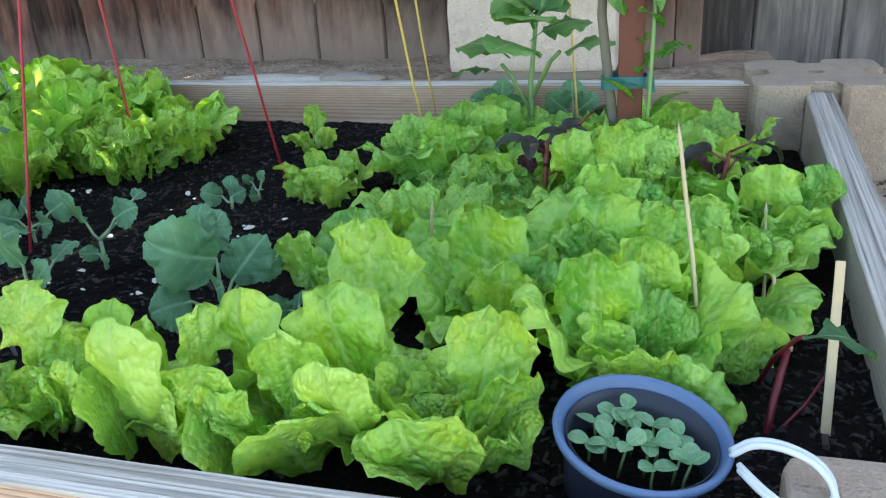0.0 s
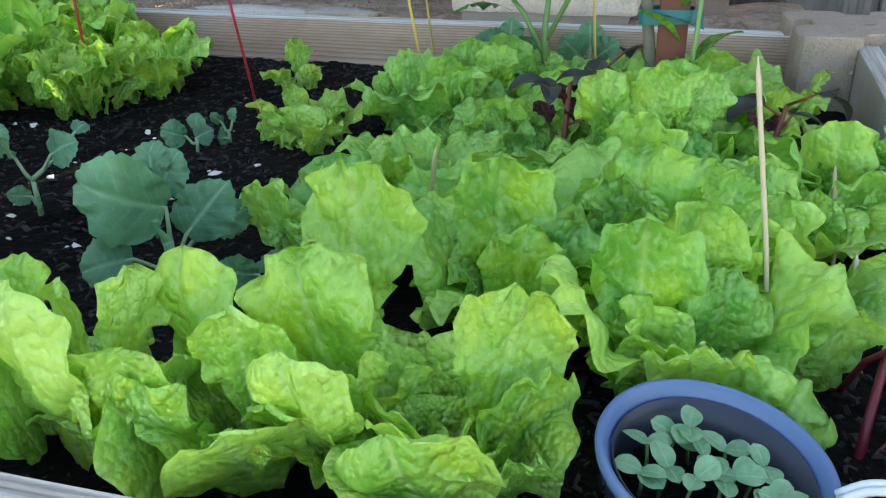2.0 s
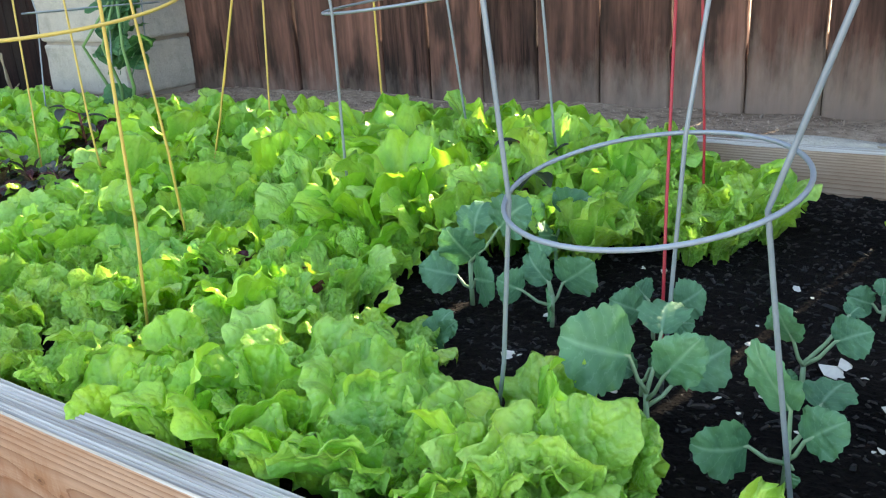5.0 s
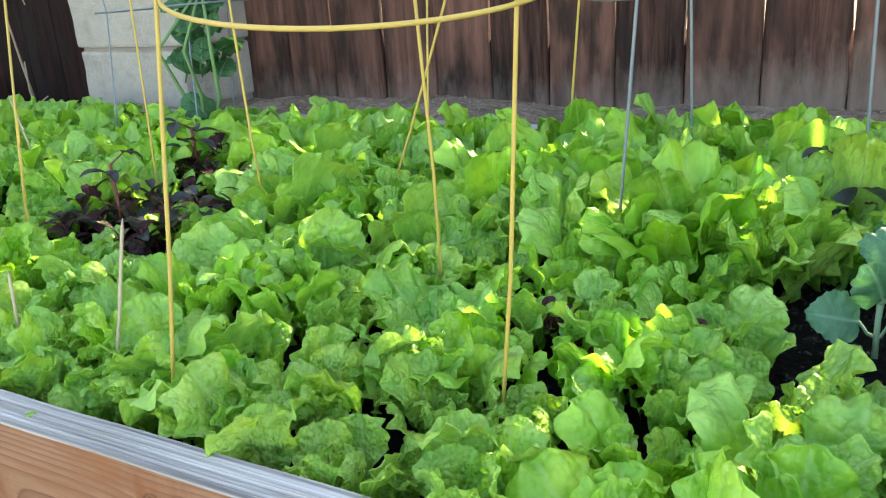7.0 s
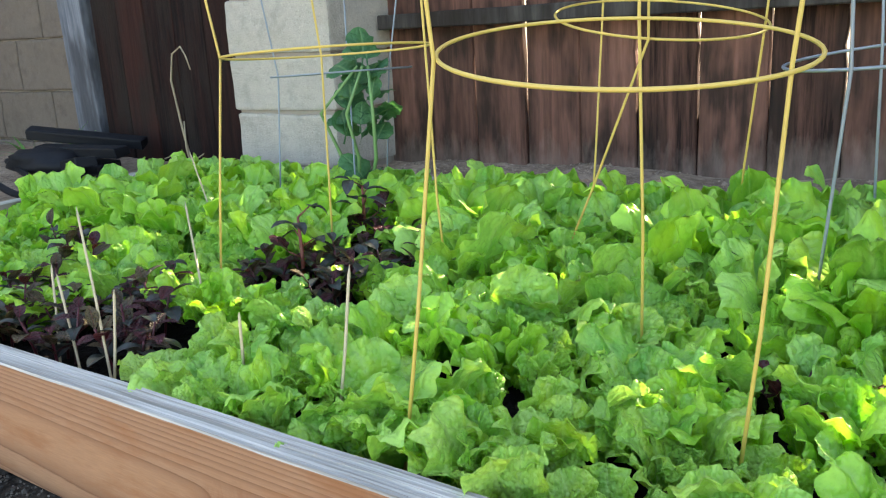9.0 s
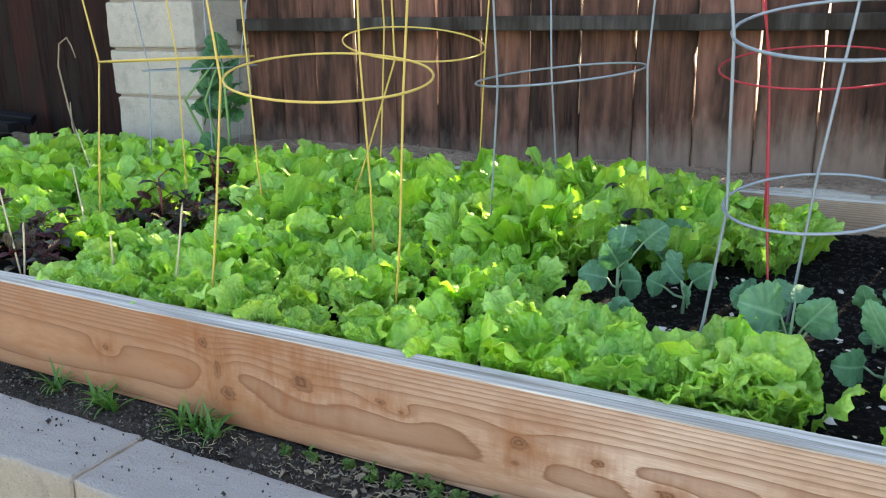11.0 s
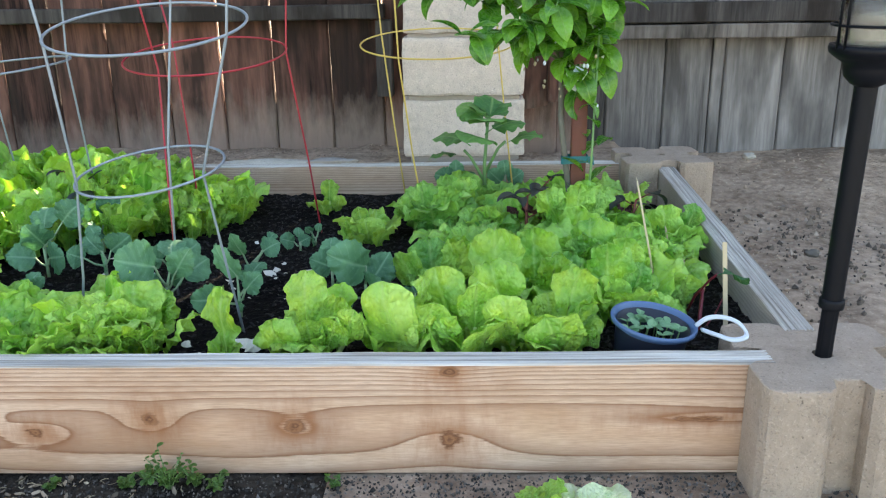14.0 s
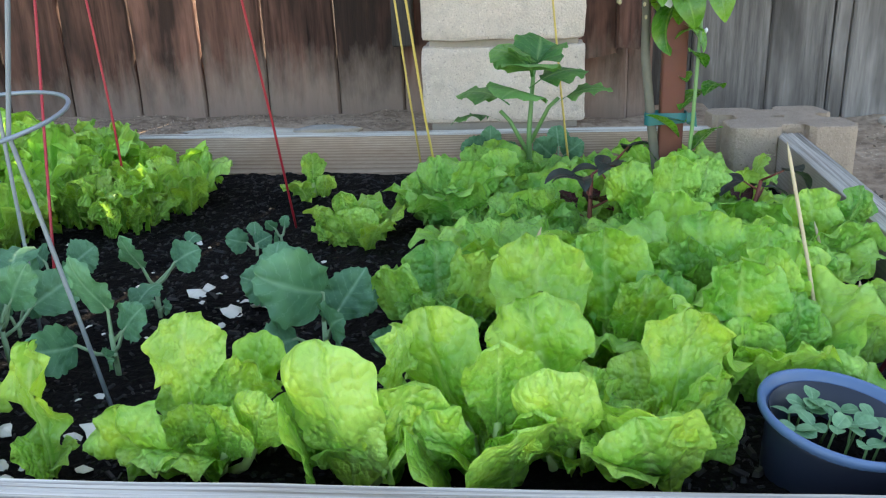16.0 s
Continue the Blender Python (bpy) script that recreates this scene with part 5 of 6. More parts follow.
# ---- cabbage seedlings ----
def seedling(x, y, leaves, seed):
    """A young cabbage; leaves: (x, y, z of the blade's middle over the foot, width, length)."""
    r = random.Random(seed)
    c = thing("cabbage_seedling", (x, y, soil_height(x, y) - 0.003), "blue-green young cabbage plant in bare compost", "cabbage plant", "cabbage seedlings on the bare compost")
    top = max(l[2] for l in leaves) * 0.5
    bend = Vector((r.uniform(-0.004, 0.004), r.uniform(-0.004, 0.004), 0))
    bm = bmesh.new()
    thick = 0.0022 + 0.016 * top
    tube(bm, [(0, 0, -0.01), bend * 0.6 + Vector((0, 0, top * 0.5)), bend + Vector((0, 0, top))], thick, 8, taper=thick * 0.75)
    part("stem", bm, STALK_PALE, c, "pale grey-green stem")
    for k, (dx, dy, dz, wide, long) in enumerate(leaves):
        mid = Vector((dx, dy, dz))
        up = 0.25 + 0.75 * r.random()
        way = (Vector((dx, dy, 0)) * 1.2 + Vector((0, 0, max(0.004, (dz - top * 0.6) * up)))).normalized()
        heel, tip = mid - way * long * 0.42, mid + way * long * 0.5
        root = bend * 0.8 + Vector((0, 0, min(top, max(0.15 * top, heel.z * 0.6))))
        bow = root.lerp(heel, 0.5) - Vector((0, 0, 0.004))
        bm = bmesh.new()
        tube(bm, [root, bow, heel, heel.lerp(tip, 0.25)], 0.0021, 7, taper=0.0012)
        part("petiole", bm, STALK_PALE, c, "pale leaf stalk")
        set_leaf(c, CABBAGE_BLADES[(k + seed) % 6], heel, tip, wide, r.uniform(-30, 30), 0.92)
    return c


for i, (x, y, leaves) in enumerate([
        (-0.690, 0.297, [(-0.023, -0.010, 0.087, 0.068, 0.074), (0.021, 0.025, 0.062, 0.050, 0.060), (-0.034, -0.030, 0.036, 0.050, 0.042), (0.018, -0.024, 0.050, 0.048, 0.040), (0.030, 0.040, 0.050, 0.034, 0.050)]),
        (-0.752, 0.372, [(-0.016, -0.008, 0.052, 0.048, 0.046), (0.016, 0.008, 0.062, 0.048, 0.044), (0.001, 0.012, 0.070, 0.040, 0.038)]),
        (-0.877, 0.262, [(-0.012, 0.000, 0.092, 0.038, 0.064), (-0.040, -0.030, 0.046, 0.048, 0.048), (0.024, -0.006, 0.060, 0.040, 0.044), (0.022, 0.034, 0.068, 0.042, 0.034), (0.010, -0.02, 0.03, 0.02, 0.03)]),
        (-0.985, 0.270, [(-0.036, -0.020, 0.092, 0.074, 0.064), (0.026, -0.006, 0.086, 0.044, 0.060), (0.030, 0.040, 0.062, 0.048, 0.056), (-0.004, 0.050, 0.090, 0.042, 0.044)]),
        (-0.890, 0.390, [(-0.016, -0.010, 0.078, 0.038, 0.046), (0.034, 0.008, 0.068, 0.038, 0.034), (0.030, 0.042, 0.076, 0.020, 0.016), (-0.012, -0.008, 0.024, 0.020, 0.024), (0.016, -0.016, 0.020, 0.018, 0.022)]),
        (-0.612, 0.298, [(-0.018, -0.005, 0.028, 0.029, 0.036), (0.026, 0.008, 0.024, 0.032, 0.036), (-0.005, 0.019, 0.026, 0.025, 0.024), (0.010, -0.018, 0.024, 0.021, 0.020)]),
        (-0.852, 0.608, [(-0.020, -0.009, 0.028, 0.032, 0.032), (0.010, 0.004, 0.024, 0.028, 0.026), (-0.002, 0.012, 0.036, 0.022, 0.022)]),
        (-1.048, 0.462, [(-0.024, -0.017, 0.043, 0.044, 0.041), (0.029, 0.024, 0.044, 0.044, 0.036), (0.032, -0.010, 0.032, 0.035, 0.032), (-0.019, 0.016, 0.046, 0.036, 0.033), (0.006, -0.020, 0.026, 0.028, 0.028)]),
        (-0.826, 0.642, [(-0.011, -0.005, 0.034, 0.018, 0.018), (0.008, 0.002, 0.036, 0.018, 0.018), (-0.003, -0.012, 0.012, 0.026, 0.018)])]):
    seedling(x, y, leaves, 40 + i)
for i, (x, y, leaves) in enumerate([
        (-1.258, 0.445, [(-0.004, -0.010, 0.080, 0.052, 0.060), (0.052, 0.010, 0.112, 0.055, 0.052), (0.024, -0.012, 0.042, 0.060, 0.046), (-0.037, -0.010, 0.042, 0.050, 0.052), (0.004, 0.020, 0.102, 0.050, 0.044)]),
        (-1.225, 0.315, [(0.007, 0.008, 0.036, 0.038, 0.048), (-0.012, -0.008, 0.020, 0.026, 0.029), (0.016, 0.004, 0.044, 0.020, 0.026)]),
        (-1.155, 0.440, [(-0.036, -0.024, 0.054, 0.042, 0.034), (0.024, 0.014, 0.064, 0.054, 0.044), (-0.017, 0.010, 0.066, 0.034, 0.046), (-0.022, 0.020, 0.084, 0.028, 0.034), (0.012, -0.026, 0.040, 0.036, 0.036)]),
        (-1.225, 0.600, [(-0.031, -0.022, 0.080, 0.055, 0.048), (0.022, 0.010, 0.084, 0.060, 0.048), (-0.002, -0.020, 0.054, 0.046, 0.046)]),
        (-1.015, 0.335, [(-0.018, 0.004, 0.030, 0.026, 0.030), (0.016, 0.006, 0.034, 0.026, 0.026)]),
        (-0.44, 1.000, [(-0.024, -0.01, 0.055, 0.05, 0.05), (0.024, -0.004, 0.05, 0.045, 0.045), (0.0, 0.01, 0.07, 0.04, 0.04)]),
        (-0.555, 0.990, [(-0.026, -0.01, 0.06, 0.05, 0.05), (0.026, -0.006, 0.055, 0.045, 0.045), (0.0, 0.01, 0.075, 0.04, 0.04)])]):
    seedling(x, y, leaves, 60 + i)


# ---- pot with sprouts ----
def plant_pot():
    pot = thing("plant_pot", pose(-0.298, 0.128, 0.066, 4, 7, 0), "small blue-grey plastic pot of sprouts with white strap", "plant pot")
    bm = bmesh.new()
    lathe(bm, [(0.040, 0.0), (0.0445, 0.03), (0.0485, 0.066), (0.0485, 0.074), (0.0478, 0.074), (0.044, 0.044), (0.041, 0.02)], 48)
    disc(bm, 0.040, 0.0, 48)
    part("body", bm, POT_DARK, pot, "dark plastic pot wall")
    bm = bmesh.new()
    lathe(bm, [(0.0475, 0.070), (0.0525, 0.0725), (0.0565, 0.074), (0.0573, 0.0775), (0.0566, 0.0800), (0.0545, 0.0806), (0.0525, 0.0785), (0.0495, 0.072), (0.0478, 0.066), (0.0472, 0.056), (0.0458, 0.055), (0.0450, 0.045), (0.0435, 0.044), (0.0430, 0.03)], 64)
    part("rim", bm, POT_BLUE, pot, "thick blue-grey rolled rim")
    bm = bmesh.new()
    n = 26
    g = {}
    for j in range(-n, n + 1):
        for i in range(-n, n + 1):
            x, y = i / n * 0.045, j / n * 0.045
            if x * x + y * y < 0.0445 ** 2:
                g[i, j] = bm.verts.new((x, y, 0.046 + noise.noise(Vector((x * 90, y * 90, 4))) * 0.003 + noise.noise(Vector((x * 300, y * 300, 4))) * 0.0015))
    for (i, j), v in list(g.items()):
        q = [g.get(k) for k in ((i, j), (i + 1, j), (i + 1, j + 1), (i, j + 1))]
        if all(q):
            bm.faces.new(q)
    part("potting_soil", bm, SOIL, pot, "dark potting soil")
    leaves = [leaf_mesh("round", COTYLEDON, 700 + i, 22, 30) for i in range(4)]
    r = random.Random(8)
    spots = [(-0.028, 0.012), (-0.018, 0.024), (-0.020, 0.000), (-0.006, 0.028), (-0.004, 0.012), (-0.010, -0.012), (0.006, -0.006), (0.010, 0.022), (0.012, 0.006), (0.022, 0.012), (0.024, -0.008), (0.012, -0.022), (0.030, -0.016), (-0.030, -0.004)]
    for x, y in spots:
        hgt = r.uniform(0.020, 0.032)
        sprout = part("sprout", (lambda b: (tube(b, [(0, 0, 0), (0.001, 0.001, hgt * 0.5), (0.002, 0.0, hgt)], 0.0011, 6, taper=0.0008), b)[1])(bmesh.new()), STALK_GREEN, pot)
        sprout.matrix_basis = pose(x, y, 0.044, r.uniform(-8, 8), r.uniform(-8, 8), r.uniform(0, 360))
        for k in range(r.choice((2, 2, 3))):
            piece("sprout_leaf", r.choice(leaves), sprout, Matrix.Translation((0.002, 0, hgt)) @ pose(0, 0, 0, r.uniform(-8, 14), 0, k * 180 + r.uniform(-25, 25)) @ Matrix.Scale(r.uniform(0.012, 0.016), 4))
    # white strap looped through the rim
    bm = bmesh.new()
    for off in (0.0, 0.0045):
        pts = [Vector((0.054, -0.004 - off, 0.080)), Vector((0.064, -0.008 - off, 0.094)), Vector((0.078, -0.014 - off, 0.101)), Vector((0.094, -0.022 - off, 0.102)), Vector((0.104, -0.030 - off * 1.5, 0.098)), Vector((0.106, -0.042 - off * 1.5, 0.093)), Vector((0.098, -0.052 - off, 0.0915)), Vector((0.084, -0.055 - off, 0.090)), Vector((0.070, -0.042 - off, 0.088)), Vector((0.058, -0.018 - off, 0.082))]
        tube(bm, smooth_line(pts), 0.0021, 8)
    part("strap", bm, WHITE_PLASTIC, pot, "white plastic strap loop")


plant_pot()


# ---- solar lamp on its pole ----
def pole_lamp():
    lamp = thing("pole_lamp", pose(-0.107, 0.026, 0.0935, 1.5, 0.6, 0), "black pole lamp with clear globe standing in the corner block", "garden lamp")
    bm = bmesh.new()
    rings = []
    for z, grow in ((0.0, 1.0), (0.106, 1.0), (0.108, 1.06)):
        rings.append([bm.verts.new(((0.0092 + 0.0009 * (k % 4 == 0)) * grow * math.cos(k * math.tau / 32), (0.0092 + 0.0009 * (k % 4 == 0)) * grow * math.sin(k * math.tau / 32), z)) for k in range(32)])
    for lo, hi in zip(rings, rings[1:]):
        for k in range(32):
            bm.faces.new((lo[k], lo[(k + 1) % 32], hi[(k + 1) % 32], hi[k]))
    part("spike", bm, BLACK_METAL, lamp, "ribbed black spike")
    bm = bmesh.new()
    lathe(bm, [(0.0098, 0.106), (0.0138, 0.107), (0.0144, 0.110), (0.0144, 0.115), (0.0138, 0.118), (0.0126, 0.119)], 36)
    part("collar", bm, BLACK_METAL, lamp)
    bm = bmesh.new()
    lathe(bm, [(0.0118, 0.116), (0.0120, 0.16), (0.0122, 0.374)], 36)
    part("pole", bm, BLACK_METAL, lamp)
    bm = bmesh.new()
    lathe(bm, [(0.0124, 0.366), (0.018, 0.369), (0.0245, 0.376), (0.0262, 0.384), (0.0268, 0.390), (0.036, 0.396), (0.0425, 0.401), (0.0438, 0.406), (0.0425, 0.410), (0.039, 0.410), (0.036, 0.405), (0.02, 0.400), (0.0, 0.400)], 48)
    part("cup", bm, BLACK_METAL, lamp, "black flared lamp cup")
    bm = bmesh.new()
    tube(bm, [(0.0425 * math.cos(k * math.tau / 40), 0.0425 * math.sin(k * math.tau / 40), 0.430) for k in range(40)], 0.0017, 8, True)
    part("guard_ring", bm, BLACK_METAL, lamp)
    for k in range(4):
        a = k * math.tau / 4 + 0.35
        for d in (-0.12, 0.12):
            bm = bmesh.new()
            tube(bm, [(0.0425 * math.cos(a + d), 0.0425 * math.sin(a + d), 0.406), (0.0425 * math.cos(a + d), 0.0425 * math.sin(a + d), 0.505)], 0.0017, 6)
            part("bar", bm, BLACK_METAL, lamp)
    bm = bmesh.new()
    lathe(bm, [(0.034, 0.402), (0.0365, 0.43), (0.0365, 0.50), (0.0350, 0.50), (0.0350, 0.43), (0.0325, 0.404)], 40)
    gl = Nodes("clear_lamp_plastic")
    gl.put(gl.bsdf, "Transmission Weight", 1.0)
    gl.put(gl.bsdf, "IOR", 1.45)
    part("globe", bm, gl.done((0.92, 0.95, 0.96), 0.12), lamp, "clear plastic globe")
    bm = bmesh.new()
    lathe(bm, [(0.0, 0.545), (0.02, 0.54), (0.048, 0.522), (0.052, 0.508), (0.048, 0.502), (0.0, 0.502)], 48)
    part("cap", bm, BLACK_METAL, lamp)


pole_lamp()


# ---- sticks and labels in the bed ----
def stick(name, a, b, r, mat, label, point=True):
    bm = bmesh.new()
    a, b = Vector(a), Vector(b)
    m = a.lerp(b, 0.5) + Vector((0.0015, 0, 0))
    tip = b.lerp(a, 0.06)
    tube(bm, [a - a, m - a, tip - a, b - a], r, 8)
    if point:
        for v in bm.verts:
            if (v.co - (b - a)).length < r * 1.3:
                v.co = (b - a) + (v.co - (b - a)) * 0.2
    ob = part(name, bm, mat)
    ob.matrix_basis = Matrix.Translation(a)
    return tagged(ob, label, "stick", "sticks marking the bed")


for a, b in [((-0.245, 0.262, 0.08), (-0.276, 0.338, 0.288)), ((-0.195, 0.36, 0.07), (-0.187, 0.50, 0.165)), ((-0.188, 0.33, 0.075), (-0.190, 0.36, 0.150)), ((-0.521, 0.416, 0.08), (-0.488, 0.350, 0.208)), ((-2.18, 0.065, 0.09), (-2.377, 0.174, 0.28)), ((-2.24, 0.065, 0.09), (-2.374, 0.13, 0.2)), ((-2.187, 0.068, 0.09), (-2.237, 0.121, 0.2)), ((-2.33, 0.09, 0.1), (-2.43, 0.156, 0.2)), ((-2.24, 0.253, 0.1), (-2.44, 0.395, 0.24)), ((-1.88, 0.108, 0.1), (-1.92, 0.19, 0.25)), ((-2.018, 0.114, 0.1), (-2.03, 0.131, 0.2)), ((-2.62, 0.60, 0.12), (-2.75, 0.66, 0.27))]:
    stick("bamboo_skewer", a, b, 0.0017, SKEWER, "thin pointed bamboo skewer stuck in the compost")


def flat_label():
    bm = bmesh.new()
    box(bm, (-0.0035, -0.0009, -0.03), (0.0035, 0.0009, 0.118), 0.0006, 1)
    ob = part("plant_label", bm, SKEWER, None, smooth=False)
    ob.matrix_basis = Matrix.Translation((-0.163, 0.215, 0.10)) @ pose(0, 0, 0, -24, 4, 4)
    tagged(ob, "blank pale wooden plant label stuck upright in compost", "plant label")


flat_label()


# ---- cut chard ----
def chard():
    c = thing("chard", (-0.205, 0.20, SOIL_Z), "red-stalked chard cut back to stumps, one wilted leaf", "chard plant")
    for pts, r0, r1 in [([(0, 0, -0.01), (0.006, 0.02, 0.02), (0.016, 0.05, 0.045)], 0.0030, 0.0026), ([(-0.004, 0.07, -0.01), (0.008, 0.06, 0.030), (0.016, 0.02, 0.070), (0.016, -0.012, 0.090)], 0.0024, 0.0014), ([(-0.008, 0.075, -0.01), (-0.012, 0.09, 0.02), (-0.014, 0.10, 0.034)], 0.0016, 0.001), ([(0.002, 0.0, -0.005), (0.03, 0.03, 0.012), (0.046, 0.045, 0.035), (0.048, 0.042, 0.056)], 0.0014, 0.0009), ([(-0.002, 0.07, -0.005), (0.0, 0.10, 0.02), (0.012, 0.115, 0.034)], 0.0030, 0.0015)]:
        bm = bmesh.new()
        tube(bm, pts, r0, 10, taper=r1)
        part("stalk", bm, STALK_RED, c, "dark red chard stalk")
    bm = bmesh.new()
    tube(bm, [(0.0158, 0.0495, 0.0445), (0.0166, 0.0515, 0.0462)], 0.0035, 10)
    part("cut_end", bm, STRAW, c, "pale dried cut end")
    lf = leaf_mesh("red", SOFT_LEAF, 640, 5, 70)
    piece("wilted_leaf", lf, c, Matrix.Translation((0.014, -0.016, 0.090)) @ pose(0, 0, 0, 0, 10, -65) @ Matrix.Diagonal((0.075, 0.062, 0.062, 1)))


chard()


# ---- branching dark salad plants ----
DUSKY = [leaf_mesh("citrus", DUSK_LEAF, 680 + i, a, b) for i, (a, b) in enumerate([(40, 50), (20, 60), (50, 30), (30, 80)])]


def amaranth(x, y, height, seed):
    r = random.Random(seed)
    z = soil_height(x, y) - 0.005
    p = thing("red_amaranth", pose(x, y, z, 0, 0, r.uniform(0, 360)), "dark purple-leaved plant with rusty red stems", "salad plant", "dark plants over the lettuces")
    bm = bmesh.new()
    top = Vector((0.012, 0.004, height))
    tube(bm, [(0, 0, -0.01), (0.004, 0.0, height * 0.5), top], 0.0040, 8, taper=0.0022)
    part("stem", bm, STEM_RUST, p)
    for k in range(6):
        f = 0.35 + 0.65 * k / 5
        a = k * 137.5 + r.uniform(-20, 20)
        at = Vector((0.012 * f, 0.004 * f, height * f))
        out = Vector((math.cos(radians(a)), math.sin(radians(a)), 0.6)) * r.uniform(0.012, 0.03)
        tw = bmesh.new()
        tube(tw, [at, at + out * 0.6, at + out], 0.0016, 6, taper=0.001)
        twig = part("twig", tw, STEM_RUST, p)
        for j in range(2):
            me = r.choice(DUSKY) if k > 1 else r.choice(SETS["maroon"][2])
            piece("leaf", me, twig, Matrix.Translation(at + out) @ pose(0, 0, 0, r.uniform(-40, 0), 0, a - 90 + (j - 0.5) * 90) @ Matrix.Scale(r.uniform(0.032, 0.048), 4))


amaranth(-0.425, 0.585, 0.108, 1)
amaranth(-0.39, 0.61, 0.112, 3)
amaranth(-0.231, 0.60, 0.095, 2)
amaranth(-1.295, 0.71, 0.12, 5)
amaranth(-2.33, 0.70, 0.13, 6)
amaranth(-2.26, 0.46, 0.12, 7)


POINTED = [leaf_mesh("citrus", mat, 690 + i, a, b) for i, (mat, a, b) in enumerate([(DUSK_LEAF, 35, 50), (MAROON_LEAF, 45, 60), (RED_LEAF, 25, 55), (MAROON_LEAF, 15, 40), (RED_LEAF, 55, 40), (DUSK_LEAF, 20, 70)])]


def red_clump(x, y, seed):
    """A low bushy plant: short stems, each with whorls of pointed purple-brown leaves."""
    r = random.Random(seed)
    p = thing("red_salad_plant", pose(x, y, soil_height(x, y) - 0.004, 0, 0, r.uniform(0, 360)), "bushy dark purple-leaved salad plant between the lettuces", "salad plant", "dark bushy plants in the bed")
    for k in range(4):
        a = k * 1.7 + r.uniform(-0.4, 0.4)
        foot = Vector((0.018 * math.cos(a), 0.018 * math.sin(a), 0))
        top = foot * 2.0 + Vector((0, 0, r.uniform(0.045, 0.085)))
        bm = bmesh.new()
        tube(bm, [foot - Vector((0, 0, 0.01)), foot.lerp(top, 0.5), top], 0.0022, 7, taper=0.0014)
        stem = part("stem", bm, STEM_PURPLE, p)
        for j in range(9):
            f = 0.35 + 0.65 * j / 8
            piece("leaf", r.choice(POINTED), stem, Matrix.Translation(foot.lerp(top, f)) @ pose(0, 0, 0, r.uniform(-15, 20), r.uniform(-15, 15), j * 137.5) @ Matrix.Scale(r.uniform(0.030, 0.048) * (1.15 - 0.35 * f), 4))


for i, (a, b) in enumerate(REDS):
    red_clump(a, b, 800 + i)


# ---- tall soft-leaved plant by the column ----
def tall_plant():
    p = thing("tall_green_plant", (-0.491, 0.90, SOIL_Z), "tall green plant with drooping toothed leaves", "plant")
    for k, pts in enumerate([[(0, 0, -0.02), (0.0, 0.0, 0.10), (0.008, 0.015, 0.20)], [(0.0, 0.0, 0.06), (-0.03, 0.0, 0.115), (-0.045, 0.005, 0.13)], [(0.002, 0, 0.08), (0.03, 0.0, 0.135), (0.045, -0.005, 0.15)]]):
        bm = bmesh.new()
        tube(bm, pts, 0.005 if k == 0 else 0.0035, 8, taper=0.003)
        part("stem", bm, STALK_GREEN, p)
    lv = [leaf_mesh("squash", TALL_LEAF, 600 + i, a, b) for i, (a, b) in enumerate([(40, 62), (32, 70), (48, 55), (28, 60)])]
    r = random.Random(3)
    for (x, y, z), rz, s, tilt in [((-0.045, 0.005, 0.115), 100, 0.085, -5), ((-0.030, 0.0, 0.14), 75, 0.095, 5), ((0.0, 0.0, 0.165), -75, 0.100, 10), ((0.040, -0.005, 0.14), -100, 0.095, 0), ((0.008, 0.010, 0.185), 60, 0.085, 25), ((0.008, 0.010, 0.185), -50, 0.08, 30), ((0.005, 0.01, 0.18), 175, 0.085, 15), ((0.008, 0.010, 0.19), 120, 0.07, 35), ((0.0, -0.005, 0.15), 150, 0.09, 5), ((0.008, 0.012, 0.19), 10, 0.075, 45)]:
        piece("leaf", r.choice(lv), p, Matrix.Translation((x, y, z)) @ pose(0, 0, 0, tilt, r.uniform(-25, 25), rz) @ Matrix.Diagonal((s * 1.45, s, s, 1)))


tall_plant()


def squash_vine():
    p = thing("squash_vine", (-2.575, 0.97, SOIL_Z), "young squash vine climbing the grey cage", "vine")
    lv = [leaf_mesh("squash", SOFT_LEAF, 620 + i, a, b) for i, (a, b) in enumerate([(75, 40), (60, 60), (82, 30), (68, 55)])]
    r = random.Random(4)
    for k in range(3):
        bm = bmesh.new()
        dx = (k - 1) * 0.05
        pts = [Vector((dx * 0.3, 0, -0.02)), Vector((dx, 0.01, 0.12)), Vector((dx * 1.5, -0.02, 0.22)), Vector((dx * 0.3 + 0.03, 0.01, 0.32))]
        tube(bm, pts, 0.005, 8, taper=0.003)
        vine = part("vine_stem", bm, STALK_GREEN, p)
        for j in range(8):
            q = pts[1].lerp(pts[3], j / 7) if j else pts[1] * 0.5
            piece("leaf", r.choice(lv), vine, Matrix.Translation(q) @ pose(0, 0, 0, r.uniform(-25, 5), r.uniform(-25, 25), r.uniform(-80, 80)) @ Matrix.Scale(r.uniform(0.07, 0.105), 4))


squash_vine()


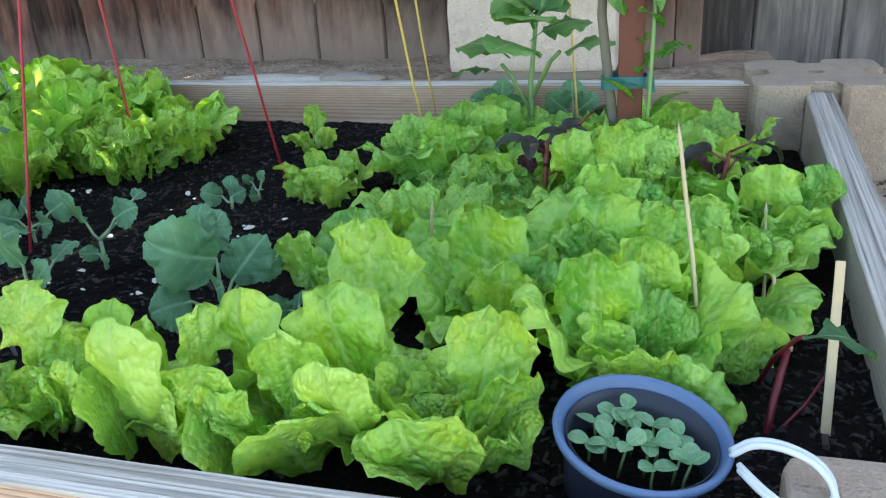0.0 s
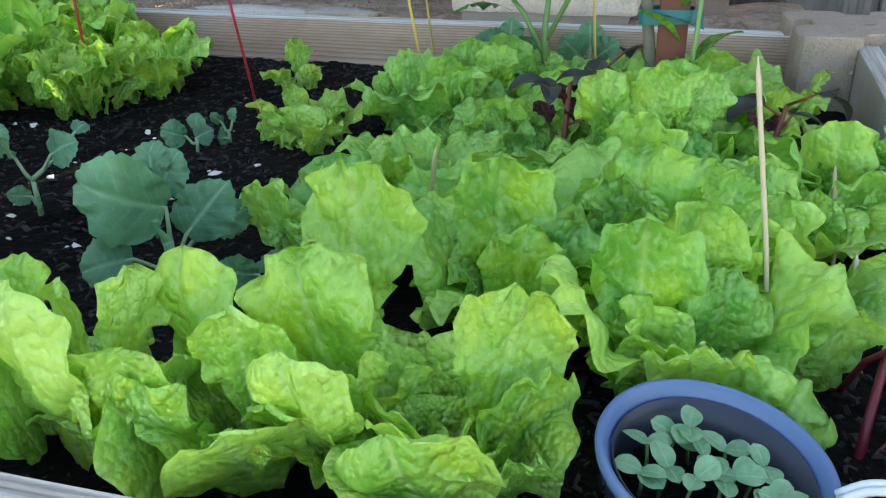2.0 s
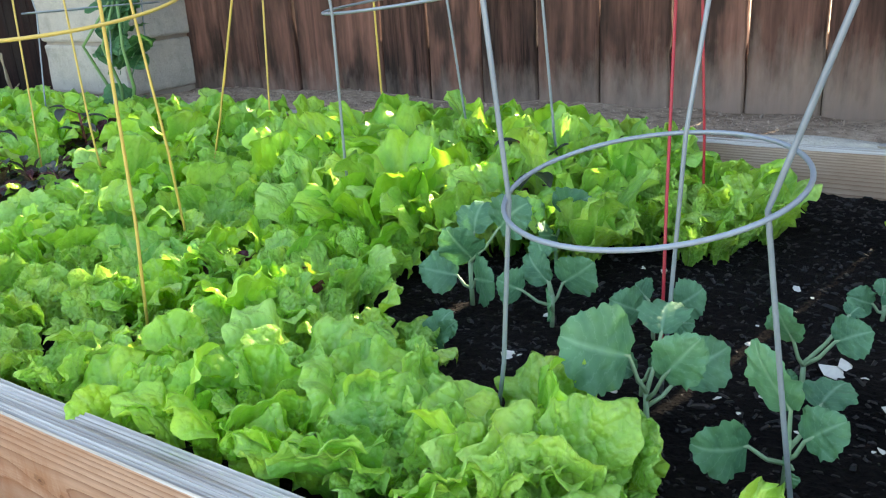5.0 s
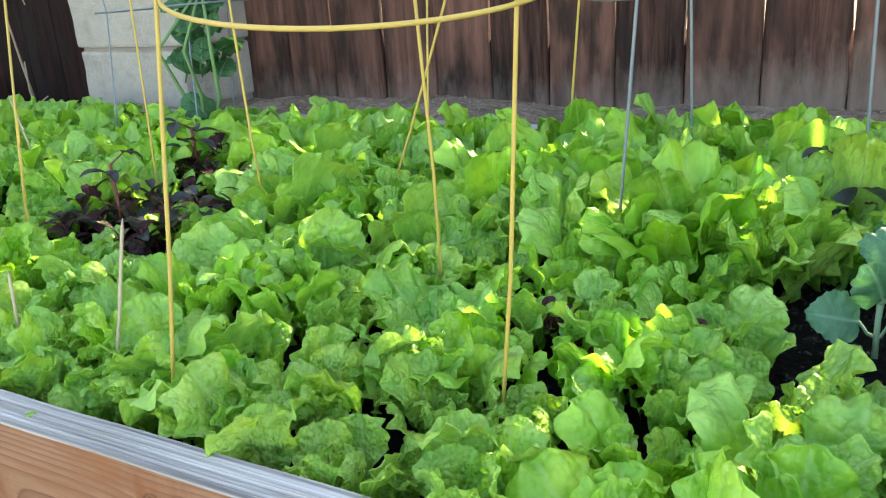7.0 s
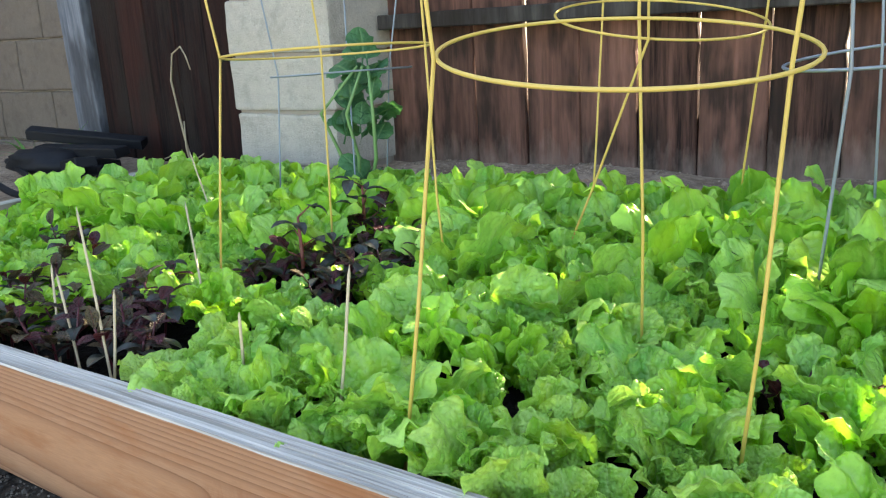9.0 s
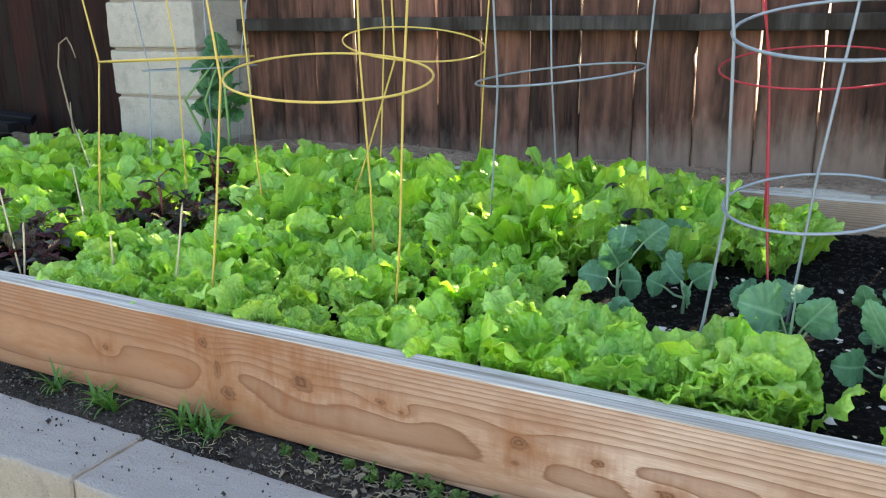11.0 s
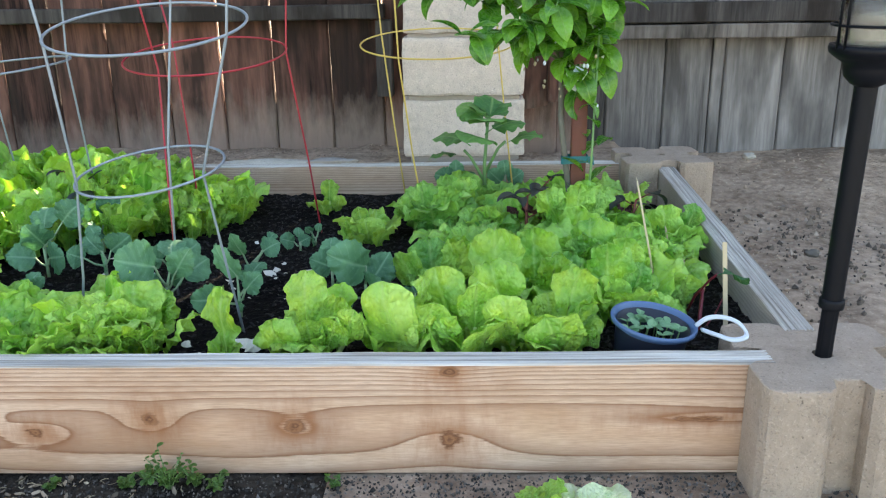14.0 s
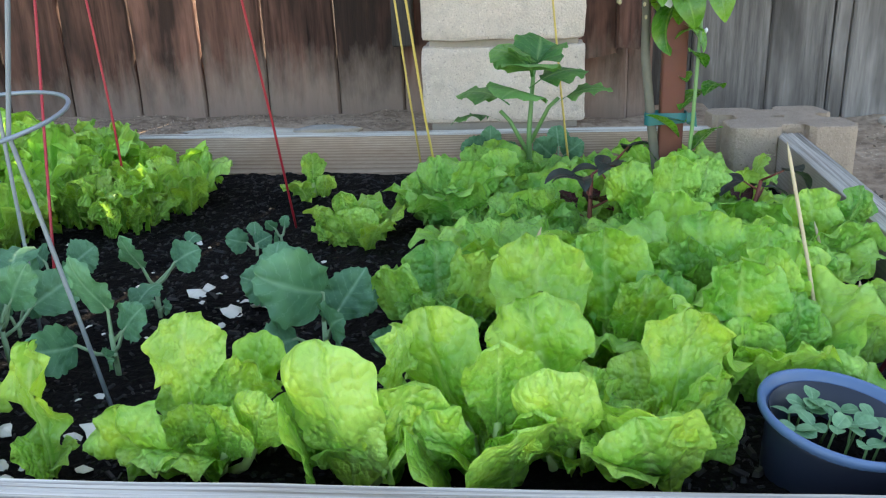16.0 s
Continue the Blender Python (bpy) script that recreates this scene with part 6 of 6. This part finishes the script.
# ---- young citrus tree ----
def citrus_tree():
    t = thing("citrus_tree", (-0.345, 0.60, SOIL_Z), "young citrus tree tied to a brown stake, white flower buds", "tree")
    limbs = {"trunk": [(0.012, 0, -0.03), (0.006, -0.002, 0.08), (-0.006, 0.0, 0.16), (-0.016, 0.005, 0.24), (-0.015, 0.03, 0.36), (0.005, 0.08, 0.50)]}
    bm = bmesh.new()
    tube(bm, limbs["trunk"], 0.0062, 12, taper=0.0045)
    part("trunk", bm, BARK, t, "slender grey bark trunk")
    bm = bmesh.new()
    box(bm, (0.003, -0.006, -0.05), (0.030, 0.012, 0.37), 0.002, 1, 0.001)
    part("stake", bm, STAKE_BROWN, t, "square reddish brown stake")
    bm = bmesh.new()
    band = [(-0.015, -0.002), (-0.010, -0.009), (0.008, -0.009), (0.030, -0.009), (0.034, -0.002), (0.033, 0.013), (0.010, 0.015), (-0.012, 0.010)]
    for j, (z0, z1) in enumerate(((0.162, 0.170), (0.168, 0.176))):
        lo = [bm.verts.new((x * (1 + 0.02 * j), y * (1 + 0.06 * j), z0 + 0.06 * x * (1 - j))) for x, y in band]
        hi = [bm.verts.new((x * (1 + 0.02 * j), y * (1 + 0.06 * j), z1 + 0.06 * x * (1 - j))) for x, y in band]
        for k in range(len(band)):
            bm.faces.new((lo[k], lo[(k + 1) % len(band)], hi[(k + 1) % len(band)], hi[k]))
    knot = [bm.verts.new(p) for p in ((0.032, -0.011, 0.164), (0.044, -0.014, 0.160), (0.042, -0.013, 0.178), (0.033, -0.011, 0.176))]
    bm.faces.new(knot)
    part("tie", bm, TAPE, t, "teal tie tape")
    lv = [leaf_mesh("citrus", CITRUS, 660 + i, a, b) for i, (a, b) in enumerate([(30, 60), (10, 50), (40, 40), (0, 60), (20, 90), (50, 70)])]
    r = random.Random(12)
    ends = [(-0.22, -0.19, 0.40), (-0.26, -0.10, 0.47), (-0.18, -0.05, 0.45), (-0.12, -0.12, 0.42), (-0.07, -0.06, 0.36), (0.02, -0.05, 0.40), (0.06, 0.02, 0.44), (0.04, -0.02, 0.34), (-0.02, -0.05, 0.30), (-0.04, 0.03, 0.48), (0.08, 0.05, 0.50), (-0.12, 0.02, 0.52), (0.0, 0.0, 0.56), (-0.2, 0.0, 0.56), (0.10, -0.03, 0.56), (0.02, -0.07, 0.37), (-0.05, -0.09, 0.44), (0.05, -0.07, 0.44), (0.0, -0.08, 0.31)]
    for k, e in enumerate(ends):
        e = Vector(e) + Vector((0.015, 0.05, 0))
        start = Vector((-0.012, 0.05, 0.34 + 0.12 * (k % 3) / 2))
        mid = start.lerp(e, 0.5) + Vector((0, 0, 0.03))
        bm = bmesh.new()
        tube(bm, [start, mid, e], 0.003, 7, taper=0.0014)
        limb = part("branch", bm, STALK_GREEN, t)
        for j in range(13):
            f = 0.35 + 0.65 * j / 12
            q = (start.lerp(mid, f * 2) if f < 0.5 else mid.lerp(e, f * 2 - 1))
            piece("leaf", r.choice(lv), limb, Matrix.Translation(q) @ pose(0, 0, 0, r.uniform(-65, 10), r.uniform(-30, 30), r.uniform(0, 360)) @ Matrix.Scale(r.uniform(0.05, 0.085), 4))
    for k in range(26):
        bm = bmesh.new()
        c = Vector((r.gauss(-0.02, 0.035), r.gauss(-0.02, 0.02), r.gauss(0.33, 0.03)))
        rr = r.uniform(0.0018, 0.0034)
        bmesh.ops.create_icosphere(bm, subdivisions=1, radius=rr, matrix=Matrix.Translation(c) @ Matrix.Diagonal((1, 1, 1.5, 1)))
        part("bud", bm, WHITE_PLASTIC if k % 2 else STRAW, t, "white flower bud")
    bm = bmesh.new()
    box(bm, (-0.014, -0.0004, -0.02), (0.014, 0.0004, 0.02), 0.0003, 1, 0.002)
    tag = part("tag", bm, WHITE_PLASTIC, t, "small white nursery tag", smooth=False)
    tag.matrix_basis = pose(0.003, -0.035, 0.318, 20, 25, 30)
    # low shoots along the stake
    for k in range(16):
        q = Vector((0.040 + r.uniform(-0.03, 0.012), -0.014, 0.10 + 0.016 * k))
        piece("leaf", r.choice(lv), t, Matrix.Translation(q) @ pose(0, 0, 0, r.uniform(0, 40), 0, r.uniform(0, 360)) @ Matrix.Scale(r.uniform(0.04, 0.062), 4))
    bm = bmesh.new()
    tube(bm, [(0.03, -0.012, 0.0), (0.038, -0.016, 0.16), (0.044, -0.012, 0.40)], 0.0028, 7, taper=0.0018)
    part("shoot", bm, STALK_GREEN, t)


citrus_tree()


# ---- crushed eggshells ----
def eggshells():
    r = random.Random(31)
    big = [(4, -0.79, 0.42), (5, -0.815, 0.405), (4, -0.865, 0.475), (5, -0.875, 0.46), (6, -0.845, 0.165), (5, -0.83, 0.15), (3, -0.865, 0.155), (3, -1.165, 0.36), (3, -0.93, 0.165), (3, -0.785, 0.53), (3, -0.79, 0.45), (2, -0.64, 0.48), (3, -0.60, 0.31)]
    for k in range(58 + len(big)):
        if k >= 58:
            x, y = big[k - 58][1:]
        elif k < 22:
            x, y = r.gauss(-0.84, 0.06), r.gauss(0.43, 0.08)
        elif k < 36:
            x, y = r.gauss(-0.90, 0.05), r.uniform(0.06, 0.14)
        else:
            x, y = r.uniform(-1.2, -0.62), r.uniform(0.2, 0.7)
        if y < 0.05:
            continue
        s = r.uniform(0.002, 0.007) if k % 5 else r.uniform(0.006, 0.012)
        if k >= 58:
            s = big[k - 58][0] * 0.0032
        bm = bmesh.new()
        n = r.choice((5, 6, 7)) if k < 58 else 9
        c = bm.verts.new((0, 0, s * 0.35))
        c2 = bm.verts.new((0, 0, s * 0.35 - 0.0006))
        ring = [(s * r.uniform(0.55, 1.1) * math.cos(q * math.tau / n), s * r.uniform(0.55, 1.1) * math.sin(q * math.tau / n), r.uniform(-0.1, 0.1) * s) for q in range(n)]
        a = [bm.verts.new(p) for p in ring]
        b = [bm.verts.new((p[0], p[1], p[2] - 0.0006)) for p in ring]
        for q in range(n):
            bm.faces.new((a[q], a[(q + 1) % n], c))
            bm.faces.new((b[(q + 1) % n], b[q], c2))
            bm.faces.new((b[q], b[(q + 1) % n], a[(q + 1) % n], a[q]))
        ob = part("eggshell_piece", bm, EGGSHELL, None, smooth=False)
        ob.matrix_basis = pose(x, y, soil_height(x, y) + s * 0.12, r.uniform(-35, 35), r.uniform(-35, 35), r.uniform(0, 360))
        tagged(ob, "broken white eggshell piece on black compost", "eggshell", "eggshell pieces on the compost")


eggshells()


# ---- dirt strip in front: grit, dry bits, weeds ----
def scatter(name, label, category, mat, count, area, size, seed, flat=0.6):
    bm = bmesh.new()
    r = random.Random(seed)
    for _ in range(count):
        x, y = r.uniform(area[0], area[1]), r.uniform(area[2], area[3])
        s = r.uniform(*size) * (2.0 if r.random() < 0.06 else 1.0)
        m = Matrix.Translation((x, y, (ground_height(x, y) if name != "curb_crumbs" else 0.001) + s * 0.25)) @ Euler((r.uniform(0, 6), r.uniform(0, 6), r.uniform(0, 6))).to_matrix().to_4x4() @ Matrix.Diagonal((s, s * r.uniform(0.5, 0.9), s * flat, 1))
        vs = [bm.verts.new(m @ (Vector(c) * r.uniform(0.75, 1.2))) for c in ((1, 0, 0), (-1, 0, 0), (0, 1, 0), (0, -1, 0), (0, 0, 1), (0, 0, -1))]
        for q in ((0, 2, 4), (2, 1, 4), (1, 3, 4), (3, 0, 4), (2, 0, 5), (1, 2, 5), (3, 1, 5), (0, 3, 5)):
            bm.faces.new([vs[k] for k in q])
    tagged(part(name, bm, mat, smooth=False), label, category, kind="stuff")


scatter("grit", "small grey grit on the dark earth", "gravel", PEBBLE, 6000, (-2.4, 0.2, -0.084, -0.002), (0.0008, 0.0032), 1)
scatter("dirt_clods", "small grey-brown dirt clods on the yard", "dirt", CLOD, 1300, (0.03, 1.3, 0.0, 1.4), (0.0012, 0.005), 2)
scatter("dark_clods", "dark damp clods heaped beside the bed", "dirt", DARK_CLOD, 300, (0.0, 0.34, 0.40, 1.02), (0.002, 0.009), 3, 0.7)
scatter("dark_mulch", "dark mulch spilled beside the bed", "mulch", CHIP, 260, (0.0, 0.4, 0.45, 0.95), (0.0015, 0.004), 13, 0.3)
scatter("front_grit", "light grey grit and crumbs on the dirt before the plank", "gravel", PEBBLE, 2600, (-0.95, 0.25, -0.19, -0.004), (0.0008, 0.0034), 5)
scatter("mud_crumbs", "dry mud crumbs heaped along the fence foot", "dirt", MUD, 2200, (-2.8, -0.7, 1.092, 1.40), (0.0008, 0.0038), 4)


def straw_bits():
    bm = bmesh.new()
    r = random.Random(6)
    for k in range(330):
        if k < 260:
            x, y = r.gauss(r.choice((-1.18, -1.30, -1.36, -1.42, -1.50, -1.7, -1.0)), 0.06), r.uniform(-0.078, -0.008)
        elif k < 295:
            x, y = r.gauss(-0.76, 0.04), r.uniform(1.095, 1.13)
        else:
            x, y = r.uniform(0.0, 0.5), r.uniform(1.2, 1.42)
        l, a = r.uniform(0.006, 0.022), r.uniform(0, 6.3)
        z = ground_height(x, y)
        pts = []
        for j in range(4):
            pts.append((x, y, z + r.uniform(0.001, 0.005)))
            a += r.uniform(-0.5, 0.5)
            x, y = x + l / 3 * math.cos(a), y + l / 3 * math.sin(a) * 0.6
        tube(bm, pts, r.uniform(0.0003, 0.0007), 5)
    tagged(part("straw_bits", bm, STRAW), "dry straw bits and dead stems", "straw", kind="stuff")


straw_bits()
LITTER = plain("dead_leaf_litter", (0.30, 0.235, 0.165), 0.85, 0, 0.5, 90, 0.4, bits=1.4)


def leaf_litter():
    bm = bmesh.new()
    r = random.Random(61)
    for k in range(170):
        x, y = r.gauss(r.choice((-1.16, -1.33, -1.40, -1.48, -1.05)), 0.06), r.uniform(-0.076, -0.008)
        s, curl = r.uniform(0.0025, 0.0075), r.uniform(0.2, 0.9)
        m = Matrix.Translation((x, y, ground_height(x, y) + s * 0.35)) @ Euler((r.uniform(-0.6, 0.6), r.uniform(-0.6, 0.6), r.uniform(0, 6))).to_matrix().to_4x4()
        rows = []
        for j in range(5):
            v = j / 4
            w = s * 0.55 * math.sin(math.pi * (0.08 + 0.84 * v)) * r.uniform(0.7, 1.2)
            rows.append([bm.verts.new(m @ Vector((u * w, (v - 0.5) * 2 * s, s * curl * (u * u * 0.6 + (v - 0.5) ** 2)))) for u in (-1, 0, 1)])
        for j in range(4):
            for i in range(2):
                bm.faces.new((rows[j][i], rows[j][i + 1], rows[j + 1][i + 1], rows[j + 1][i]))
    tagged(part("leaf_litter", bm, LITTER), "curled dead brown leaf bits along the plank", "leaf litter", kind="stuff")


leaf_litter()
WEED_LEAVES = [leaf_mesh("round", WEED, 740 + i, a, b) for i, (a, b) in enumerate([(30, 40), (50, 50), (10, 30)])]
BLADES = [leaf_mesh("blade", GRASS, 760 + i, a, b) for i, (a, b) in enumerate([(75, 70), (60, 90), (82, 40), (50, 60)])]


def weed(x, y, height, count, seed):
    r = random.Random(seed)
    w = thing("weed", (x, y, ground_height(x, y)), "small leafy green weed at the plank's foot", "weed", "weeds along the plank")
    for k in range(count):
        a = r.uniform(0, 6.3)
        e = Vector((math.cos(a) * height * 0.5, math.sin(a) * 0.012, height * r.uniform(0.4, 1.0)))
        bm = bmesh.new()
        tube(bm, [(0, 0, -0.004), e * 0.5 + Vector((0, 0, 0.004)), e], 0.0009, 5, taper=0.0005)
        stem = part("stem", bm, STALK_GREEN, w)
        for j in range(11):
            q = e * (0.2 + 0.8 * j / 10)
            piece("leaf", r.choice(WEED_LEAVES), stem, Matrix.Translation(q) @ pose(0, 0, 0, r.uniform(-30, 30), 0, r.uniform(0, 360)) @ Matrix.Scale(r.uniform(0.004, 0.0095), 4))


for i, (x, h, n) in enumerate([(-0.90, 0.055, 9), (-0.87, 0.04, 6), (-0.93, 0.03, 5), (-1.20, 0.02, 6), (-1.24, 0.018, 5), (-1.36, 0.022, 5), (-1.42, 0.02, 4), (-0.70, 0.016, 3), (-1.52, 0.02, 4), (-1.305, 0.012, 6), (-1.155, 0.024, 7), (-1.13, 0.012, 5), (-0.84, 0.02, 4), (-0.955, 0.012, 5), (-1.46, 0.016, 5), (-1.39, 0.014, 5), (-1.335, 0.020, 5), (-1.27, 0.013, 4), (-1.56, 0.014, 4), (-1.05, 0.012, 4)]):
    weed(x, -0.03 + 0.006 * (i % 3), h, n, 70 + i)


def grass_tuft(x, y, size, seed):
    r = random.Random(seed)
    g = thing("grass_tuft", (x, y, ground_height(x, y)), "tuft of green grass in the damp earth", "grass", "grass tufts along the plank")
    for k in range(16):
        piece("blade", r.choice(BLADES), g, pose(r.uniform(-0.01, 0.01), r.uniform(-0.006, 0.006), 0, 0, 0, r.uniform(0, 360)) @ Matrix.Diagonal((size * 1.6, size * r.uniform(0.6, 1.2), size * r.uniform(0.6, 1.1), 1)))


for i, (x, y) in enumerate([(-1.90, -0.035), (-1.87, -0.04), (-1.71, -0.03), (-1.68, -0.035), (-1.74, -0.03), (-2.0, -0.03)]):
    grass_tuft(x, y, 0.055, 90 + i)


def fallen_leaf(x, y, seed, kind, count, size):
    r = random.Random(seed)
    lf = thing("fallen_lettuce_leaf", (x, y, ground_height(x, y)), "limp pale lettuce leaves heaped on the dirt", "leaf", "fallen leaves before the bed")
    for k in range(count):
        piece("leaf", r.choice(SETS[kind][1]), lf, pose(r.uniform(-0.012, 0.012), r.uniform(-0.008, 0.008), 0.003, 0, 0, k * 137.5) @ pose(0, 0, 0, r.uniform(-60, -15), r.uniform(-25, 25), 0) @ Matrix.Scale(size * r.uniform(0.7, 1.1), 4))


fallen_leaf(-0.46, -0.085, 1, "pale", 5, 0.045)
fallen_leaf(-0.405, -0.095, 2, "white", 6, 0.05)


# ---- spilled mortar and rubbish along the fence ----
def lump(name, label, category, at, size, mat, seed, n=24):
    bm = bmesh.new()
    bmesh.ops.create_icosphere(bm, subdivisions=3, radius=1)
    for v in bm.verts:
        v.co *= 1 + 0.3 * noise.noise(v.co * 1.7 + Vector((seed, 0, 0))) + 0.12 * noise.noise(v.co * 5 + Vector((seed, 3, 0)))
        v.co = Vector((v.co.x * size[0], v.co.y * size[1], v.co.z * size[2]))
    ob = part(name, bm, mat)
    ob.matrix_basis = Matrix.Translation(at)
    return tagged(ob, label, category)


lump("mortar_spill", "hardened pale grey mortar spilled behind the plank", "mortar", (-1.02, 1.105, 0.160), (0.12, 0.02, 0.010), BLOCK_WHITE, 1)
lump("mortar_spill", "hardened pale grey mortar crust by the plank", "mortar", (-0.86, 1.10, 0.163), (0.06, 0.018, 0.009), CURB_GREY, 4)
for i, (x, y, s) in enumerate([(0.245, 1.36, 0.017), (0.30, 0.62, 0.010), (0.16, 0.70, 0.014), (0.33, 0.95, 0.012), (0.22, 0.45, 0.011), (0.42, 1.10, 0.013)]):
    lump("stone", "pale rough stone lying on the dirt", "stone", (x, y, ground_height(x, y) + s * 0.3), (s, s * 0.8, s * 0.6), BLOCK_WHITE if i == 0 else PEBBLE, 20 + i)


def rubbish():
    r = random.Random(2)
    bm = bmesh.new()
    box(bm, (-4.02, 1.00, 0.10), (-3.62, 1.09, 0.150), 0.008, 2, 0.012)
    ob = part("plastic_edging", bm, TARP, None, smooth=False)
    ob.matrix_basis = pose(0, 0, 0.0, 0, 0, 0)
    tagged(ob, "black plastic edging strip dumped on the ground", "plastic strip")
    for k in range(4):
        bm = bmesh.new()
        p = Vector((-4.35 + 0.16 * k, 0.72 + 0.09 * k, 0.105))
        pts = [p + Vector((0.2 * j, 0.06 * math.sin(j * 1.3 + k), 0.02 * math.sin(j + k) + 0.012 * k)) for j in range(6)]
        tube(bm, smooth_line(pts), 0.010, 10)
        tagged(part("hose", bm, TARP), "black plastic hose lying in a heap", "hose", "hoses in the heap")
    lump("plastic_bag", "crumpled black plastic bag by the wall", "plastic bag", (-3.85, 0.98, 0.15), (0.15, 0.09, 0.045), TARP, 7)
    for pts in ([(-3.40, 1.18, 0.10), (-3.43, 1.18, 0.24), (-3.44, 1.17, 0.38), (-3.42, 1.17, 0.455), (-3.38, 1.17, 0.475), (-3.35, 1.16, 0.45), (-3.335, 1.16, 0.41)], [(-3.39, 1.17, 0.10), (-3.41, 1.17, 0.18), (-3.405, 1.17, 0.26)], [(-3.38, 1.16, 0.10), (-3.36, 1.16, 0.15), (-3.31, 1.15, 0.17)], [(-3.40, 1.16, 0.10), (-3.45, 1.15, 0.16), (-3.48, 1.14, 0.15)]):
        bm = bmesh.new()
        tube(bm, pts, 0.0036, 6, taper=0.0018)
        tagged(part("dry_stalk", bm, STRAW), "dead straw-coloured weed stalk against the fence", "stalk", "dead stalks by the fence")
    for k in range(3):
        bm = bmesh.new()
        box(bm, (-0.19, -0.028, -0.016), (0.19, 0.028, 0.016), 0.006, 2, 0.010)
        ob = part("plastic_edging", bm, TARP, None, smooth=False)
        ob.matrix_basis = pose(-3.66 - 0.08 * k, 0.95 + 0.08 * k, 0.155 + 0.028 * k, 6 * k, -8 + 8 * k, -20 + 26 * k)
        tagged(ob, "black plastic edging strip dumped in a heap", "plastic strip", "strips in the heap")


rubbish()
for i, (x, y) in enumerate([(-4.15, 1.1), (-4.4, 0.9), (-4.05, 1.2), (-4.5, 0.6), (0.62, 1.30)]):
    grass_tuft(x, y, 0.16 if x < 0 else 0.06, 120 + i)


scatter("curb_crumbs", "dark crumbs of earth on the curb", "dirt", CHIP, 420, (-2.6, -0.6, -0.19, -0.07), (0.0008, 0.0028), 9)
